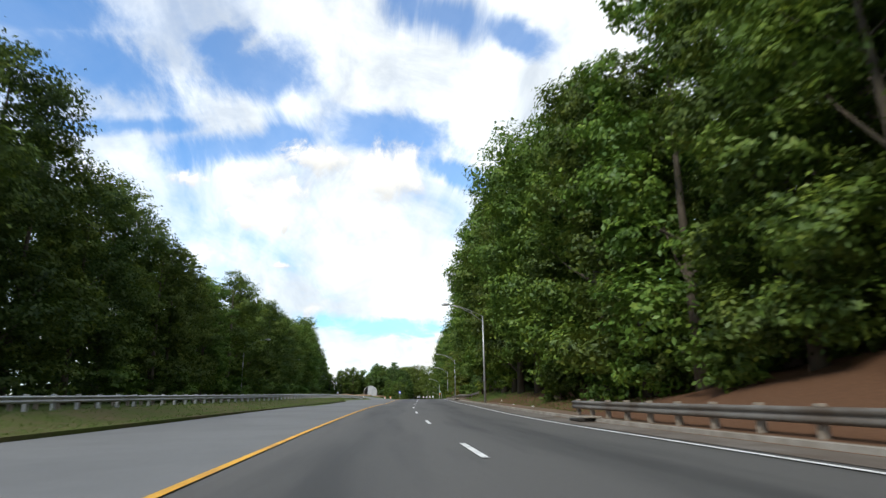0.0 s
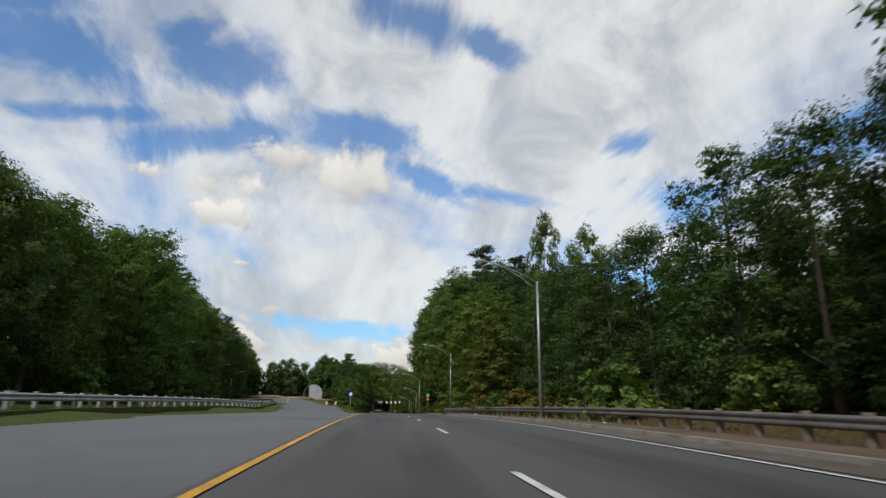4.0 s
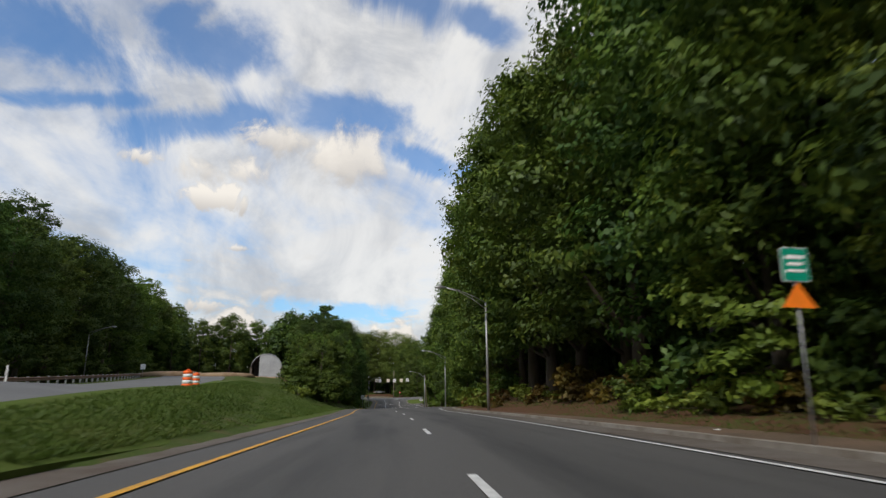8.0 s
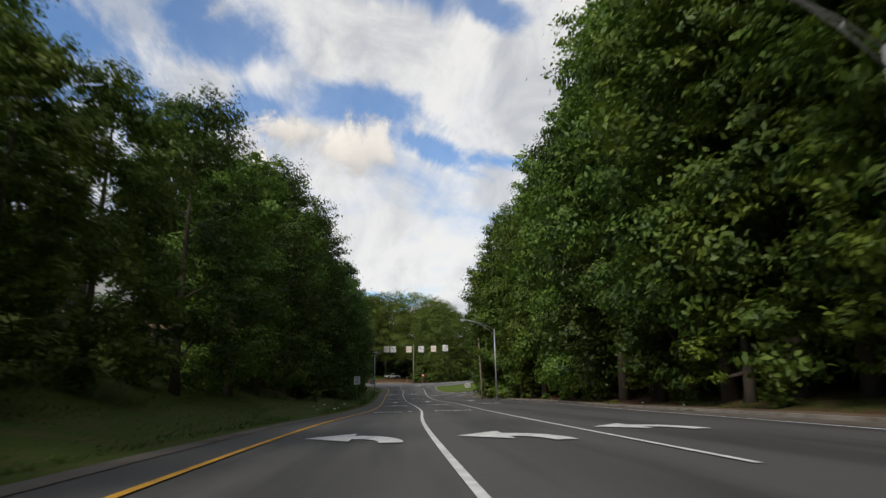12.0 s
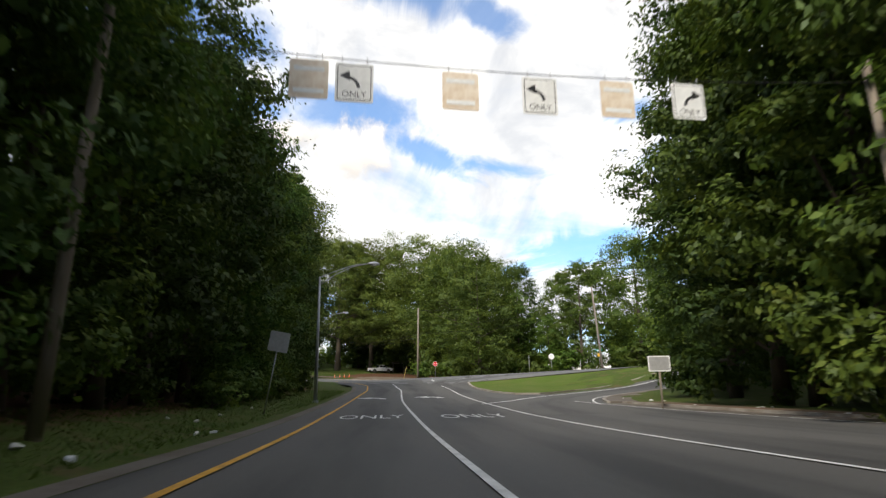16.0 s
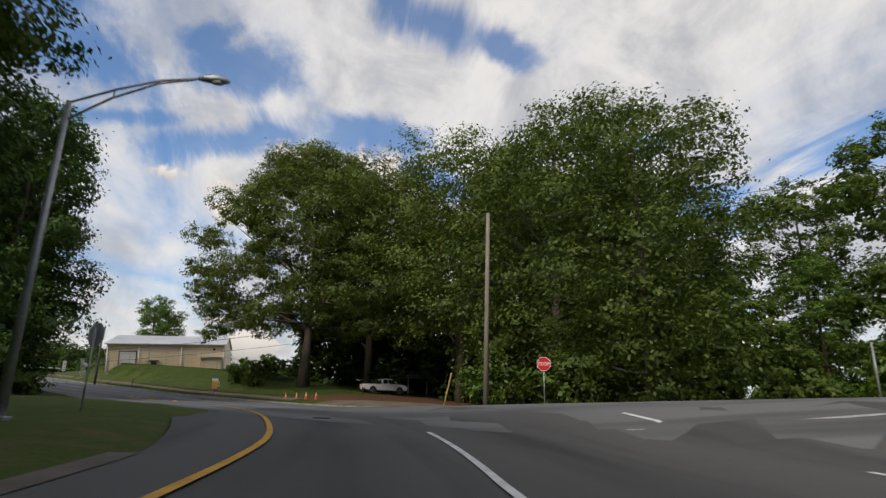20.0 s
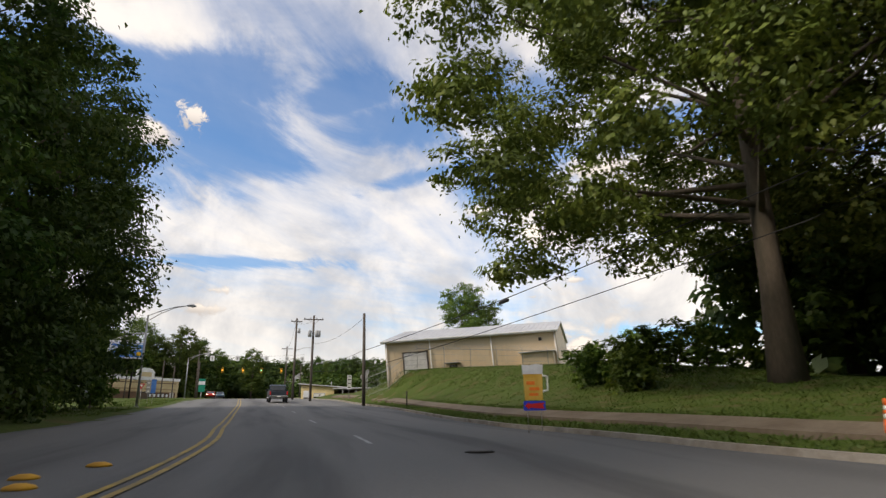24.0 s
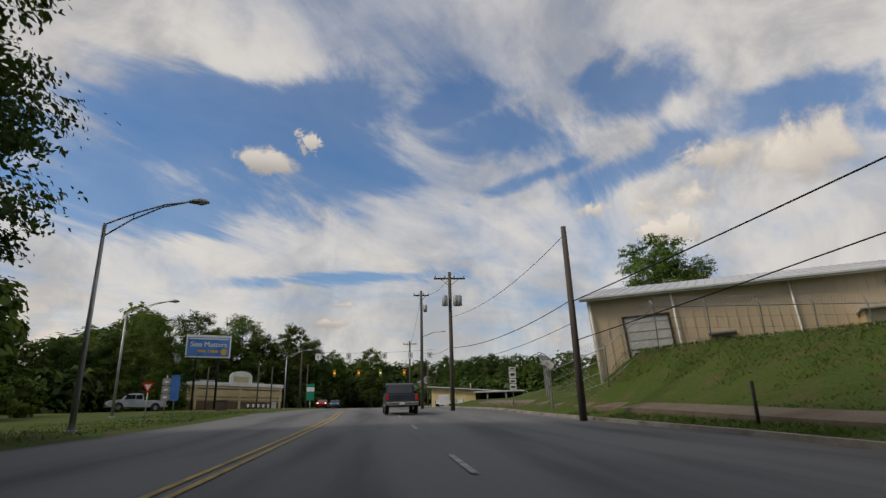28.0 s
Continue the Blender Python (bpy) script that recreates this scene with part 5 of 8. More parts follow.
# between ramp and highway, further on
for s, d, k, sc in ((294.5, -8.9, "locust", 1.14), (304, -11, "broad", .55), (286, -11, "bush", 1.2), (281, -10.5, "weeds", 1.2), (290, -12.5, "bush", 1.2), (298, -11, "edge", .5), (303, -8.6, "edge", .46), (308, -9, "edge", .54), (314, -8.6, "dark", .58), (320, -8.4, "edge", .66), (327, -9, "dark", .74),
                    (306, -12.5, "edge", .5), (316, -16, "edge", .6), (326, -15, "dark", .8), (335, -14, "dark", .9),
                    (378, -37, "pine", .68), (386, -29, "pine", .66), (392, -24, "broad", .7), (372, -46, "pine", .66), (384, -42, "broad", .72), (366, -50, "pine", .64), (381, -33, "edge", .7), (374, -40, "edge", .66), (395, -34, "dark", .76), (402, -28, "pine", .7), (360, -45, "edge", .55), (370, -25, "edge", .6), (362, -20, "edge", .55)):
    plant(k, *along(RAMP, s, d), sc)
for s in np.arange(333, 462, 5.0):
    b = np.interp(s, [333, 345, 380, 410, 425, 440, 462], [-10, -12, -10.5, -10, -11.2, -12.3, -13.2])
    plant(pick("dark", "dark", "edge"), *along(RAMP, s, b + trng.uniform(-1, .6)), np.interp(s, [333, 345, 360, 400, 445, 462], [.8, .9, 1.0, 1.06, 1.0, .85]))
    if int(s) % 2 and s > 350:
        plant("pine", *along(RAMP, s + 2, b - 5 + trng.uniform(-1, 1)), np.interp(s, [333, 440, 462], [1.05, .95, .8]))
    for k in range(2 if s > 356 else 0):
        BACK.append((*along(RAMP, s + 2, b - 11 - 6 * k + trng.uniform(-1, 1)), float(np.interp(s, [356, 376], [12, 22]))))
for s, d in ((340, -8.5), (352, -9), (366, -8.8), (384, -8.6), (405, -8.4), (420, -8.6), (436, -8.8)):
    plant("bush", *along(RAMP, s, d), .8)
plant("dark", *along(RAMP, 426, -10.2), 1.02)
plant("pine", *along(RAMP, 436, -10.6), .92)
# left of the street after the turn
for k in range(10):
    s = S_END - 27 + 4.8 * k
    plant("dark", *along(STREET, s, (-15.1 if k == 9 else -13.8 if k > 6 else -14.6) + trng.uniform(-.6, .5)), 1.06)
    BACK.append((*along(STREET, s - 2, -21 + trng.uniform(-1, 1)), 21))
    BACK.append((*along(STREET, s - 2, -19), 6))
    if k % 2:
        plant("bush", *along(STREET, s, -12 + trng.uniform(-.6, .6)), .8)
for s in np.arange(S_END + 20, S_END + 46, 5.2):
    plant("bush", *along(STREET, s, -23 + trng.uniform(-1, 1)), .9)
    plant("dark", *along(STREET, s, -28 + trng.uniform(-1, 1)), .42)
# right corner of the slip lane
for x, y, k, sc in ((38.8, 392, "edge", 1.3), (41.5, 401, "dark", 1.25), (44.5, 396, "dark", 1.35), (44.5, 409, "dark", 1.25), (48.5, 415, "edge", 1.25), (54, 418.5, "dark", 1.1), (58, 424, "edge", 1.05), (66, 427, "broad", .95), (75, 430, "broad", .9), (84, 433, "edge", .8), (56, 414, "pine", 1.1), (66, 420, "dark", 1.1), (94, 434, "edge", .7), (44, 413, "bush", .9), (49, 417, "bush", 1.0),
                    (47, 388, "dark", 1.3), (52, 405, "pine", 1.1)):
    plant(k, x, y, sc)
# far side of the street
plant("oak", 16.9, 517.7, 1.0, 1.0, 40).scale = (.93, .93, .97)
for x, y, k, sc in ((42.8, 477.5, "spread", .79), (41.0, 490.5, "spread", 1.04), (35.5, 509, "canopy", 1.1), (25, 523, "canopy", 1.1), (42, 506, "canopy", 1.08), (37, 521, "dark", 1.4), (47, 493, "spread", 1.0), (53, 488, "edge", .95), (56, 497, "dark", 1.15),
                    (60.5, 473.5, "edge", .98), (56, 478, "edge", .62), (62, 486, "edge", 1.0), (71, 472, "spread", .85), (80, 473, "dark", 1.15), (89, 468, "spread", .9), (99, 468, "dark", 1.2), (109, 466, "spread", .9), (121, 462, "dark", 1.1), (67, 466, "bush", 1.3), (76, 463, "bush", 1.3), (57, 472, "bush", 1.5), (52, 477, "bush", 1.6), (48, 481, "bush", 1.7), (39, 484, "bush", 1.6), (34, 488, "bush", 1.2),
                    (84, 460, "bush", 1.3), (94, 458, "bush", 1.4), (104, 456, "bush", 1.4), (134, 458, "spread", .8), (146, 455, "edge", 1), (22, 531, "dark", 1.2), (19, 528, "bush", 1.6), (28, 523, "bush", 1.6), (14, 533, "bush", 1.2),
                    (10.5, 519, "bush", .8), (8, 523, "bush", .8), (6, 528, "bush", .5), (12, 524, "bush", .9), (9, 529, "bush", .7), (5, 541, "bush", .8), (9, 538, "bush", 1.2), (14, 541, "edge", .24)):
    plant(k, x, y, sc)
for k in range(14):
    BACK.append((18 + 3.4 * k, 534 - 1.3 * k + trng.uniform(-1, 1), 11))
    BACK.append((22 + 3.4 * k, 539 - 1.2 * k + trng.uniform(-1, 1), 16))
for x, y, h in ((48, 510, 27), (56, 508, 25), (64, 496, 24), (72, 488, 24), (40, 516, 27), (32, 527, 25), (82, 484, 24), (94, 480, 24), (44, 500, 22), (108, 478, 24), (122, 474, 24)):
    BACK.append((x, y, h))
# pines beyond the warehouse, woods behind the street
for x, y, k, sc in ((-22.9, 580, "broad", .86), (-27, 592, "broad", .5), (-20.6, 582, "broad", .76), (-23, 590, "edge", .5)):
    plant(k, x, y, sc)
# tall woods beyond the shop, stepping down towards the far end of the street
for x, y, h in ((-101, 558, 15), (-108, 566, 15.5), (-107.7, 574.4, 17), (-105.3, 578.3, 17.5), (-104.5, 583, 17), (-104.3, 588, 16), (-101, 592.2, 16.5), (-103, 598, 15), (-105.4, 602.5, 14.5), (-106, 609.3, 12.5), (-93.1, 608.5, 12.8)):
    plant(pick("broad", "edge", "dark"), x, y, h / 20 * 1.04, trng.uniform(.94, 1.04))
    BACK.append((x - 5, y + 2, .9 * h))
    BACK.append((x - 1, y + 3, .45 * h))
for k in range(24):
    BACK.append((-118 + .9 * k + trng.uniform(-2, 2), 606 + 1.2 * k + trng.uniform(-2, 2), 10.5))
# low far woods across the street
for x, y, h in ((-101.7, 627, 10), (-90, 623.4, 9.4), (-85, 621, 9.2), (-80, 618.4, 9.2), (-76, 618, 9), (-73, 617, 9.5), (-70, 616, 8.6), (-66.5, 615.2, 9), (-62, 613, 8.8), (-58.2, 610.7, 8.6), (-55, 610, 8), (-52.3, 609.2, 8), (-46.6, 608.6, 7.8), (-41, 607, 8)):
    plant(pick("broad", "edge", "dark"), x, y, h / 20, trng.uniform(.95, 1.08))
    BACK.append((x + 3, y + 5, .9 * h))
    BACK.append((x, y - 3, .45 * h))
# big round dark tree by the side entrance, dark woods beside it
plant("spread", -74.9, 548.6, .48, 1.0)
plant("dark", -77.5, 546, .47)
plant("dark", -75.0, 552.2, .38)
for x, y, h in ((-76.6, 531.9, 7.5), (-77.6, 535, 8), (-78.7, 538.1, 8.5), (-79.7, 541.2, 9), (-80.4, 544.8, 9.5), (-86.4, 551, 10.5)):
    plant(pick("dark", "edge"), x, y, h / 20)
    BACK.append((x - 4, y + 2, h))
    BACK.append((x + 2, y, 4))
for x, y in ((-72.5, 551.5), (-71.5, 549.2), (-76, 545)):
    plant("bush", x, y, .8)


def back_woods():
    """The deeper rows of the woods as one mass of leaves, coloured darker for their shade."""
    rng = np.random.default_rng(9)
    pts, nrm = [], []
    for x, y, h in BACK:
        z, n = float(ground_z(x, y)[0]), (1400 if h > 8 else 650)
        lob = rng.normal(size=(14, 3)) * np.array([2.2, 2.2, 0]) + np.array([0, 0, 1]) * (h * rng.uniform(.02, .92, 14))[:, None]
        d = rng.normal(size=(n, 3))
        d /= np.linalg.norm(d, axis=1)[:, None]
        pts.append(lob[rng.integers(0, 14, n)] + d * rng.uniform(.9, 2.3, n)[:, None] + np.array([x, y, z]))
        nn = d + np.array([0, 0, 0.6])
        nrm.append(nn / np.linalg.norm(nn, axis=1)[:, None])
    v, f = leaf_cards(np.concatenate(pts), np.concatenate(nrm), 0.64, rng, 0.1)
    return tagged(new("back_woods", cards_mesh("back_woods", v, f, M["shaded leaves"])), "deep green woods behind the front trees, coloured darker for shade", "woods", kind="stuff")


# a high crown over the last bend, woods behind the shed, brush on the clay bank
plant("canopy", *along(RAMP, 430, -11.4), .74)
for x, y, h in ((-34, 355, 16), (-28, 358, 16.5), (-21, 361, 16.5), (-15, 366, 17), (-9, 366, 16.5), (-3, 364, 16), (3, 360, 15), (-25, 369, 17.5), (-6, 375, 18), (-38, 364, 17)):
    plant(pick("broad", "edge"), x, y, h / 20)
    BACK.append((x, y + 5, .8 * h))
for s in np.arange(247, 292, 2.6):
    plant(pick("autumn", "weeds", "autumn"), *along(RAMP, s, float(right_edge(s)) + 4.3 + trng.uniform(-.6, .8)), trng.uniform(.45, .75))

# any tree shape not yet set stands deep in the woods beyond the street
for i, p in enumerate(q for row in PROTO.values() for q in row if q.name not in USED):
    p.matrix_basis = pose(88 + 7 * i, 488, float(ground_z(88 + 7 * i, 488)[0]) - 0.15)

back_woods()


def far_woods():
    """Distant tree line: leaf masses in a broad ring, too far to tell apart."""
    rng = np.random.default_rng(5)
    pts, nrm = [], []
    spots = []
    for k in range(150):
        x, y = STREET.at(S_END + 190 + rng.uniform(0, 120), rng.uniform(-190, 190))
        spots.append((float(x), float(y)))
    for k in range(70):
        spots.append((rng.uniform(-170, -70), rng.uniform(360, 560)))
    for k in range(60):
        spots.append((rng.uniform(100, 220), rng.uniform(455, 620)))
    for k in range(60):
        spots.append((rng.uniform(-90, -45), rng.uniform(300, 400)))
    for x, y in spots:
        z, h = float(ground_z(x, y)[0]), rng.uniform(12, 18)
        n = 1500
        d = rng.normal(size=(n, 3))
        d /= np.linalg.norm(d, axis=1)[:, None]
        lob = rng.normal(size=(12, 3)) * np.array([2.8, 2.8, 0]) + np.array([0, 0, 1]) * (h * rng.uniform(0, .85, 12))[:, None]
        c = lob[rng.integers(0, 12, n)] + d * rng.uniform(1.0, 2.4, n)[:, None] + np.array([x, y, z])
        pts.append(c)
        nn = d + np.array([0, 0, 0.6])
        nrm.append(nn / np.linalg.norm(nn, axis=1)[:, None])
    v, f = leaf_cards(np.concatenate(pts), np.concatenate(nrm), 0.85, rng, 0.1)
    return tagged(new("far_woods", cards_mesh("far_woods", v, f, M["leaves"])), "distant dark green woods", "woods", kind="stuff")


far_woods()

# ------------------------------------------------------------ street furniture
def gz(x, y):
    return float(ground_z(x, y)[0])


def lamp_proto(label):
    """Galvanised column with a truss arm and a cobra head, arm towards -x."""
    t = thing("street_lamp", label, "street lamp", "street lamps")
    part("column", tubed([(0, 0, 0.1), (0, 0, 4.5), (0, 0, 8.75)], [0.125, 0.10, 0.075], 12), M["galvanised steel"], t, smooth_faces=False)
    part("base_plate", boxed(-.2, .2, -.2, .2, -0.1, 0.1, 0.02), M["galvanised steel"], t)
    part("upper_tube", tubed([(0, 0, 8.7), (-1.2, 0, 9.25), (-2.4, 0, 9.68), (-3.5, 0, 9.85)], 0.035, 8), M["galvanised steel"], t)
    part("lower_tube", tubed([(0, 0, 8.15), (-1.1, 0, 8.95), (-2.3, 0, 9.56), (-3.3, 0, 9.80)], 0.035, 8), M["galvanised steel"], t)
    part("brace", tubed([(-1.15, 0, 8.98), (-1.15, 0, 9.24)], 0.025, 6), M["galvanised steel"], t)
    bm = bmesh.new()
    tube(bm, [(-3.4, 0, 9.84), (-3.6, 0, 9.86), (-3.9, 0, 9.87), (-4.15, 0, 9.85), (-4.3, 0, 9.82)], [0.06, 0.11, 0.15, 0.12, 0.04], 10)
    head = part("lamp_head", bm, M["galvanised steel"], t)
    b2 = bmesh.new()
    bmesh.ops.create_uvsphere(b2, u_segments=12, v_segments=6, radius=0.13)
    bmesh.ops.transform(b2, matrix=Matrix.Translation((-3.95, 0, 9.76)) @ Matrix.Diagonal((1.4, 0.9, 0.55, 1)), verts=b2.verts)
    part("lens", b2, M["lamp lens"], head, "clear lamp lens")
    return t


LAMP = lamp_proto("tall galvanised lamp post with a curved truss arm")
LAMP_SPOTS = [(9.6, 58.9, 4, 1.0), (15.1, 134.2, 5, 1.0), (18.8, 187.9, 5, 1.03), (20.85, 243.4, 5, 1.0), (26.7, 299.4, 6, .98), (30.55, 357.0, 5, .97), (17.9, 416.4, 184, 1.0), (15.4, 457.2, 180, 1.0),
              (-25.8, 520.8, 222, .80), (-41.2, 529.4, 222, .70), (-66.8, 563.1, 222, .76), (-24.2, 101.5, 180, 1.0), (-26.5, 152.0, 180, 1.0), (-31.3, 258.9, 180, 1.0), (-35.5, 309.3, 185, 1.0), (-27.5, 205.0, 182, 1.0)]
for i, (x, y, turn, k) in enumerate(LAMP_SPOTS):
    z = gz(x, y)
    if i == 0:
        lp = LAMP
        lp.matrix_basis = pose(x, y, z, 0, 0, turn)
    else:
        lp = copy_thing(LAMP, pose(x, y, z, 0, 0, turn))
    lp.scale = (k, k, k)


def guard_rail(curve, s0, s1, d, name_label, rail_mat, post_mat, spacing=1.905, wood=False, flare0=0.0):
    """W-beam rail on posts along a curve."""
    t = thing("guard_rail", name_label, "guard rail", "guard rails")
    prof = [(0, .155), (.03, .135), (.075, .095), (.03, .04), (0, 0), (.03, -.04), (.075, -.095), (.03, -.135), (0, -.155)]
    n = max(3, int((s1 - s0) / 1.9))
    ss = np.linspace(s0, s1, n)
    dd = d + (flare0 * smooth(s0 + 8, s0, ss) if flare0 else 0)
    verts, faces = [], []
    for s, q in zip(ss, np.broadcast_to(dd, ss.shape)):
        for off, h in prof:
            x, y = curve.at(s, q - math.copysign(off, d))
            verts.append((float(x), float(y), h))
    xs, ys = curve.at(ss, dd)
    zs = ground_z(xs, ys) + 0.56
    verts = [(x, y, h + zs[i // 9]) for i, (x, y, h) in enumerate(verts)]
    for i in range(n - 1):
        faces += [(i * 9 + k, i * 9 + k + 1, (i + 1) * 9 + k + 1, (i + 1) * 9 + k) for k in range(8)]
    me = mesh_from("rail", verts, faces, rail_mat, True)
    ob = part("rail", me, None, t)
    sol = ob.modifiers.new("thickness", "SOLIDIFY")
    sol.thickness = 0.012
    pm = None
    for s in np.arange(s0 + 0.5, s1, spacing):
        q = float(np.interp(s, ss, np.broadcast_to(dd, ss.shape)))
        x, y = curve.at(s, q + math.copysign(0.12, d))
        if pm is None:
            pm = bpy.data.meshes.new("post")
            b = boxed(-.08, .08, -.09, .09, -.5, .78, .01)
            b.to_mesh(pm)
            b.free()
            pm.materials.append(post_mat)
        p = new("post", pm)
        p.parent = t
        p.matrix_basis = pose(float(x), float(y), gz(float(x), float(y)), 0, 0, curve.heading(s))
    return t


guard_rail(RAMP, -22, 26.5, 8.0, "weathered steel guard rail on timber posts by the clay bank", M["rail steel"], M["weathered wood"])
guard_rail(RAMP, 98, 192, 9.6, "long steel guard rail on timber posts by the weeds", M["rail steel"], M["weathered wood"], flare0=1.6)
guard_rail(RAMP, -40, 172, -14.6, "galvanised steel guard rail along the median grass", M["galvanised steel"], M["galvanised steel"], 1.905)
guard_rail(RAMP, -40, 190, -17.6, "rusty steel guard rail along the median", M["rusty rail"], M["weathered wood"], 1.905)
guard_rail(LEFT_HIGHWAY, 190, 304, -7.8, "long dark guard rail beside the highway", M["rusty rail"], M["galvanised steel"], 2.4)


def sign_post(t, h, r=0.03, mat="galvanised steel", x=0.0):
    return part("post", tubed([(x, 0, -0.3), (x, 0, h)], r, 8), M[mat], t)


def face(t, name, outline, mat, y=-0.05, thick=0.012, label=""):
    ob = part(name, plate(outline, thick), M[mat], t, label)
    ob.location = (0, y, 0)
    return ob


def bars(parent, rows, mat, y=-0.062):
    """Plain bars where writing cannot be read: (x, z, width, height)."""
    for x, z, w, h in rows:
        ob = part("bar", plate([(x - w / 2, z - h / 2), (x + w / 2, z - h / 2), (x + w / 2, z + h / 2), (x - w / 2, z + h / 2)], 0.004), M[mat], parent)
        ob.location = (0, y - (parent.location.y if parent.location.y else 0), 0)


def sign_at(name, label, x, y, turn, lean=0.0, z=None):
    return thing(name, label, "sign", "", "", pose(x, y, gz(x, y) if z is None else z, 0, lean, turn))


# green name sign with an orange diamond below
t = sign_at("road_sign", "green sign over an orange triangle on a leaning steel post", 17.75, 206.4, -4, 2)
sign_post(t, 3.5, .02)
f1 = face(t, "green_panel", rounded(0.50, 0.62, 0.04, 4, 3.0), "sign green", -0.05, label="green reflective panel")
face(t, "border", rounded(0.53, 0.65, 0.04, 4, 2.985), "sign white", -0.042, 0.006)
bars(f1, [(0, 3.45, .36, .07), (0, 3.32, .30, .06), (0, 3.19, .36, .05)], "sign white")
face(t, "orange_triangle", [(-.33, 2.50), (.33, 2.50), (.0, 2.97)], "sign orange", -0.05, label="orange reflective triangle")
# blue and white diamond sign at the gore
t = sign_at("road_sign", "blue square sign with a white diamond on a post", 3.86, 195.3, -8)
sign_post(t, 2.6)
f1 = face(t, "panel", rounded(0.66, 0.72, 0.03, 3, 2.42), "sign blue", label="blue reflective panel")
face(t, "diamond", [(0, 2.47), (.31, 2.78), (0, 3.09), (-.31, 2.78)], "sign white", -0.058, 0.006)
# small posts on the gore
t = sign_at("reflector_post", "white reflector post beside the highway", -9.4, 234.3, 0)
part("post", boxed(-.05, .05, -.03, .03, -.2, 1.2, .01), M["sign white"], t)


def barrel_at(x, y, z=None):
    t = thing("traffic_barrel", "orange and white striped traffic barrel", "traffic barrel", "traffic barrels", "", pose(x, y, gz(x, y) if z is None else z))
    for i, (z0, z1, m) in enumerate(((0.06, .26, "cone orange"), (.26, .44, "sign white"), (.44, .60, "cone orange"), (.60, .78, "sign white"), (.78, .96, "cone orange"))):
        part("band", tubed([(0, 0, z0), (0, 0, z1)], [.29 - .05 * z0, .29 - .05 * z1], 14), M[m], t)
    part("base", tubed([(0, 0, -0.02), (0, 0, .07)], [.40, .38], 14), M["rubber"], t)
    part("handle", tubed([(-.1, 0, .96), (-.06, 0, 1.03), (.06, 0, 1.03), (.1, 0, .96)], .02, 6), M["cone orange"], t)


for x, y in ((1.0, 231.8), (-1.2, 243.0)):
    _, dh, zh = LEFT_HIGHWAY.sd(x, y)
    barrel_at(x, y, max(gz(x, y), float(zh[0]) + .02 if abs(dh[0]) < 5.6 else -9))

# salt shed: arched canvas roof on a block wall
t = thing("canvas_shed", "grey canvas shed with an arched half-open front", "shed", "", "", pose(-10.0, 349.5, gz(-10.0, 349.5), 0, 0, 5) @ Matrix.Diagonal((1.15, 1.2, 1.3, 1)))
bm = bmesh.new()
arc = [(3.2 * math.cos(a), 2.2 + 2.6 * math.sin(a)) for a in np.linspace(0, math.pi, 13)]
rows = [[bm.verts.new((x, y, z)) for x, z in arc] for y in (0, 3.2, 6.4)]
for r0, r1 in zip(rows, rows[1:]):
    for k in range(12):
        bm.faces.new((r0[k], r0[k + 1], r1[k + 1], r1[k]))
cover = part("cover", bm, M["canvas grey"], t, smooth_faces=True)
cover.modifiers.new("thickness", "SOLIDIFY").thickness = 0.05
part("back_wall", plate([(-3.2, 0)] + [(x, z) for x, z in reversed(arc)] + [(3.2, 0)], 0.1), M["canvas grey"], t).location = (0, 6.35, 0)
for sx in (-3.2, 3.2):
    part("side_wall", boxed(sx - .2, sx + .2, 0, 6.4, -.5, 2.3, .02), M["gutter concrete"], t)
part("front_canvas", plate([(-1.5, 0), (3.15, 0)] + [(x, z) for x, z in arc if x > -1.5] + [(-1.5, 4.5)], 0.04), M["canvas grey"], t, "grey canvas hung across most of the front").location = (0, .05, 0)
part("hoop", tubed([(x, -.02, z) for x, z in arc], .07, 6), M["galvanised steel"], t)
for x, y, rx, rz in ((-12.5, 343, 5.5, .8), (-6.0, 344, 4.5, .7), (-24.5, 322, 6.5, 1.1), (-14.0, 318, 6.0, .9)):
    tt = thing("soil_mound", "low mound of pale sandy soil", "mound", "", "", pose(x, y, gz(x, y) - .2, 0, 0, 8))
    bm = bmesh.new()
    bmesh.ops.create_icosphere(bm, subdivisions=3, radius=1)
    for v in bm.verts:
        v.co = Vector((v.co.x * rx, v.co.y * 2.2, max(0, v.co.z) ** .45 * rz + .15 * noise.noise(v.co * 3)))
    part("mound", bm, M["bare soil"], tt, smooth_faces=True)
t = thing("road_sign", "small white square sign on a thin post", "road sign", "", "", pose(-25.4, 307.5, gz(-25.4, 307.5)))
part("post", tubed([(0, 0, -.3), (0, 0, 2.3)], .035, 8), M["galvanised steel"], t)
part("plate", boxed(-.42, .42, -.06, -.035, 1.45, 2.35, .01), M["sign white"], t)


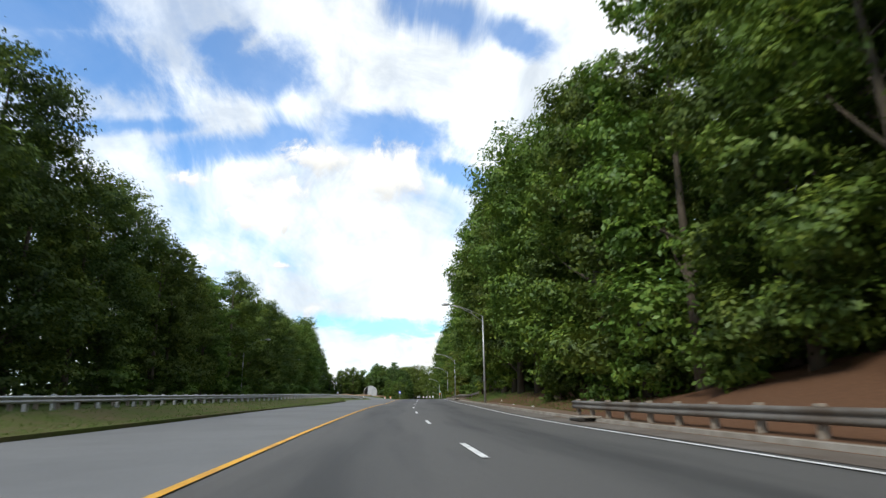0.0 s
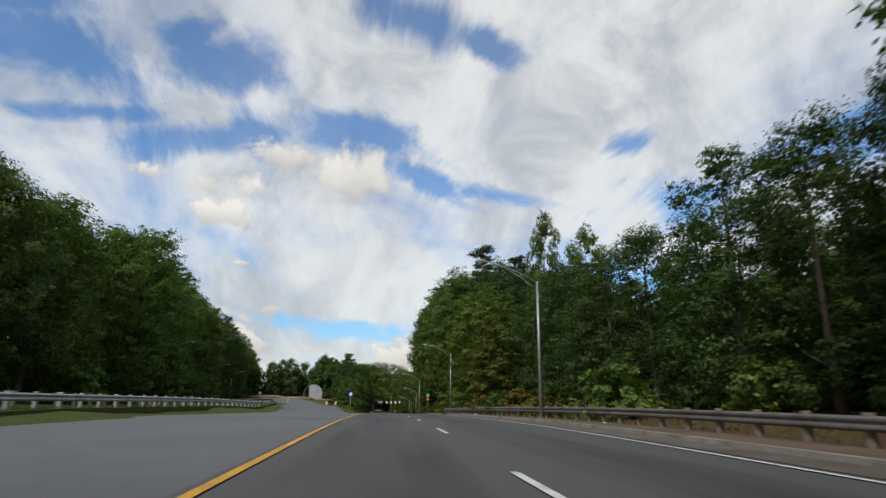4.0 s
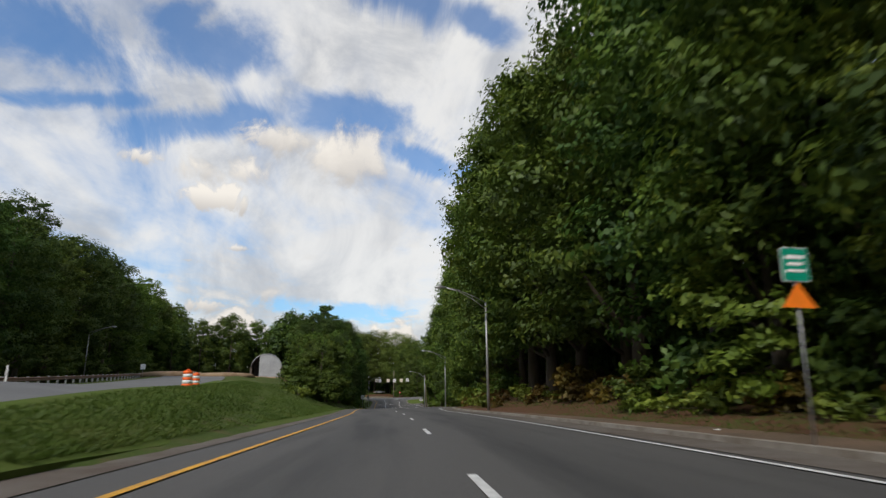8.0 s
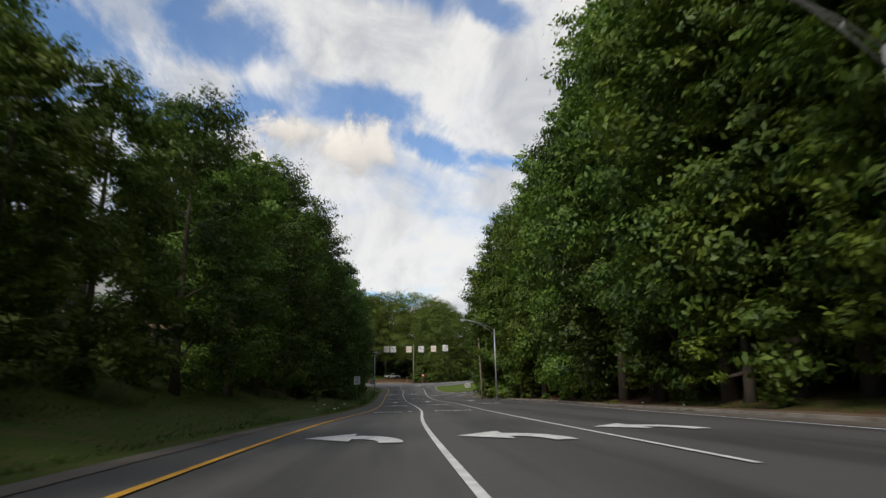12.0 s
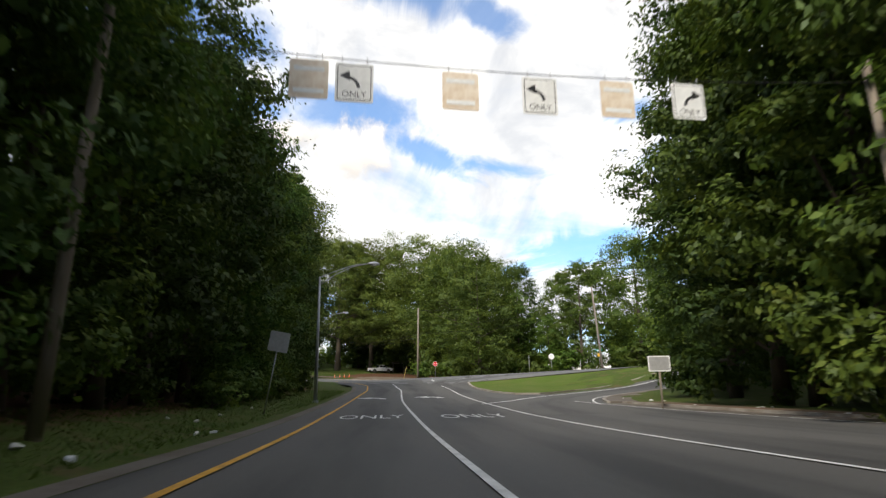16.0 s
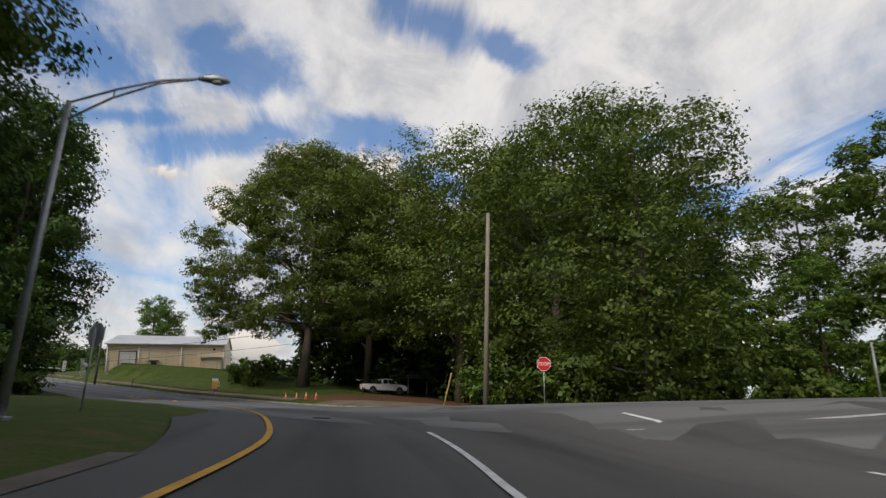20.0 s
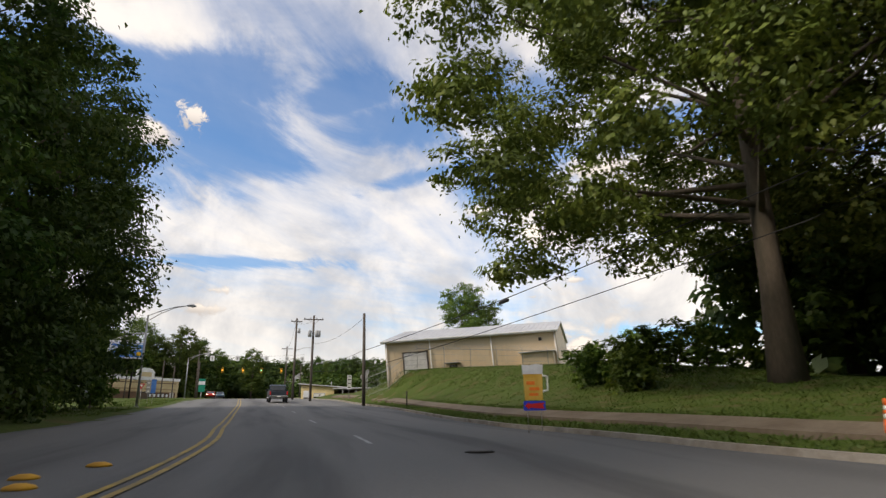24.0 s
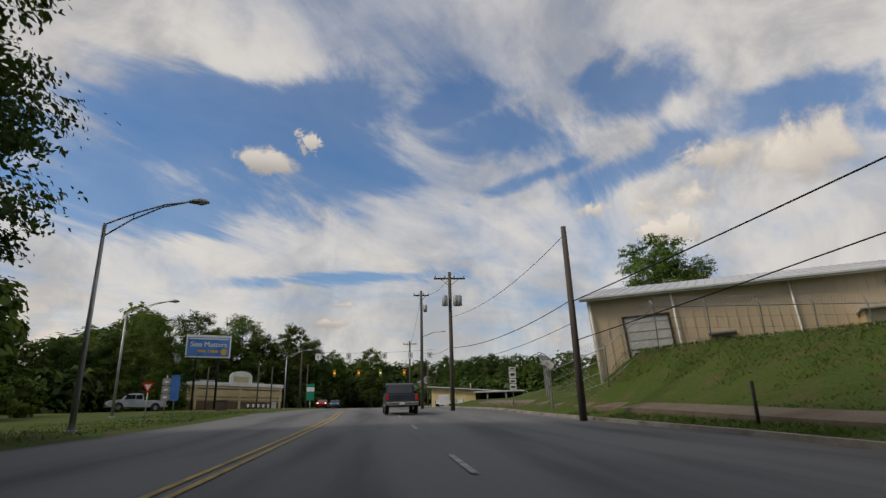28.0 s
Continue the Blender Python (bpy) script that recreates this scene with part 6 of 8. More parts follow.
# ------------------------------------------------------------ overhead lane signs on a span wire
def utility_pole(x, y, top, label, lean=(0, 0), r=0.16, mat="weathered wood", z=None, arm=0, heading=0.0):
    z0 = gz(x, y) if z is None else z
    t = thing("utility_pole", label, "utility pole", "utility poles", "", pose(x, y, z0, 0, 0, heading))
    h = top - z0
    part("pole", tubed([(0, 0, -.4), (lean[0] * .5, lean[1] * .5, h * .5), (lean[0], lean[1], h)], [r, r * .85, r * .7], 10), M[mat], t)
    if arm:
        part("crossarm", boxed(-arm / 2, arm / 2, -.06, .06, h - .55, h - .43, .01), M[mat], t)
        for k in (-.46, -.15, .15, .46):
            part("insulator", tubed([(k * arm, 0, h - .43), (k * arm, 0, h - .30), (k * arm, 0, h - .22)], [.03, .06, .03], 8), M["insulator"], t)
        for sx in (-1, 1):
            part("brace", tubed([(sx * arm * .3, 0, h - .5), (0, 0, h - 1.1)], .02, 5), M["galvanised steel"], t)
    return t


def cable(points, sag, name="overhead_wire", label="thin black overhead wire", r=0.014):
    pts = []
    for (a, b), sg in zip(zip(points, points[1:]), sag if isinstance(sag, (list, tuple)) else [sag] * (len(points) - 1)):
        for u in np.linspace(0, 1, 13)[:-1]:
            p = Vector(a).lerp(Vector(b), float(u))
            p.z -= sg * 4 * u * (1 - u)
            pts.append(p)
    pts.append(Vector(points[-1]))
    ob = new(name, None)
    bpy.data.objects.remove(ob)
    me = bpy.data.meshes.new(name)
    b = tubed(pts, r, 5)
    b.to_mesh(me)
    b.free()
    me.materials.append(M["wire"])
    return tagged(new(name, me), label, "wire", "overhead wires")


utility_pole(35.1, 387.3, 8.85, "leaning weathered timber pole with vines at its foot", (-.35, 0), 0.15)
utility_pole(14.2, 387.2, 8.6, "grey timber pole among the dark trees", (.35, 0), 0.16, "weathered wood")
SPAN_A, SPAN_B = (14.1, 387.2, 8.0), (34.8, 387.3, 8.2)
cable([SPAN_A, SPAN_B], .45, label="span wire carrying the lane signs")


def lane_sign(x, kind, width=0.92):
    u = (x - SPAN_A[0]) / (SPAN_B[0] - SPAN_A[0])
    zt = SPAN_A[2] + (SPAN_B[2] - SPAN_A[2]) * u - .45 * 4 * u * (1 - u) - 0.12
    y = 387.2
    labels = {"L": "white lane sign with a left-turn arrow over ONLY", "R": "white lane sign with a right-turn arrow over ONLY", "P": "faded tan lane sign panel hung from a wire"}
    t = thing("lane_sign", labels[kind], "sign", "overhead lane signs", "", pose(x, y, zt - 1.02, 0, 0, 0))
    p = part("panel", plate(rounded(width, 1.02, .06, 4), .02), M["sign white" if kind != "P" else "lit panel"], t)
    if kind == "P":
        for z in (.2, .78):
            ob = part("bar", plate([(-.36, z - .06), (.36, z - .06), (.36, z + .06), (-.36, z + .06)], .004), M["sign white"], p)
            ob.location = (0, -.014, 0)
    else:
        part("border", plate(rounded(width - .1, .92, .05, 4, .05), .003), M["sign black"], p).location = (0, -.0125, 0)
        part("field", plate(rounded(width - .14, .88, .04, 4, .07), .003), M["sign white"], p).location = (0, -.015, 0)
        sg = -1 if kind == "L" else 1
        bm = bmesh.new()
        prev = None
        for k in range(8):
            a = radians(78 * k / 7)
            ctr = (-sg * -.12, .42)
            pin, pout = [(sg * (.20 - r * math.cos(a)), .38 + r * math.sin(a) * .9) for r in (.26, .34)]
            cur = [bm.verts.new((p0[0], 0, p0[1])) for p0 in (pin, pout)]
            if prev:
                bm.faces.new((prev[0], prev[1], cur[1], cur[0]))
            prev = cur
        bm.faces.new([bm.verts.new((sg * x2, 0, z2)) for x2, z2 in ((.10, .56), (.36, .68), (.12, .82))])
        r = bmesh.ops.extrude_face_region(bm, geom=bm.faces[:])
        bmesh.ops.translate(bm, verts=[v for v in r["geom"] if isinstance(v, bmesh.types.BMVert)], vec=(0, -.004, 0))
        bmesh.ops.recalc_face_normals(bm, faces=bm.faces)
        part("arrow", bm, M["sign black"], p).location = (0, -.0175, 0)
        me = letters("ONLY", .22)
        me.transform(Matrix.Translation((0, -.019, .13)))
        part("lettering", me, M["sign black"], p)
    for sx in (-.3, .3):
        part("hanger", tubed([(sx, 0, .98), (sx, 0, 1.2)], .01, 5), M["galvanised steel"], t)


for x, k in ((19.15, "P"), (20.23, "L"), (22.85, "P"), (24.9, "L"), (27.0, "P"), (29.0, "R")):
    lane_sign(x, k)

# signs by the left verge and at the junction
t = sign_at("road_sign", "white sign with dark unreadable lines on a post", 14.4, 369.1, 14)
sign_post(t, 3.3)
f1 = face(t, "panel", rounded(.82, 1.05, .05, 4, 2.45), "sign white")
bars(f1, [(0, 3.36, .6, .07), (0, 3.21, .5, .07), (0, 3.05, .6, .09), (0, 2.85, .55, .09), (0, 2.65, .6, .09)], "sign grey back")
t = sign_at("road_sign", "back of a square sign on a leaning post", 16.6, 401.6, 20, 9, -1.0)
sign_post(t, 3.3)
face(t, "panel", rounded(.9, .9, .05, 4, 2.45), "sign grey back")
t = sign_at("road_sign", "grey blank sign board on a timber post", 35.2, 401.3, -14)
sign_post(t, 2.5, .05, "weathered wood")
face(t, "panel", rounded(1.05, .75, .03, 3, 1.75), "sign white")
face(t, "border", rounded(.95, .65, .03, 3, 1.80), "sign grey back", -.06, .004)


def stop_sign(x, y, turn, back=False, h=2.1):
    t = sign_at("stop_sign", "back of an octagonal stop sign on a steel post" if back else "red octagonal stop sign on a steel post", x, y, turn)
    sign_post(t, h + .6)
    oct_ = lambda r: disc_outline(r, h + .38, 8, math.pi / 8)  # noqa: E731
    f = face(t, "panel", oct_(.41), "sign white" if not back else "sign grey back")
    if not back:
        part("red_field", plate(oct_(.385), .004), M["sign red"], f).location = (0, -.009, 0)
        me = letters("STOP", .27)
        me.transform(Matrix.Translation((0, -.013, h + .29)))
        part("lettering", me, M["sign white"], f)


stop_sign(34.2, 473.1, -12)
stop_sign(15.4, 461.5, 150, True, 2.1)
t = sign_at("road_sign", "round pale sign back on a post", 51.9, 465.2, -20)
sign_post(t, 2.9)
face(t, "panel", disc_outline(.45, 2.55, 20), "sign white")
t = sign_at("marker_post", "plain tall steel marker post", 48.5, 466.3, 0)
part("post", tubed([(0, 0, -.2), (0, 0, 2.9)], .05, 8), M["sign grey back"], t)
t = sign_at("street_sign", "green street name blades above a yellow panel", 59.3, 463.6, -30)
sign_post(t, 3.0)
fs = face(t, "name_blade", rounded(1.1, .26, .03, 3, 2.95), "sign green")
bars(fs, [(0, 3.08, .7, .1)], "sign white")
face(t, "yellow_panel", rounded(.5, .5, .03, 3, 2.1), "yellow steel")
t = sign_at("guy_guard", "pale yellow guy-wire guard leaning beside the pole", 29.3, 478.7, 0)
part("guard", tubed([(0, 0, -.1), (.55, .1, 2.3)], .05, 8), M["worn yellow paint"], t)

utility_pole(31.6, 476.5, 13.0, "tall weathered timber utility pole with guy wires", (.05, -.4), .17)
utility_pole(58.0, 459.6, 14.6, "leaning timber utility pole by the street", (-.7, .6), .17, "weathered wood")
utility_pole(-14.95, 535.6, 11.97, "dark leaning timber utility pole on the grass bank", (-.15, 0), .17, "dark wood")
up2 = utility_pole(-29.8, 547.7, 14.98, "timber utility pole with a crossarm and transformers", (0, 0), .17, "dark wood", arm=2.4, heading=40)
up3 = utility_pole(-41.0, 558.7, 17.3, "tall dark utility pole with a short crossarm", (0, 0), .17, "dark wood", arm=1.6, heading=40)
utility_pole(-66.0, 588.0, 18.0, "distant utility pole with crossarms", (0, 0), .17, "dark wood", arm=2.2, heading=40)
for dx in (-.42, .42, .66):
    part("transformer", tubed([(dx, -.25, 7.6), (dx, -.25, 7.65), (dx, -.25, 8.35), (dx, -.25, 8.45)], [.1, .22, .22, .12], 12), M["insulator"], up2, "grey drum transformer")
part("lamp_arm", tubed([(0, 0, 7.0), (1.2, -1.2, 7.3), (2.2, -2.2, 7.2)], .04, 6), M["galvanised steel"], up3)
part("transformer", tubed([(.4, 0, 9.6), (.4, 0, 10.3)], .2, 10), M["insulator"], up3, "grey drum transformer")
A, B, C_, D, E_ = (31.6, 476.3, 12.6), (58, 459.8, 14.2), (-14.95, 535.6, 11.7), (-29.8, 547.7, 14.5), (-41, 558.7, 16.9)
cable([B, A], 1.0)
cable([(58, 459.8, 12.2), (31.6, 476.3, 10.0)], .9)
cable([(58, 459.8, 11.0), (31.6, 476.4, 8.6)], .9)
cable([(31.6, 476.4, 8.5), (17.5, 510, 9.6), (-14.95, 535.6, 8.5)], [.9, .3], label="heavy bundled telephone cable", r=.025)
cable([(31.6, 476.4, 7.9), (17.5, 510, 8.0), (-14.95, 535.6, 6.8)], [.5, .2], r=.02)
cable([(31.6, 476.3, 12.5), (17.5, 510, 9.9)], .6)
cable([C_, (-29.8, 547.7, 11.5)], .7)
cable([(-14.95, 535.6, 8.6), (-29.8, 547.7, 9.2)], .5, r=.02)
cable([(-14.95, 535.6, 7.6), (-29.8, 547.7, 8.2)], .4)
cable([D, E_, (-66, 588, 17.5)], [.5, .8])
cable([(-29.8, 547.7, 9.3), (-41, 558.7, 11.0), (-66, 588, 12)], [.4, .8])
cable([(31.6, 476.4, 12.0), (29.2, 478.8, 1.5)], .02, label="steel guy wire of the pole", r=.01)
t = thing("splice_case", "black cable splice case hanging on the wires", "splice case", "", "", pose(3.4, 521.1, 8.68, 0, 2, 142))
part("case", tubed([(-.5, 0, 0), (-.4, 0, 0), (.4, 0, 0), (.5, 0, 0)], [.05, .11, .11, .05], 10), M["wire"], t)


# ------------------------------------------------------------ warehouse on the hill
def warehouse():
    ax, ay = Vector((-17.33, 544.22, 0)), Vector((-1.12, 555.4, 0))
    w = (ay - ax).length
    hd = math.degrees(math.atan2((ay - ax).y, (ay - ax).x))
    z0 = 5.94
    t = thing("warehouse", "long beige metal warehouse with a pale ribbed roof", "building", "", "", pose(ax.x, ax.y, z0, 0, -4.7, hd))
    H, Dp, RH = 4.4, 14.5, 2.0

    def gable_bm(x):
        bm = plate([(.15, -1.5), (Dp - .15, -1.5), (Dp - .15, H), (Dp / 2, H + RH), (.15, H)], .15)
        bmesh.ops.transform(bm, matrix=pose(x, 0, 0, 0, 0, 90), verts=bm.verts)
        return bm

    part("front_wall", boxed(0, w, 0, .15, -1.5, H), M["beige metal"], t)
    part("rear_wall", boxed(0, w, Dp - .15, Dp, -1.5, H), M["beige metal"], t)
    for x in (0.0, w - .15):
        part("gable_wall", gable_bm(x + .075), M["beige metal"], t)
    rib = None
    for x in np.arange(.35, w, .62):
        if rib is None:
            rib = bpy.data.meshes.new("wall_rib")
            b = boxed(-.04, .04, -.035, 0, -1.5, H - .1)
            b.to_mesh(rib)
            b.free()
            rib.materials.append(M["beige metal"])
        if not (1.7 < x < 4.9):
            o = new("wall_rib", rib)
            o.parent = t
            o.location = (x, 0, 0)
    for side in (0, 1):
        bm = bmesh.new()
        y0, y1 = (-.35, Dp / 2) if side == 0 else (Dp / 2, Dp + .35)
        za, zb = (H - .02, H + RH) if side == 0 else (H + RH, H - .02)
        vs = [bm.verts.new(p) for p in ((-.3, y0, za), (w + .3, y0, za), (w + .3, y1, zb), (-.3, y1, zb))]
        f = bm.faces.new(vs)
        r = bmesh.ops.extrude_face_region(bm, geom=[f])
        bmesh.ops.translate(bm, verts=[v for v in r["geom"] if isinstance(v, bmesh.types.BMVert)], vec=(0, 0, .1))
        bmesh.ops.recalc_face_normals(bm, faces=bm.faces)
        roof = part("roof", bm, M["roof metal"], t, "pale ribbed metal roof")
        if side == 0:
            sm = bpy.data.meshes.new("roof_seam")
            b = tubed([(0, -.36, H + .09), (0, Dp / 2, H + RH + .12)], .035, 4)
            b.to_mesh(sm)
            b.free()
            sm.materials.append(M["roof metal"])
            for x in np.arange(-.2, w + .3, .6):
                o = new("roof_seam", sm)
                o.parent = roof
                o.location = (x, 0, 0)
    part("fascia", boxed(-.32, w + .32, -.42, -.34, H - .12, H + .1), M["sign white"], t)
    part("gutter", boxed(-.3, w + .3, -.52, -.42, H - .02, H + .12, .02), M["sign white"], t)
    for x in (.15, 4.95, 11.9, w - .2):
        part("downpipe", tubed([(x, -.12, H - .1), (x, -.12, -1)], .06, 6), M["sign white"], t)
    d = part("roller_door", boxed(2.0, 4.5, -.06, .04, -1.2, 3.1), M["door white"], t, "white sectional roller door")
    for z in np.arange(-.7, 3.1, .5):
        part("panel_line", boxed(2.02, 4.48, -.075, -.055, z - .012, z + .012), M["sign grey back"], d)
    for x in (2.4, 2.97, 3.53, 4.1):
        part("window", boxed(x - .2, x + .2, -.08, -.055, .95, 1.12), M["glass"], d)
    part("door_frame", boxed(1.85, 4.65, -.1, 0, 3.1, 3.22), M["brown wood"], t)
    for x in (1.93, 4.57):
        part("door_jamb", boxed(x - .07, x + .07, -.1, 0, -1.2, 3.1), M["brown wood"], t)
    part("wall_vent", boxed(3.0, 3.4, -.12, 0, 3.7, 3.9, .02), M["beige metal"], t)
    part("entrance_door", boxed(6.9, 7.8, -.05, .03, -1.2, 1.5), M["brown wood"], t, "dark entrance door")
    part("canopy", boxed(6.6, 8.2, -.9, 0, 1.6, 1.72, .02), M["sign grey back"], t)
    part("equipment_box", boxed(5.5, 6.3, -.4, 0, -.6, .7, .03), M["iron"], t, "dark electrical cabinet")
    part("orange_stripe", boxed(8.1, 9.2, -.3, -.05, .1, .35, .02), M["cone orange"], t, "orange hoarding")
    part("loading_shed", boxed(15.4, 19.2, -1.4, 0, -1.0, 2.0, .02), M["beige metal"], t, "low lean-to shed")
    part("lean_to_roof", boxed(15.2, 19.4, -1.7, 0, 2.0, 2.12, .02), M["roof metal"], t)
    part("wall_vent", boxed(17.5, 17.9, -.1, 0, 3.4, 3.75, .02), M["iron"], t)
    for x in (4.95, 1.6):
        part("bollard", tubed([(x, -.5, -1.2), (x, -.5, .1)], .09, 8), M["yellow steel"], t)
    # the plot is not square: the sides run back at a slant
    slant = Matrix.Identity(4)
    slant[0][1] = 0.5
    for me in {o.data for o in t.children_recursive if o.type == "MESH"}:
        me.transform(slant)


warehouse()


def chain_fence():
    """Wire fence with barbed wire and razor coils along the hilltop."""
    t = thing("chain_link_fence", "steel chain-link fence topped with coiled razor wire", "fence")
    line = [(-24.5, 552.0), (-20.0, 543.5), (-16.5, 543.2), (0.5, 554.3), (4.5, 553.0), (9.5, 557.5)]
    pts = []
    for (x0, y0), (x1, y1) in zip(line, line[1:]):
        n = max(1, int(math.hypot(x1 - x0, y1 - y0) / 2.6))
        pts += [(x0 + (x1 - x0) * k / n, y0 + (y1 - y0) * k / n) for k in range(n)]
    pts.append(line[-1])
    top = []
    pm = None
    for x, y in pts:
        z = gz(x, y)
        if pm is None:
            pm = bpy.data.meshes.new("post")
            b = tubed([(0, 0, -1.2), (0, 0, 2.3), (-.12, -.2, 2.65)], .035, 6)
            b.to_mesh(pm)
            b.free()
            pm.materials.append(M["galvanised steel"])
        p = new("post", pm)
        p.parent = t
        p.location = (x, y, z)
        top.append(Vector((x, y, z + 2.3)))
    for h in (0, -.6, -1.2, -1.8, -2.25):
        part("strand", tubed([p + Vector((0, 0, h)) for p in top], .012 if h else .03, 5), M["galvanised steel"], t)
    bm = bmesh.new()
    for a, b in zip(top, top[1:]):
        L = (b - a).length
        for k in range(int(L / .28)):
            for sgn in (-1, 1):
                u0, u1 = k * .28 / L, (k * .28 / L + (2.2 if sgn > 0 else -2.2) / L)
                if 0 <= u1 <= 1:
                    p0, p1 = a.lerp(b, u0), a.lerp(b, u1) - Vector((0, 0, 2.2))
                    tube(bm, [p0, p1], .004, 3, False)
    part("mesh", bm, M["galvanised steel"], t)
    bm = bmesh.new()
    for a, b in zip(top, top[1:]):
        n = int((b - a).length / .18) * 8
        d = (b - a).normalized()
        sd_ = Vector((d.y, -d.x, 0))
        tube(bm, [a.lerp(b, i / n) + Vector((0, 0, .32)) + sd_ * .26 * math.cos(i * .785) + Vector((0, 0, .26 * math.sin(i * .785))) for i in range(n + 1)], .007, 3, False)
    part("razor_coil", bm, M["galvanised steel"], t)


chain_fence()


# ------------------------------------------------------------ vehicles
def wheel(parent, x, y, r=.38, w=.25):
    tyre = part("tyre", tubed([(x, y - w / 2, r), (x, y - w / 2 + .03, r), (x, y + w / 2 - .03, r), (x, y + w / 2, r)], [r * .9, r, r, r * .9], 20), M["rubber"], parent)
    part("rim", tubed([(x, y - w / 2 - .012, r), (x, y + w / 2 + .012, r)], r * .58, 14), M["chrome"], tyre, "bright steel rim")


def body_loft(profile, halfw, mat, parent, name="body", bevel=.05):
    """Side outline in x and z, extruded across y with rounded edges."""
    bm = bmesh.new()
    f = bm.faces.new([bm.verts.new((x, -halfw, z)) for x, z in profile])
    r = bmesh.ops.extrude_face_region(bm, geom=[f])
    bmesh.ops.translate(bm, verts=[v for v in r["geom"] if isinstance(v, bmesh.types.BMVert)], vec=(0, 2 * halfw, 0))
    bmesh.ops.recalc_face_normals(bm, faces=bm.faces)
    bmesh.ops.bevel(bm, geom=bm.edges[:], offset=bevel, segments=2, affect="EDGES", profile=.6)
    return part(name, bm, M[mat], parent)


def pickup(label, m, paint, lit=False):
    """Four-door pickup, nose towards +x."""
    t = thing("pickup_truck", label, "pickup truck", "vehicles", "", m)
    hw = .96
    body = body_loft([(-2.75, .55), (-2.75, 1.15), (-.55, 1.18), (1.25, 1.22), (2.55, 1.12), (2.75, .95), (2.78, .5), (2.35, .45), (1.25, .45), (-1.2, .45), (-2.6, .5)], hw, paint, t)
    cabin = body_loft([(-.62, 1.15), (-.48, 1.78), (-.2, 1.86), (.65, 1.85), (1.0, 1.72), (1.62, 1.2)], hw - .1, paint, t, "cabin", .07)
    part("windscreen", body_bm([(.98, 1.68), (1.55, 1.23), (1.60, 1.23), (1.03, 1.70)], hw - .18), M["glass"], cabin)
    part("rear_window", body_bm([(-.64, 1.25), (-.50, 1.74), (-.53, 1.75), (-.67, 1.25)], hw - .22), M["glass"], cabin)
    for sy in (-1, 1):
        y = sy * (hw - .085)
        for x0, x1 in ((-.42, .18), (.26, 1.12)):
            part("side_window", boxed(x0, x1, y - .02, y + .02, 1.27, 1.7, .02), M["glass"], cabin)
        part("mirror", boxed(1.05, 1.2, sy * (hw + .02), sy * (hw + .22) if sy > 0 else sy * (hw + .02) + .2, 1.2, 1.42, .03) if sy > 0 else boxed(1.05, 1.2, -hw - .22, -hw - .02, 1.2, 1.42, .03), M["rubber"], t)
        part("tail_light", boxed(-2.80, -2.74, sy * (hw - .10) - .07, sy * (hw - .10) + .07, .78, 1.12, .02), M["tail light" if lit else "sign red"], body, "red tail light")
        part("head_light", boxed(2.70, 2.78, sy * (hw - .18) - .14, sy * (hw - .18) + .14, .82, 1.02, .02), M["lamp lens"], body)
        for x in (-1.75, 1.75):
            part("wheel_arch", tubed([(x, sy * (hw - .12), .45), (x, sy * (hw + .015), .45)], .47, 18), M["rubber"], body)
            wheel(t, x, sy * (hw - .1), .40)
    part("rear_bumper", boxed(-2.92, -2.72, -hw, hw, .5, .70, .03), M["chrome"], t, "chrome rear bumper")
    part("front_bumper", boxed(2.72, 2.90, -hw, hw, .45, .68, .03), M["chrome"], t)
    part("tailgate", boxed(-2.78, -2.74, -hw + .16, hw - .16, .74, 1.12, .01), M[paint], body)
    part("plate", boxed(-2.935, -2.915, -.16, .16, .54, .66), M["sign white"], t, "pale number plate with no characters")
    part("bed_liner", boxed(-2.66, -.66, -hw + .12, hw - .12, 1.155, 1.19), M["rubber"], t)
    return t


def body_bm(profile, halfw):
    bm = bmesh.new()
    f = bm.faces.new([bm.verts.new((x, -halfw, z)) for x, z in profile])
    r = bmesh.ops.extrude_face_region(bm, geom=[f])
    bmesh.ops.translate(bm, verts=[v for v in r["geom"] if isinstance(v, bmesh.types.BMVert)], vec=(0, 2 * halfw, 0))
    bmesh.ops.recalc_face_normals(bm, faces=bm.faces)
    return bm


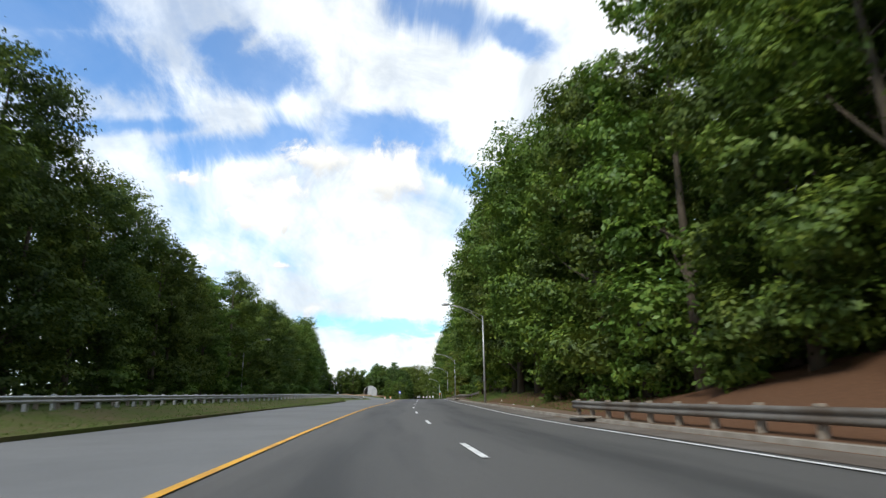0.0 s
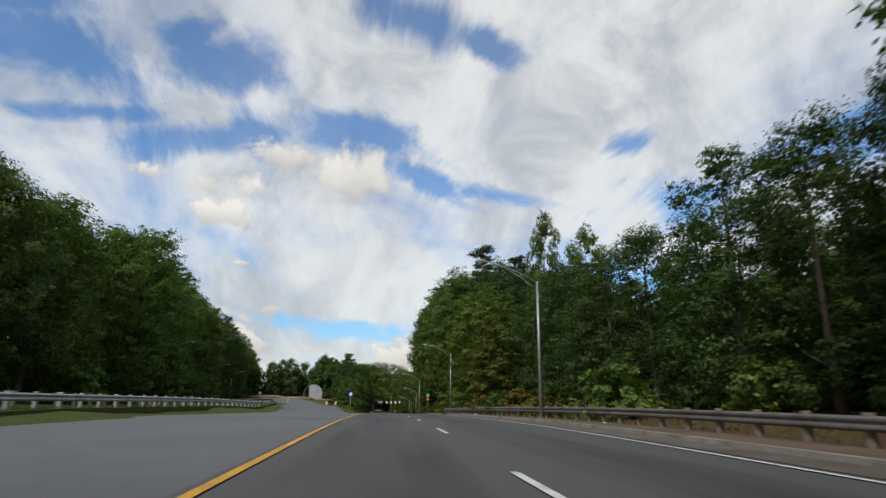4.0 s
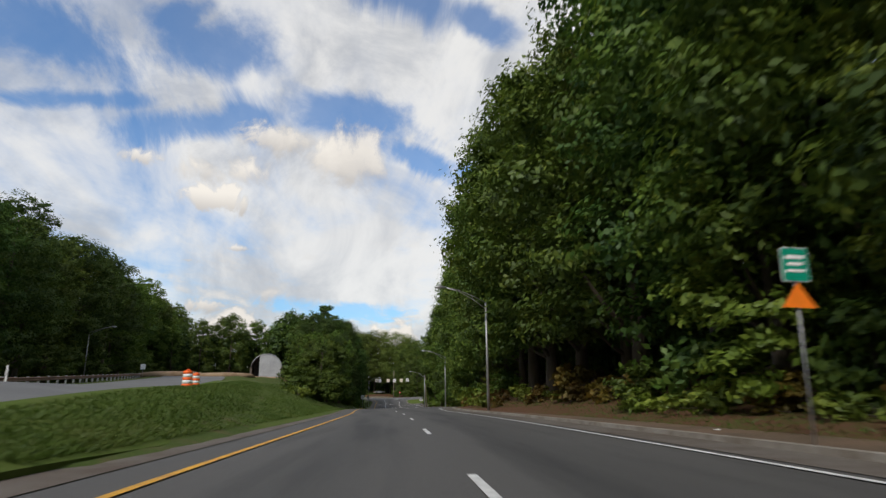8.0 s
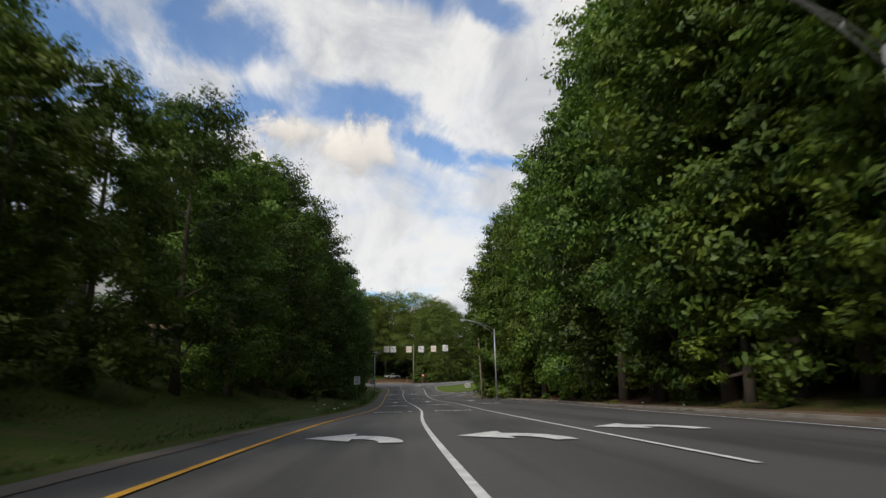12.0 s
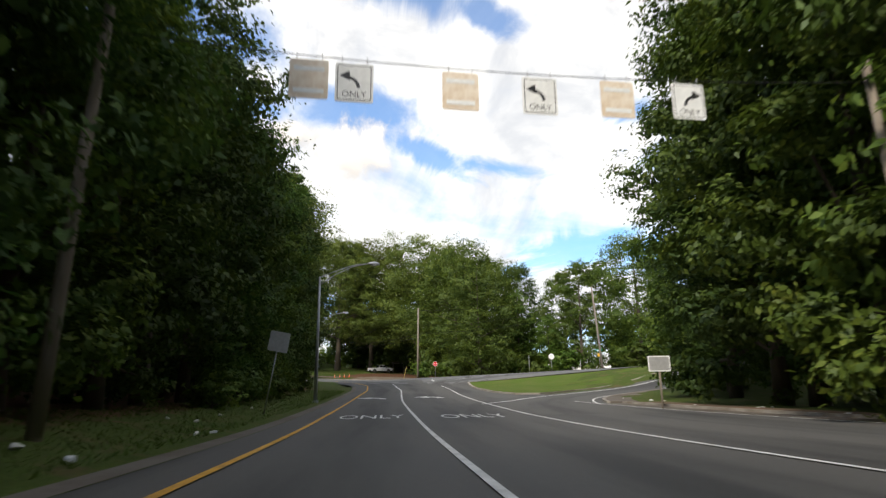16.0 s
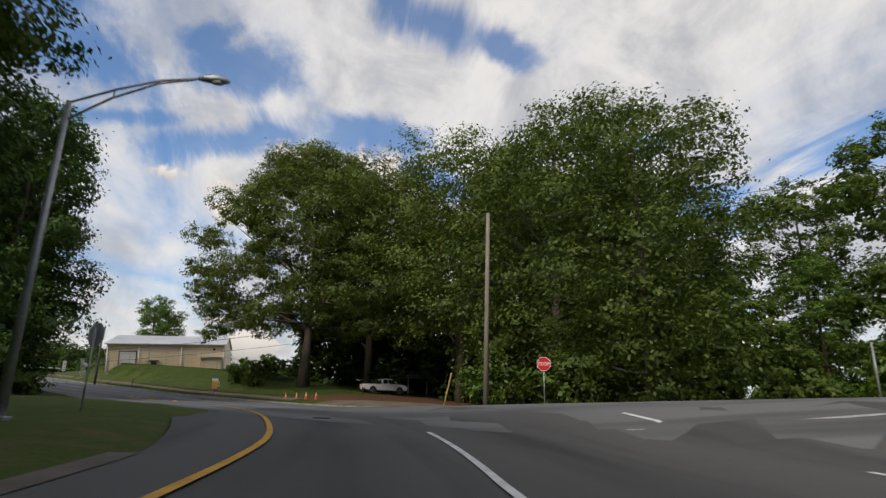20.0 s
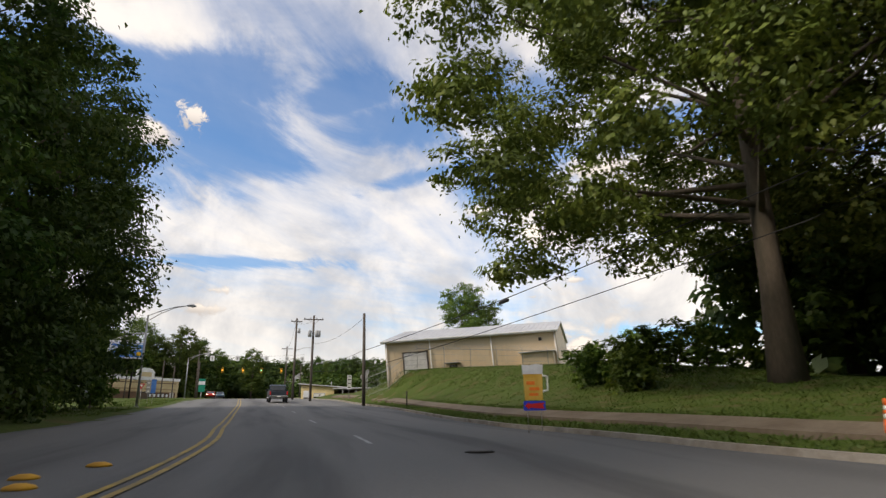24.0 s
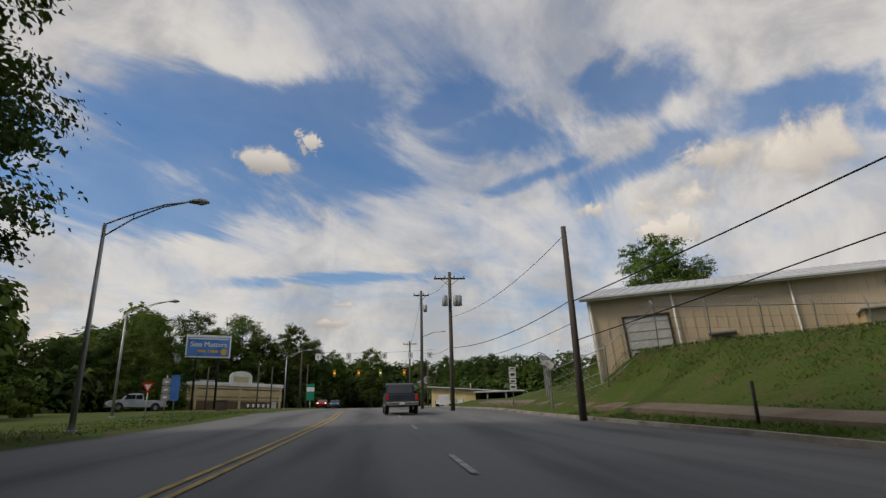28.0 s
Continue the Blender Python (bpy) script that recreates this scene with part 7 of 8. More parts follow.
def saloon(label, m, paint, tall=0.0, lit=""):
    """Passenger car, nose towards +x."""
    t = thing("car", label, "car", "vehicles", "", m)
    hw = .9
    body = body_loft([(-2.3, .5), (-2.35, .85), (-2.0, .98), (1.1, .98), (2.15, .82), (2.3, .6), (2.25, .35), (-2.2, .35)], hw, paint, t)
    cabin = body_loft([(-2.0, .95), (-1.5 - tall * .4, 1.42 + tall * .25), (-.9, 1.48 + tall * .25), (.2, 1.46 + tall * .25), (1.15, .97)], hw - .14, paint, t, "cabin", .08)
    part("windscreen", body_bm([(.28, 1.40 + tall * .25), (1.05, 1.0), (1.10, 1.0), (.34, 1.42 + tall * .25)], hw - .24), M["glass"], cabin)
    part("rear_window", body_bm([(-1.98, 1.0), (-1.55 - tall * .4, 1.38 + tall * .25), (-1.6 - tall * .4, 1.40 + tall * .25), (-2.04, 1.0)], hw - .24), M["glass"], cabin)
    for sy in (-1, 1):
        y = sy * (hw - .125)
        for x0, x1 in ((-1.5, -.65), (-.55, .3)):
            part("side_window", boxed(x0, x1, y - .02, y + .02, 1.02, 1.36 + tall * .25, .02), M["glass"], cabin)
        part("tail_light", boxed(-2.37, -2.3, sy * .66 - .14, sy * .66 + .14, .68, .84, .02), M["tail light" if "r" in lit else "sign red"], body)
        part("head_light", boxed(2.2, 2.27, sy * .62 - .17, sy * .62 + .17, .62, .76, .02), M["head light" if "f" in lit else "lamp lens"], body)
        for x in (-1.4, 1.4):
            part("wheel_arch", tubed([(x, sy * (hw - .1), .36), (x, sy * (hw + .012), .36)], .38, 18), M["rubber"], body)
            wheel(t, x, sy * (hw - .09), .32, .2)
    part("bumper", boxed(-2.42, -2.3, -hw + .05, hw - .05, .36, .6, .03), M[paint], t)
    return t


def on_street(s, d, turn=0.0):
    x, y = STREET.at(s, d)
    x, y = float(x), float(y)
    a = STREET.heading(s)
    return pose(x, y, float(grade(x, y)[0]) + .015, 0, -2.4, a + 90 + turn)


pickup("dark blue-grey pickup truck driving away along the street", on_street(S_END + 38, 1.5), "paint dark grey")
pickup("white pickup truck parked under the trees by a carport", pose(26.9, 515.2, gz(26.9, 515.2), 0, 0, 20), "paint white")
x, y = -68.6, 544.9
pickup("silver pickup truck waiting at a side entrance", pose(float(x), float(y), gz(float(x), float(y)), 0, 0, -108), "paint silver")
saloon("red saloon car with lit lamps coming along the street", on_street(S_END + 104, -8.2, 180), "paint red", 0, "f")
saloon("dark blue car in the far oncoming lane", on_street(S_END + 115, -6.7, 180), "paint blue", .3)


# ------------------------------------------------------------ house and carport under the trees
t = thing("carport_house", "low dark wooden house with an open carport", "house", "", "", pose(34.5, 521.5, gz(34.5, 521.5), 0, 0, 22))
part("wall", boxed(0, 8, 2, 7, -.3, 2.5), M["brown wood"], t)
part("roof", plate([(-4.8, 2.45), (8.6, 2.45), (8.2, 2.75), (4, 3.5), (-4.4, 2.75)], 7.5), M["shingle"], t).location = (0, 3.5, 0)
for x in (-4.4, -1.6):
    part("carport_post", boxed(x - .08, x + .08, .2, .36, -.3, 2.5), M["sign grey back"], t)
part("beam", boxed(-4.7, 0, .15, .4, 2.35, 2.55), M["sign grey back"], t)
part("window", boxed(1.0, 2.2, 1.93, 2.0, .9, 1.9), M["glass"], t)
part("door", boxed(3.2, 4.1, 1.93, 2.0, -.2, 1.9), M["brown wood"], t)
t = thing("garden_shed", "small dark red wooden shed with white trim", "shed", "", "", pose(41.9, 527.3, gz(41.9, 527.3) + .2, 0, 0, 24))
part("wall", boxed(0, 2.6, 0, 2.2, -.4, 2.1), M["red paint"], t)
part("roof", plate([(-.3, 2.1), (2.9, 2.1), (2.9, 2.2), (1.3, 2.6), (-.3, 2.2)], 2.6), M["shingle"], t).location = (0, 1.1, 0)
for x0, x1, z0, z1 in ((0, .1, -.4, 2.1), (2.5, 2.6, -.4, 2.1), (.9, 1.0, -.4, 2.1), (0, 2.6, 2.0, 2.12), (1.4, 2.3, .7, .8), (1.4, 2.3, 1.5, 1.6)):
    part("trim", boxed(x0, x1, -.05, -.005, z0, z1), M["sign white"], t)
part("window", boxed(1.4, 2.3, -.03, -.005, .8, 1.5), M["glass"], t)


# ------------------------------------------------------------ small things on the verge
def cone_at(x, y):
    t = thing("traffic_cone", "orange traffic cone with white bands", "traffic cone", "traffic cones", "", pose(x, y, gz(x, y)) @ Matrix.Scale(.82, 4))
    part("base", boxed(-.19, .19, -.19, .19, 0, .05, .015), M["cone orange"], t)
    rad = lambda z: .145 - .115 * (z - .05) / .8  # noqa: E731
    for z0, z1, m in ((.05, .40, "cone orange"), (.40, .52, "sign white"), (.52, .60, "cone orange"), (.60, .70, "sign white"), (.70, .86, "cone orange")):
        part("band", tubed([(0, 0, z0), (0, 0, z1)], [rad(z0), rad(z1)], 12), M[m], t)


for x, y in ((16.75, 502.4), (17.85, 501.9), (18.8, 501.6), (19.8, 501.1)):
    cone_at(x, y)

t = thing("advertising_sign", "board shaped like a yellow drink mug over a red arrow", "sign", "", "", pose(8.98, 506.1, 2.12, 0, 0, 22) @ Matrix.Diagonal((.5, .6, .62, 1)))
part("mug", plate([(-.52, .5), (.52, .5), (.58, 1.9), (-.58, 1.9)], .05), M["beer yellow"], t)
part("foam", plate([(-.60, 1.72), (.60, 1.72), (.64, 2.15), (.2, 2.2), (-.2, 2.14), (-.62, 2.18)], .06), M["sign white"], t, "white foam top").location = (0, -.008, 0)
part("handle", tubed([(.56, 0, 1.65), (.86, 0, 1.6), (.86, 0, .95), (.56, 0, .9)], .06, 8), M["sign white"], t, "white handle")
for x, z, w, h in ((-.15, 1.3, .5, .16), (.05, 1.02, .6, .14), (0, .76, .55, .12)):
    part("bar", plate([(x - w / 2, z - h / 2), (x + w / 2, z - h / 2), (x + w / 2, z + h / 2), (x - w / 2, z + h / 2)], .01), M["sign orange"], t).location = (0, -.032, 0)
part("arrow_board", plate([(-.62, .02), (.66, .02), (.66, .46), (-.62, .46)], .05), M["sign blue"], t, "blue arrow board")
part("arrow", plate([(-.56, .24), (-.3, .06), (-.3, .15), (.58, .1), (.5, .24), (.58, .38), (-.3, .33), (-.3, .42)], .012), M["sign red"], t, "red painted arrow").location = (0, -.034, 0)
for x in (-.4, .4):
    part("leg", tubed([(x, .06, -1.2), (x, .06, .9)], .02, 6), M["galvanised steel"], t)

t = thing("marker_post", "short dark iron post in the verge", "post", "", "", pose(-7.8, 530.3, gz(-7.8, 530.3)))
part("post", tubed([(0, 0, -.2), (0, 0, 1.15)], .05, 8), M["iron"], t)

# raised yellow markers at the turn
for k, (x, y) in enumerate(((10.7, 487.3), (8.0, 489.9), (7.6, 491.9), (6.6, 492.2), (5.9, 493.6), (5.0, 494.2), (4.6, 495.6))):
    tt = thing("road_button", "yellow raised road button", "road button", "road buttons", "", pose(x, y, float(grade(x, y)[0]) + .012))
    part("button", tubed([(0, 0, 0), (0, 0, .04), (0, 0, .07)], [.2, .17, .08], 12), M["yellow paint"], tt)


def manhole(x, y, r=.34):
    tt = thing("manhole_cover", "dark iron manhole cover in the asphalt", "manhole cover", "", "", pose(x, y, float(grade(x, y)[0]) + .01))
    part("frame", tubed([(0, 0, 0), (0, 0, .022)], [r, r * .97], 24), M["iron"], tt)
    part("lid", tubed([(0, 0, .02), (0, 0, .03)], [r * .86, r * .84], 24), M["iron"], tt)


manhole(22.8, 463.2)
manhole(9.5, 500.0, .3)


def drain(s, d, lab="dark storm drain slot in the kerb"):
    x, y = RAMP.at(s, d)
    tt = thing("storm_drain", lab, "drain", "storm drains", "", pose(float(x), float(y), float(grade(x, y)[0]) + .03, 0, 0, RAMP.heading(s)))
    part("slot", boxed(-.28, .24, -.6, .6, .0, .10, .02), M["iron"], tt)
    part("lid", boxed(-.1, .55, -.75, .75, .10, .17, .02), M["kerb concrete"], tt)


for s, d in ((22.5, 7.1), (91, 7.1), (168, 7.1), (199, 7.1), (388, 16.0)):
    drain(s, d)
x, y = RAMP.at(351, -4.4)
t = thing("drain_grate", "rusty iron drain grate beside the lane", "drain", "", "", pose(float(x), float(y), float(grade(x, y)[0]) + .03, 0, 0, RAMP.heading(351)))
part("frame", boxed(-.4, .4, -.3, .3, 0, .03, .01), M["iron"], t)
for k in np.linspace(-.32, .32, 8):
    part("bar", boxed(k - .025, k + .025, -.27, .27, .03, .05), M["rusty rail"], t)

# traffic island
island_pts = [(35.0, 449.3), (34.0, 440.0), (33.6, 430.0), (34.4, 424.6), (36.4, 424.0), (41.0, 428.3), (48.0, 432.9), (56.5, 436.3), (66.0, 438.6), (59.0, 439.2), (53.4, 440.2), (49.3, 441.0), (45.2, 442.8), (39.6, 446.0)]


def island():
    """Turf sheet on the grade inside a low kerb."""
    pts = []
    for (x0, y0), (x1, y1) in zip(island_pts, island_pts[1:] + island_pts[:1]):
        pts += [(x0 + (x1 - x0) * k / 4, y0 + (y1 - y0) * k / 4) for k in range(4)]
    p = np.array(pts)
    c = np.array([41.0, 436.0])
    rings = [c + (p - c) * k for k in (.02, .25, .5, .75, .97)]
    n = len(p)
    v = np.concatenate(rings)
    z = grade(v[:, 0], v[:, 1]) + .13
    faces = [(j * n + i, j * n + (i + 1) % n, (j + 1) * n + (i + 1) % n, (j + 1) * n + i) for j in range(4) for i in range(n)]
    me = mesh_from("island_turf", np.column_stack([v, z]), faces, M["turf"], True)
    isl = tagged(new("traffic_island", me), "grassy traffic island with a low concrete kerb", "traffic island", kind="structure")
    zz = grade(p[:, 0], p[:, 1])
    k0 = np.column_stack([c + (p - c) * .965, zz + .14])
    k1 = np.column_stack([p, zz + .14])
    k2 = np.column_stack([p, zz - .1])
    v = np.concatenate([k0, k1, k2])
    faces = [(j * n + i, j * n + (i + 1) % n, (j + 1) * n + (i + 1) % n, (j + 1) * n + i) for j in range(2) for i in range(n)]
    part("kerb", mesh_from("island_kerb", v, faces, M["kerb concrete"]), None, isl)


island()

# litter on the verges
lrng = np.random.default_rng(3)
for k in range(60):
    if k < 34:
        s = lrng.uniform(330, 415)
        d = float(right_edge(s)) + lrng.uniform(2, 4.5) if k % 2 else -lrng.uniform(4.6, 8)
    else:
        s = lrng.uniform(20, 330)
        d = float(right_edge(s)) + lrng.uniform(1.8, 4)
    x, y = RAMP.at(s, d)
    x, y = float(x), float(y)
    bm = bmesh.new()
    bmesh.ops.create_icosphere(bm, subdivisions=1, radius=.09 * lrng.uniform(.6, 1.5))
    for v in bm.verts:
        v.co.z *= .5
        v.co += Vector(lrng.normal(size=3) * .02)
    me = bpy.data.meshes.new("scrap")
    bm.to_mesh(me)
    bm.free()
    me.materials.append(M["litter"])
    ob = new("litter_scrap", me)
    ob.location = (x, y, gz(x, y) + .07)
    tagged(ob, "crumpled pale scrap of litter on the verge", "litter", "litter scraps")


# ------------------------------------------------------------ along the street
t = thing("billboard", "blue billboard with white lettering and a white frame", "billboard", "", "", pose(-71.2, 554.4, gz(-71.2, 554.4), 0, 0, 57))
zb = 15.55 - gz(-71.2, 554.4)
for x in (-1.3, 1.3):
    part("column", tubed([(x, .35, -.3), (x, .35, zb - .5)], .13, 10), M["iron"], t)
panel = part("panel", boxed(-2.62, 2.62, -.14, .14, zb - 2.8, zb, .02), M["sign white"], t)
part("field", boxed(-2.44, 2.44, -.155, -.14, zb - 2.62, zb - .3), M["billboard blue"], panel)
part("pale_band", boxed(-2.3, 2.3, -.165, -.156, zb - .55, zb - .38), M["sign white"], panel)
me = letters("Size Matters", .86)
me.transform(Matrix.Translation((0, -.175, zb - 1.45)) @ Matrix.Diagonal((1.0, 1, 1.05, 1)))
part("lettering", me, M["sign white"], panel)
me = letters("Size Matters", .86)
me.transform(Matrix.Translation((.045, -.17, zb - 1.45)) @ Matrix.Diagonal((1.0, 1, 1.05, 1)))
part("lettering", me, M["sign white"], panel)
for x0, x1 in ((-1.2, -.25), (-.05, .1), (.25, 1.15)):
    part("bar", boxed(x0, x1, -.17, -.156, zb - 2.15, zb - 1.88), M["yellow steel"], panel)
part("roundel", plate(disc_outline(.38, zb - 2.05, 18), .012), M["yellow steel"], panel).location = (1.85, -.165, 0)
part("catwalk", boxed(-2.5, 2.5, -.7, -.14, zb - 2.95, zb - 2.88), M["iron"], t)

# long shop with striped fascia and an arched gable sign on its parapet
t = thing("shop", "long low cream and brown striped shop with a white parapet", "building", "", "", pose(-82.0, 560.4, 7.55, 0, 0, 78))
part("wall", boxed(-1.5, 12.8, 0, 9, -1.5, 2.9), M["tan brick"], t)
part("lower_wall", boxed(-1.5, 12.8, -.03, 0, -1.2, .75), M["brown brick"], t, "brown brick lower wall")
for z0, z1, c in ((.95, 1.2, "cream paint"), (1.45, 2.35, "cream paint"), (2.4, 2.52, "brown brick"), (2.56, 2.8, "cream paint")):
    part("band", boxed(-1.52, 12.82, -.06, -.031, z0, z1), M[c], t)
part("parapet", boxed(-1.7, 13.0, -.15, 9.15, 2.9, 3.4, .03), M["sign white"], t)
gable = part("gable_sign", plate([(5.2, 2.9), (8.6, 2.9), (8.6, 4.4), (8.2, 4.85), (7.5, 5.05), (6.9, 5.1), (6.3, 5.05), (5.6, 4.85), (5.2, 4.4)], .3), M["sign white"], t, "arched white gable")
gable.location = (-.9, -.2, 0)
part("panel", plate(rounded(2.3, .8, .1, 3, 3.5), .03), M["cream paint"], gable).location = (6.9, -.17, 0)
for x0, x1, y0, z1 in ((1.2, 3.4, 3, 3.95), (9.2, 11.2, 3, 3.85)):
    part("roof_unit", boxed(x0, x1, y0, y0 + 2, 3.4, z1, .05), M["sign grey back"], t)
for x0 in (7.2, 8.0, 8.8, 9.6, 10.4):
    part("window", boxed(x0, x0 + .55, -.05, -.032, -.25, .6), M["glass"], t)
    part("poster", boxed(x0 + .08, x0 + .47, -.06, -.051, -.05, .45), M["sign white"], t)
for x in (-.5, 5.9, 12.3):
    part("pilaster", boxed(x, x + .35, -.1, -.061, -1.2, 2.9), M["cream paint"], t)
part("side_door", boxed(11.2, 12.0, -.05, -.032, -1.2, .8), M["door white"], t)
for x, y, h in ((-72.9, 563.5, 6.4), (-71.8, 564.9, 5.6), (-68.5, 553.0, 5.0)):
    utility_pole(x, y, gz(x, y) + h, "plain dark timber pole on the verge by the shop", (0, 0), .11, "dark wood")
t = thing("utility_box", "small rusty utility box in the grass", "utility box", "", "", pose(-58.6, 548.4, gz(-58.6, 548.4), 0, 0, 40))
part("cabinet", boxed(-.5, .5, -.4, .4, -.2, .9, .04), M["brown wood"], t)
part("lid", boxed(-.54, .54, -.44, .44, .9, .98, .02), M["iron"], t)

# small cream shop with a long low roof falling away to one side and a flat canopy
t = thing("roadside_shop", "small pale yellow building with a low grey roof and canopy", "building", "", "", pose(-52.4, 575.6, 6.2, 0, 0, 22))
part("wall", boxed(0, 5.9, 0, 6, -.8, 2.05), M["yellow siding"], t)
part("gable_wall", plate([(0, 2.05), (5.9, 2.05), (5.9, 2.2), (0, 2.75)], 6), M["yellow siding"], t).location = (0, 3.0, 0)
part("roof", plate([(-.5, 2.85), (9.6, 1.95), (9.6, 2.07), (-.5, 3.0)], 7.2), M["roof metal"], t).location = (0, 3.0, 0)
part("canopy", boxed(5.9, 12.4, -1.2, 5, 1.85, 2.02, .02), M["roof metal"], t)
for x in (7.6, 10.0, 12.2):
    part("canopy_post", boxed(x - .07, x + .07, -1.0, -.86, -.8, 1.85), M["sign grey back"], t)
part("store_front", boxed(6.0, 12.0, 3.6, 3.8, -.8, 1.85), M["brown brick"], t)
for z in (.05, .55):
    part("railing", boxed(6.6, 10.4, -.95, -.9, z, z + .06), M["sign white"], t)
for x in (6.6, 8.4, 10.4):
    part("railing_post", boxed(x - .03, x + .03, -.96, -.89, -.8, .62), M["sign white"], t)
for x0, x1, z0, z1 in ((.5, 1.6, .35, 1.25), (2.3, 3.3, .3, 1.2), (3.4, 4.3, .3, 1.2)):
    w = part("window", boxed(x0, x1, -.05, -.005, z0, z1), M["glass"], t)
    part("frame", plate([(x0 - .07, z0 - .07), (x1 + .07, z0 - .07), (x1 + .07, z1 + .07), (x0 - .07, z1 + .07)], .02), M["door white"], w).location = (0, -.02, 0)
    part("blind", boxed(x0 + .05, x1 - .05, -.07, -.051, z0 + .35, z1 - .03), M["door white"], w)
part("wall_panel", boxed(2.2, 4.4, -.06, -.006, -.7, .2), M["sign white"], t)
for z in np.arange(-.5, 2.0, .25):
    part("siding_board", boxed(.02, 5.88, -.03, 0, z, z + .22), M["yellow siding"], t)
part("chimney_pipe", tubed([(4.8, 2.5, 2.2), (4.8, 2.5, 3.4)], .07, 8), M["galvanised steel"], t)
t = thing("notice_board", "white notice board at the kerb by the pole", "sign", "", "", pose(-36.2, 555.6, gz(-36.2, 555.6), 0, 0, 40))
part("panel", boxed(-.45, .45, -.03, .03, .35, 1.25, .02), M["sign white"], t)
for x in (-.35, .35):
    part("post", boxed(x - .03, x + .03, -.02, .02, -.2, .4), M["sign grey back"], t)
t = thing("house", "far white gabled house among the trees", "house", "", "", pose(-88, 622, gz(-88, 622), 0, 0, 40))
part("wall", boxed(-4, 4, 0, 8, -.5, 3.6), M["door white"], t)
part("roof", plate([(-4.6, 3.5), (4.6, 3.5), (0, 6.4)], 8.8), M["roof metal"], t).location = (0, 4, 0)

# route shields and yield sign on the left, shields on the right
x, y = -33.4, 528.4
t = sign_at("route_sign", "stacked white route shields and a blue panel", float(x), float(y), STREET.heading(S_END + 42))
sign_post(t, 2.2, .025, x=-.3)
sign_post(t, 2.2, .025, x=.12)
for z in (.95, 1.32, 1.7):
    f1 = part("shield", plate(rounded(.4, .35, .08, 3, z), .012), M["sign grey back"], t, "worn grey-white route shield")
    f1.location = (-.3, -.05, 0)
    part("bar", plate([(-.1, z + .12), (.1, z + .12), (.1, z + .22), (-.1, z + .22)], .004), M["sign white"], f1).location = (0, -.01, 0)
part("blue_panel", plate(rounded(.42, 1.25, .05, 3, .95), .012), M["billboard blue"], t).location = (.12, -.05, 0)
x, y = -33.1, 527.0
t = sign_at("yield_sign", "red and white triangular yield sign on a post", float(x), float(y), STREET.heading(S_END + 36))
sign_post(t, 1.75)
f1 = face(t, "panel", [(0, 1.3), (.29, 1.8), (-.29, 1.8)], "sign red")
part("field", plate([(0, 1.45), (.16, 1.72), (-.16, 1.72)], .004), M["sign white"], f1).location = (0, -.009, 0)
x, y = -27.4, 552.4
t = sign_at("route_sign", "three stacked white route markers on a steel post", float(x), float(y), STREET.heading(S_END + 37))
t.scale = (1.5, 1.5, 1.5)
zt = (7.95 - gz(x, y)) / 1.5
sign_post(t, zt - .02, .022)
for z, h in ((zt - .18, .17), (zt - .58, .38), (zt - .83, .22), (zt - 1.16, .3)):
    f1 = part("shield", plate(rounded(.36, h, .03, 3, z), .012), M["sign white"], t)
    f1.location = (0, -.05, 0)
    part("bar", plate([(-.11, z + h * .35), (.11, z + h * .35), (.11, z + h * .65), (-.11, z + h * .65)], .004), M["sign black"], f1).location = (0, -.01, 0)
x, y = -79.5, 578.9
t = sign_at("price_sign", "green and white petrol station price sign", float(x), float(y), STREET.heading(S_END + 75))
part("panel", boxed(-.6, .6, -.15, .15, 1.2, 3.8, .03), M["sign green"], t)
part("band", boxed(-.61, .61, -.16, .16, 2.6, 3.3, .03), M["sign white"], t)
sign_post(t, 1.4, .1)
# signal heads over the far junction and lane signs on a wire
sx0, sy0 = STREET.at(S_END + 105, -11)
sx1, sy1 = STREET.at(S_END + 105, 10)
zs = float(grade(sx0, sy0)[0])
cable([(float(sx0), float(sy0), zs + 7), (float(sx1), float(sy1), zs + 7)], .5, label="span wire with traffic signals")
for x, y in ((sx0, sy0), (sx1, sy1)):
    utility_pole(float(x), float(y), zs + 7.6, "far timber pole carrying a span wire", (0, 0), .14, "dark wood")
for u, col in ((.22, "signal amber"), (.42, "signal amber"), (.60, "signal green"), (.8, "signal amber")):
    x, y = sx0 + (sx1 - sx0) * u, sy0 + (sy1 - sy0) * u
    t = thing("traffic_signal", "yellow traffic signal hanging on a span wire", "traffic signal", "traffic signals", "", pose(float(x), float(y), zs + 5.4, 0, 0, STREET.heading(S_END + 105)))
    part("housing", boxed(-.2, .2, -.15, .15, 0, 1.1, .03), M["yellow steel"], t)
    for z in (.2, .55, .9):
        part("lens", plate(disc_outline(.13, z, 14), .02), M[col if z == .55 else "rubber"], t).location = (0, -.16, 0)
sx0, sy0 = STREET.at(S_END + 86, -10)
sx1, sy1 = STREET.at(S_END + 86, 9)
cable([(float(sx0), float(sy0), zs + 7.2), (float(sx1), float(sy1), zs + 7.4)], .4, label="span wire with lane signs")
utility_pole(float(sx0), float(sy0), zs + 7.8, "timber pole carrying a sign wire", (0, 0), .14, "dark wood")
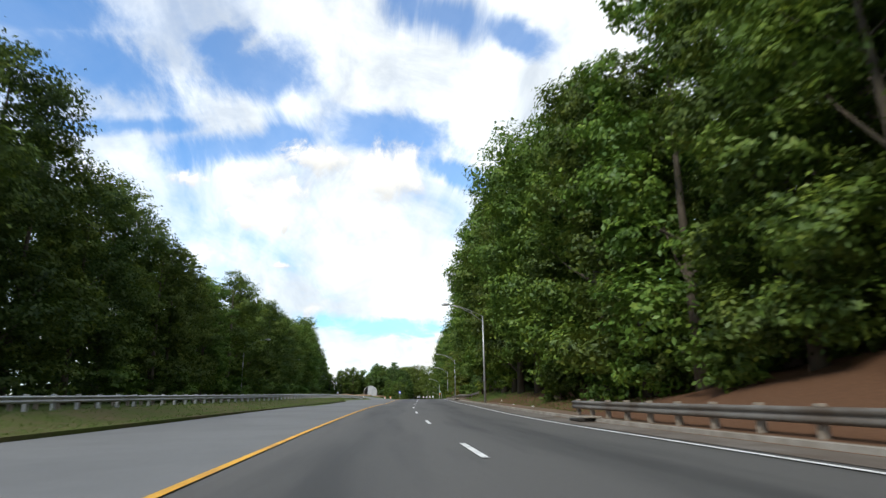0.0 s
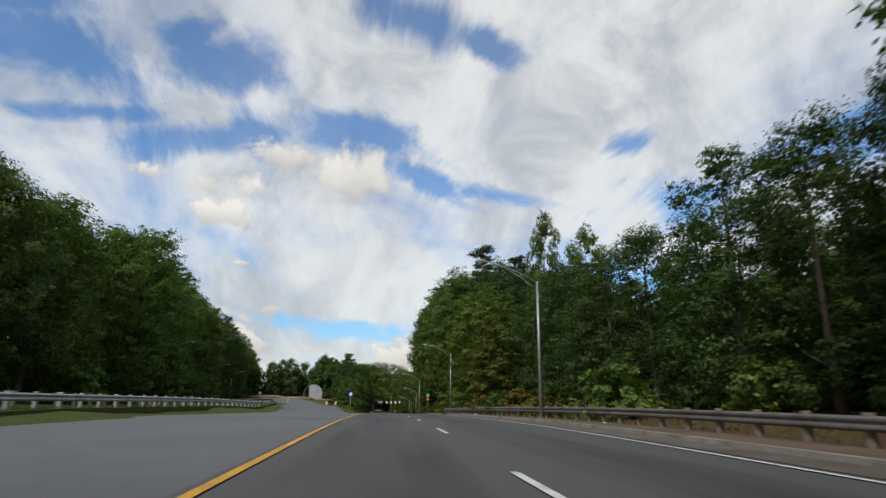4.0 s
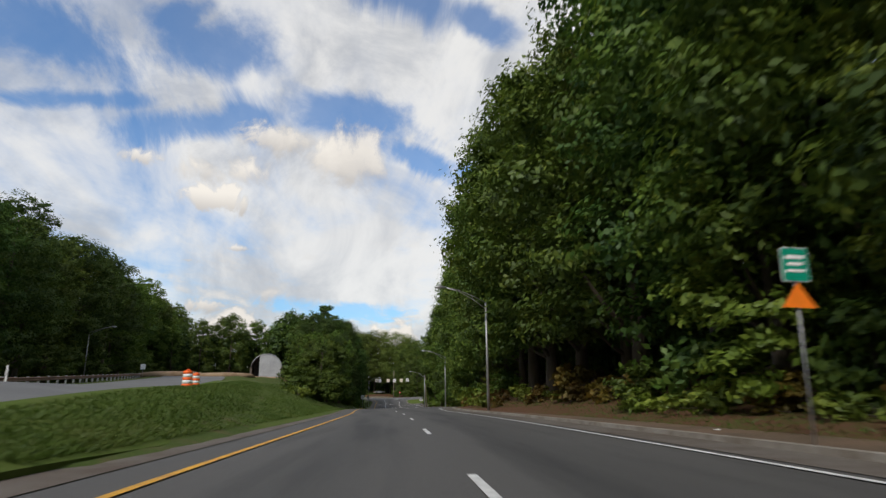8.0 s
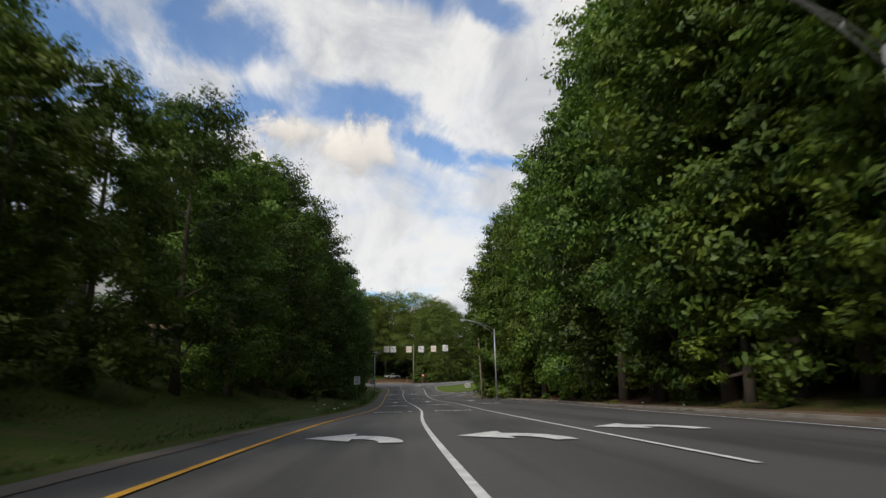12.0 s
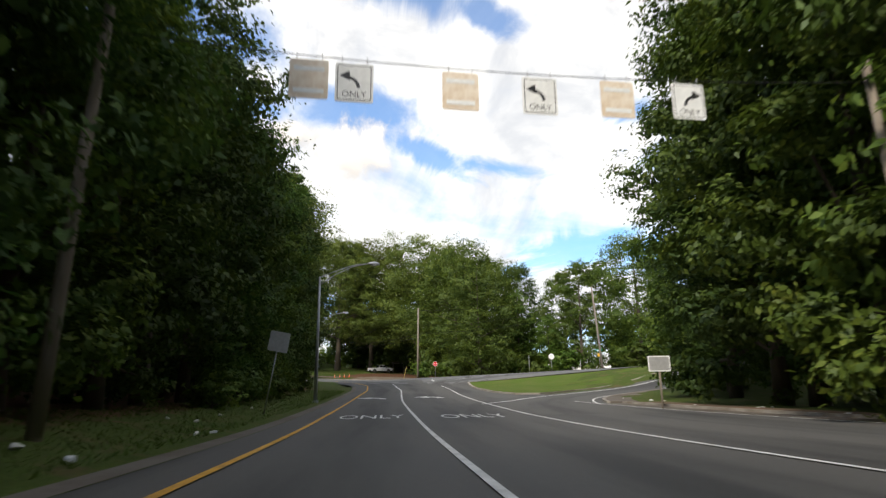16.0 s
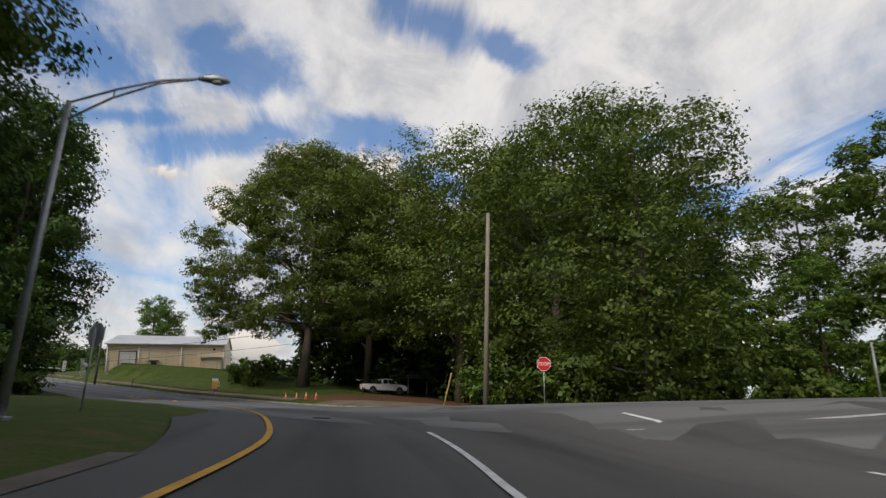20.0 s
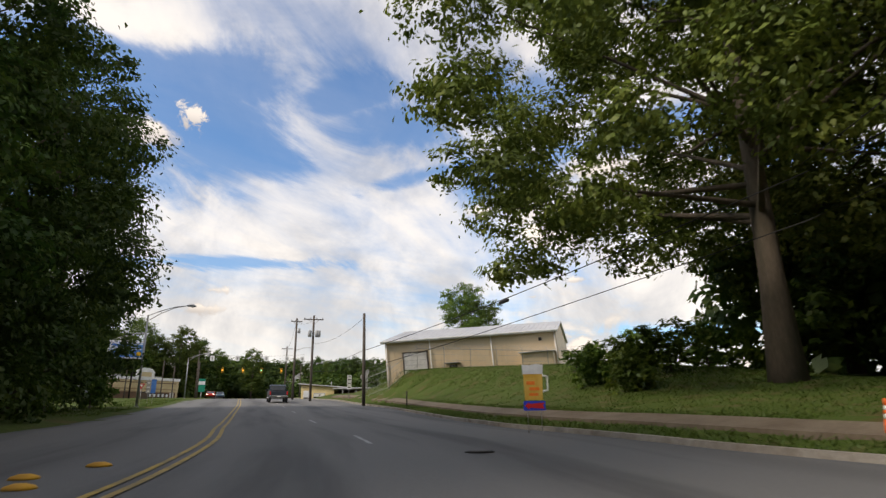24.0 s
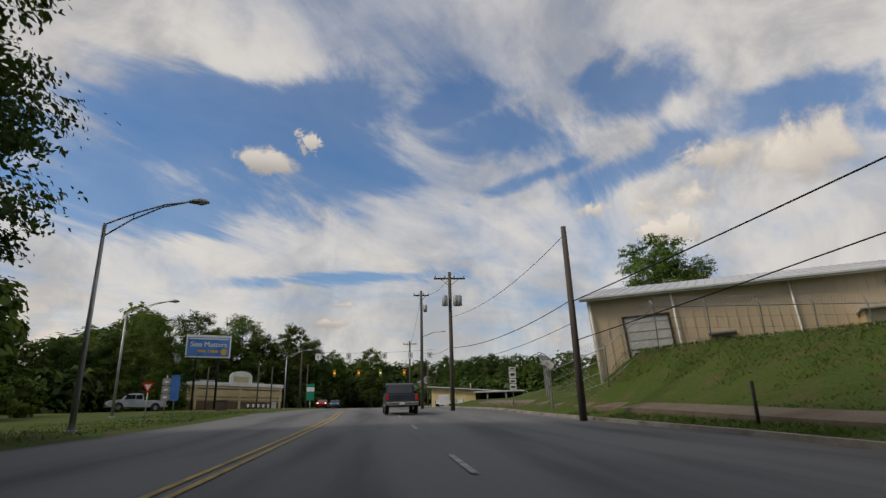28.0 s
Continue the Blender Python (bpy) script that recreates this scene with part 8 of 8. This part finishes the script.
for u in (.12, .35, .62, .82, .97):
    x, y = sx0 + (sx1 - sx0) * u, sy0 + (sy1 - sy0) * u
    t = thing("lane_sign", "small white lane sign hung over the far street", "sign", "far lane signs", "", pose(float(x), float(y), zs + 5.9 + .2 * u, 0, 0, STREET.heading(S_END + 86)))
    f1 = part("panel", plate(rounded(.75, .9, .05, 3), .02), M["sign white"], t)
    part("bar", plate([(-.12, .2), (.12, .2), (.12, .7), (-.12, .7)], .004), M["sign grey back"], f1).location = (0, -.014, 0)
    part("hanger", tubed([(0, 0, .88), (0, 0, 1.25)], .012, 5), M["galvanised steel"], t)


# ------------------------------------------------------------ grass along the verges
def grass_patch():
    rng = np.random.default_rng(11)
    xs, ys, dry = [], [], []

    def scatter(curve, n, s0, s1, f0, f1, dryness):
        s = rng.uniform(s0, s1, n)
        steps = np.linspace(s0, s1, 120)
        a, b = (np.interp(s, steps, [float(f(v)) for v in steps]) for f in (f0, f1))
        x, y = curve.at(s, a + (b - a) * rng.random(n) ** 1.3)
        xs.append(x)
        ys.append(y)

    scatter(RAMP, 70000, 196, 300, lambda s: -4.7, lambda s: max(-15, gore_left(s) + .3) if s < 268 else -15, 0)
    scatter(RAMP, 26000, 300, 440, lambda s: -4.7, lambda s: -11, 0)
    scatter(RAMP, 30000, 26, 330, lambda s: float(right_edge(s)) + 3.2, lambda s: float(right_edge(s)) + 8, 0)
    scatter(RAMP, 16000, -10, 180, lambda s: highway_left(s) - .2, lambda s: -17, 0)
    scatter(STREET, 14000, S_END - 25, S_END + 30, lambda s: kerb_d(s) + .3, lambda s: kerb_d(s) + 1.6, 0)
    scatter(STREET, 56000, S_END - 18, S_END + 40, lambda s: kerb_d(s) + 3.0, lambda s: 26, 0)
    scatter(STREET, 5000, S_END + 4, S_END + 50, lambda s: -9.0, lambda s: -14, 0)
    scatter(STREET, 5000, 150, S_END - 62, lambda s: 7.5, lambda s: 12, 0)
    x, y = np.concatenate(xs), np.concatenate(ys)
    keep = ~paved(x, y)
    x, y = x[keep], y[keep]
    z = ground_z(x, y)
    sr, dr, _ = RAMP.sd(x, y)
    on_gore = (sr > 189) & (sr < 268) & (dr < -4.3) & (dr > -14.9)
    z[on_gore] = gore_z(x[on_gore], y[on_gore]) + .02
    on_median = (sr < 188) & (dr < -9) & (dr > -20)
    z[on_median] = median_z(x[on_median], y[on_median]) + .03
    n = len(x)
    a = rng.uniform(0, 2 * math.pi, n)
    h = rng.uniform(.05, .14, n)
    w = rng.uniform(.012, .03, n)
    base = np.stack([x, y, z - .02], 1)
    side = np.stack([np.cos(a), np.sin(a), 0 * a], 1) * w[:, None]
    lean = np.stack([rng.normal(size=n) * .11, rng.normal(size=n) * .11, h], 1)
    v = np.stack([base - side, base + side, base + lean + side * .3, base + lean - side * .3], 1).reshape(-1, 3)
    return tagged(new("grass", cards_mesh("grass", v, np.arange(4 * n).reshape(-1, 4), M["grass"])), "ragged green roadside grass", "grass", kind="stuff")


grass_patch()
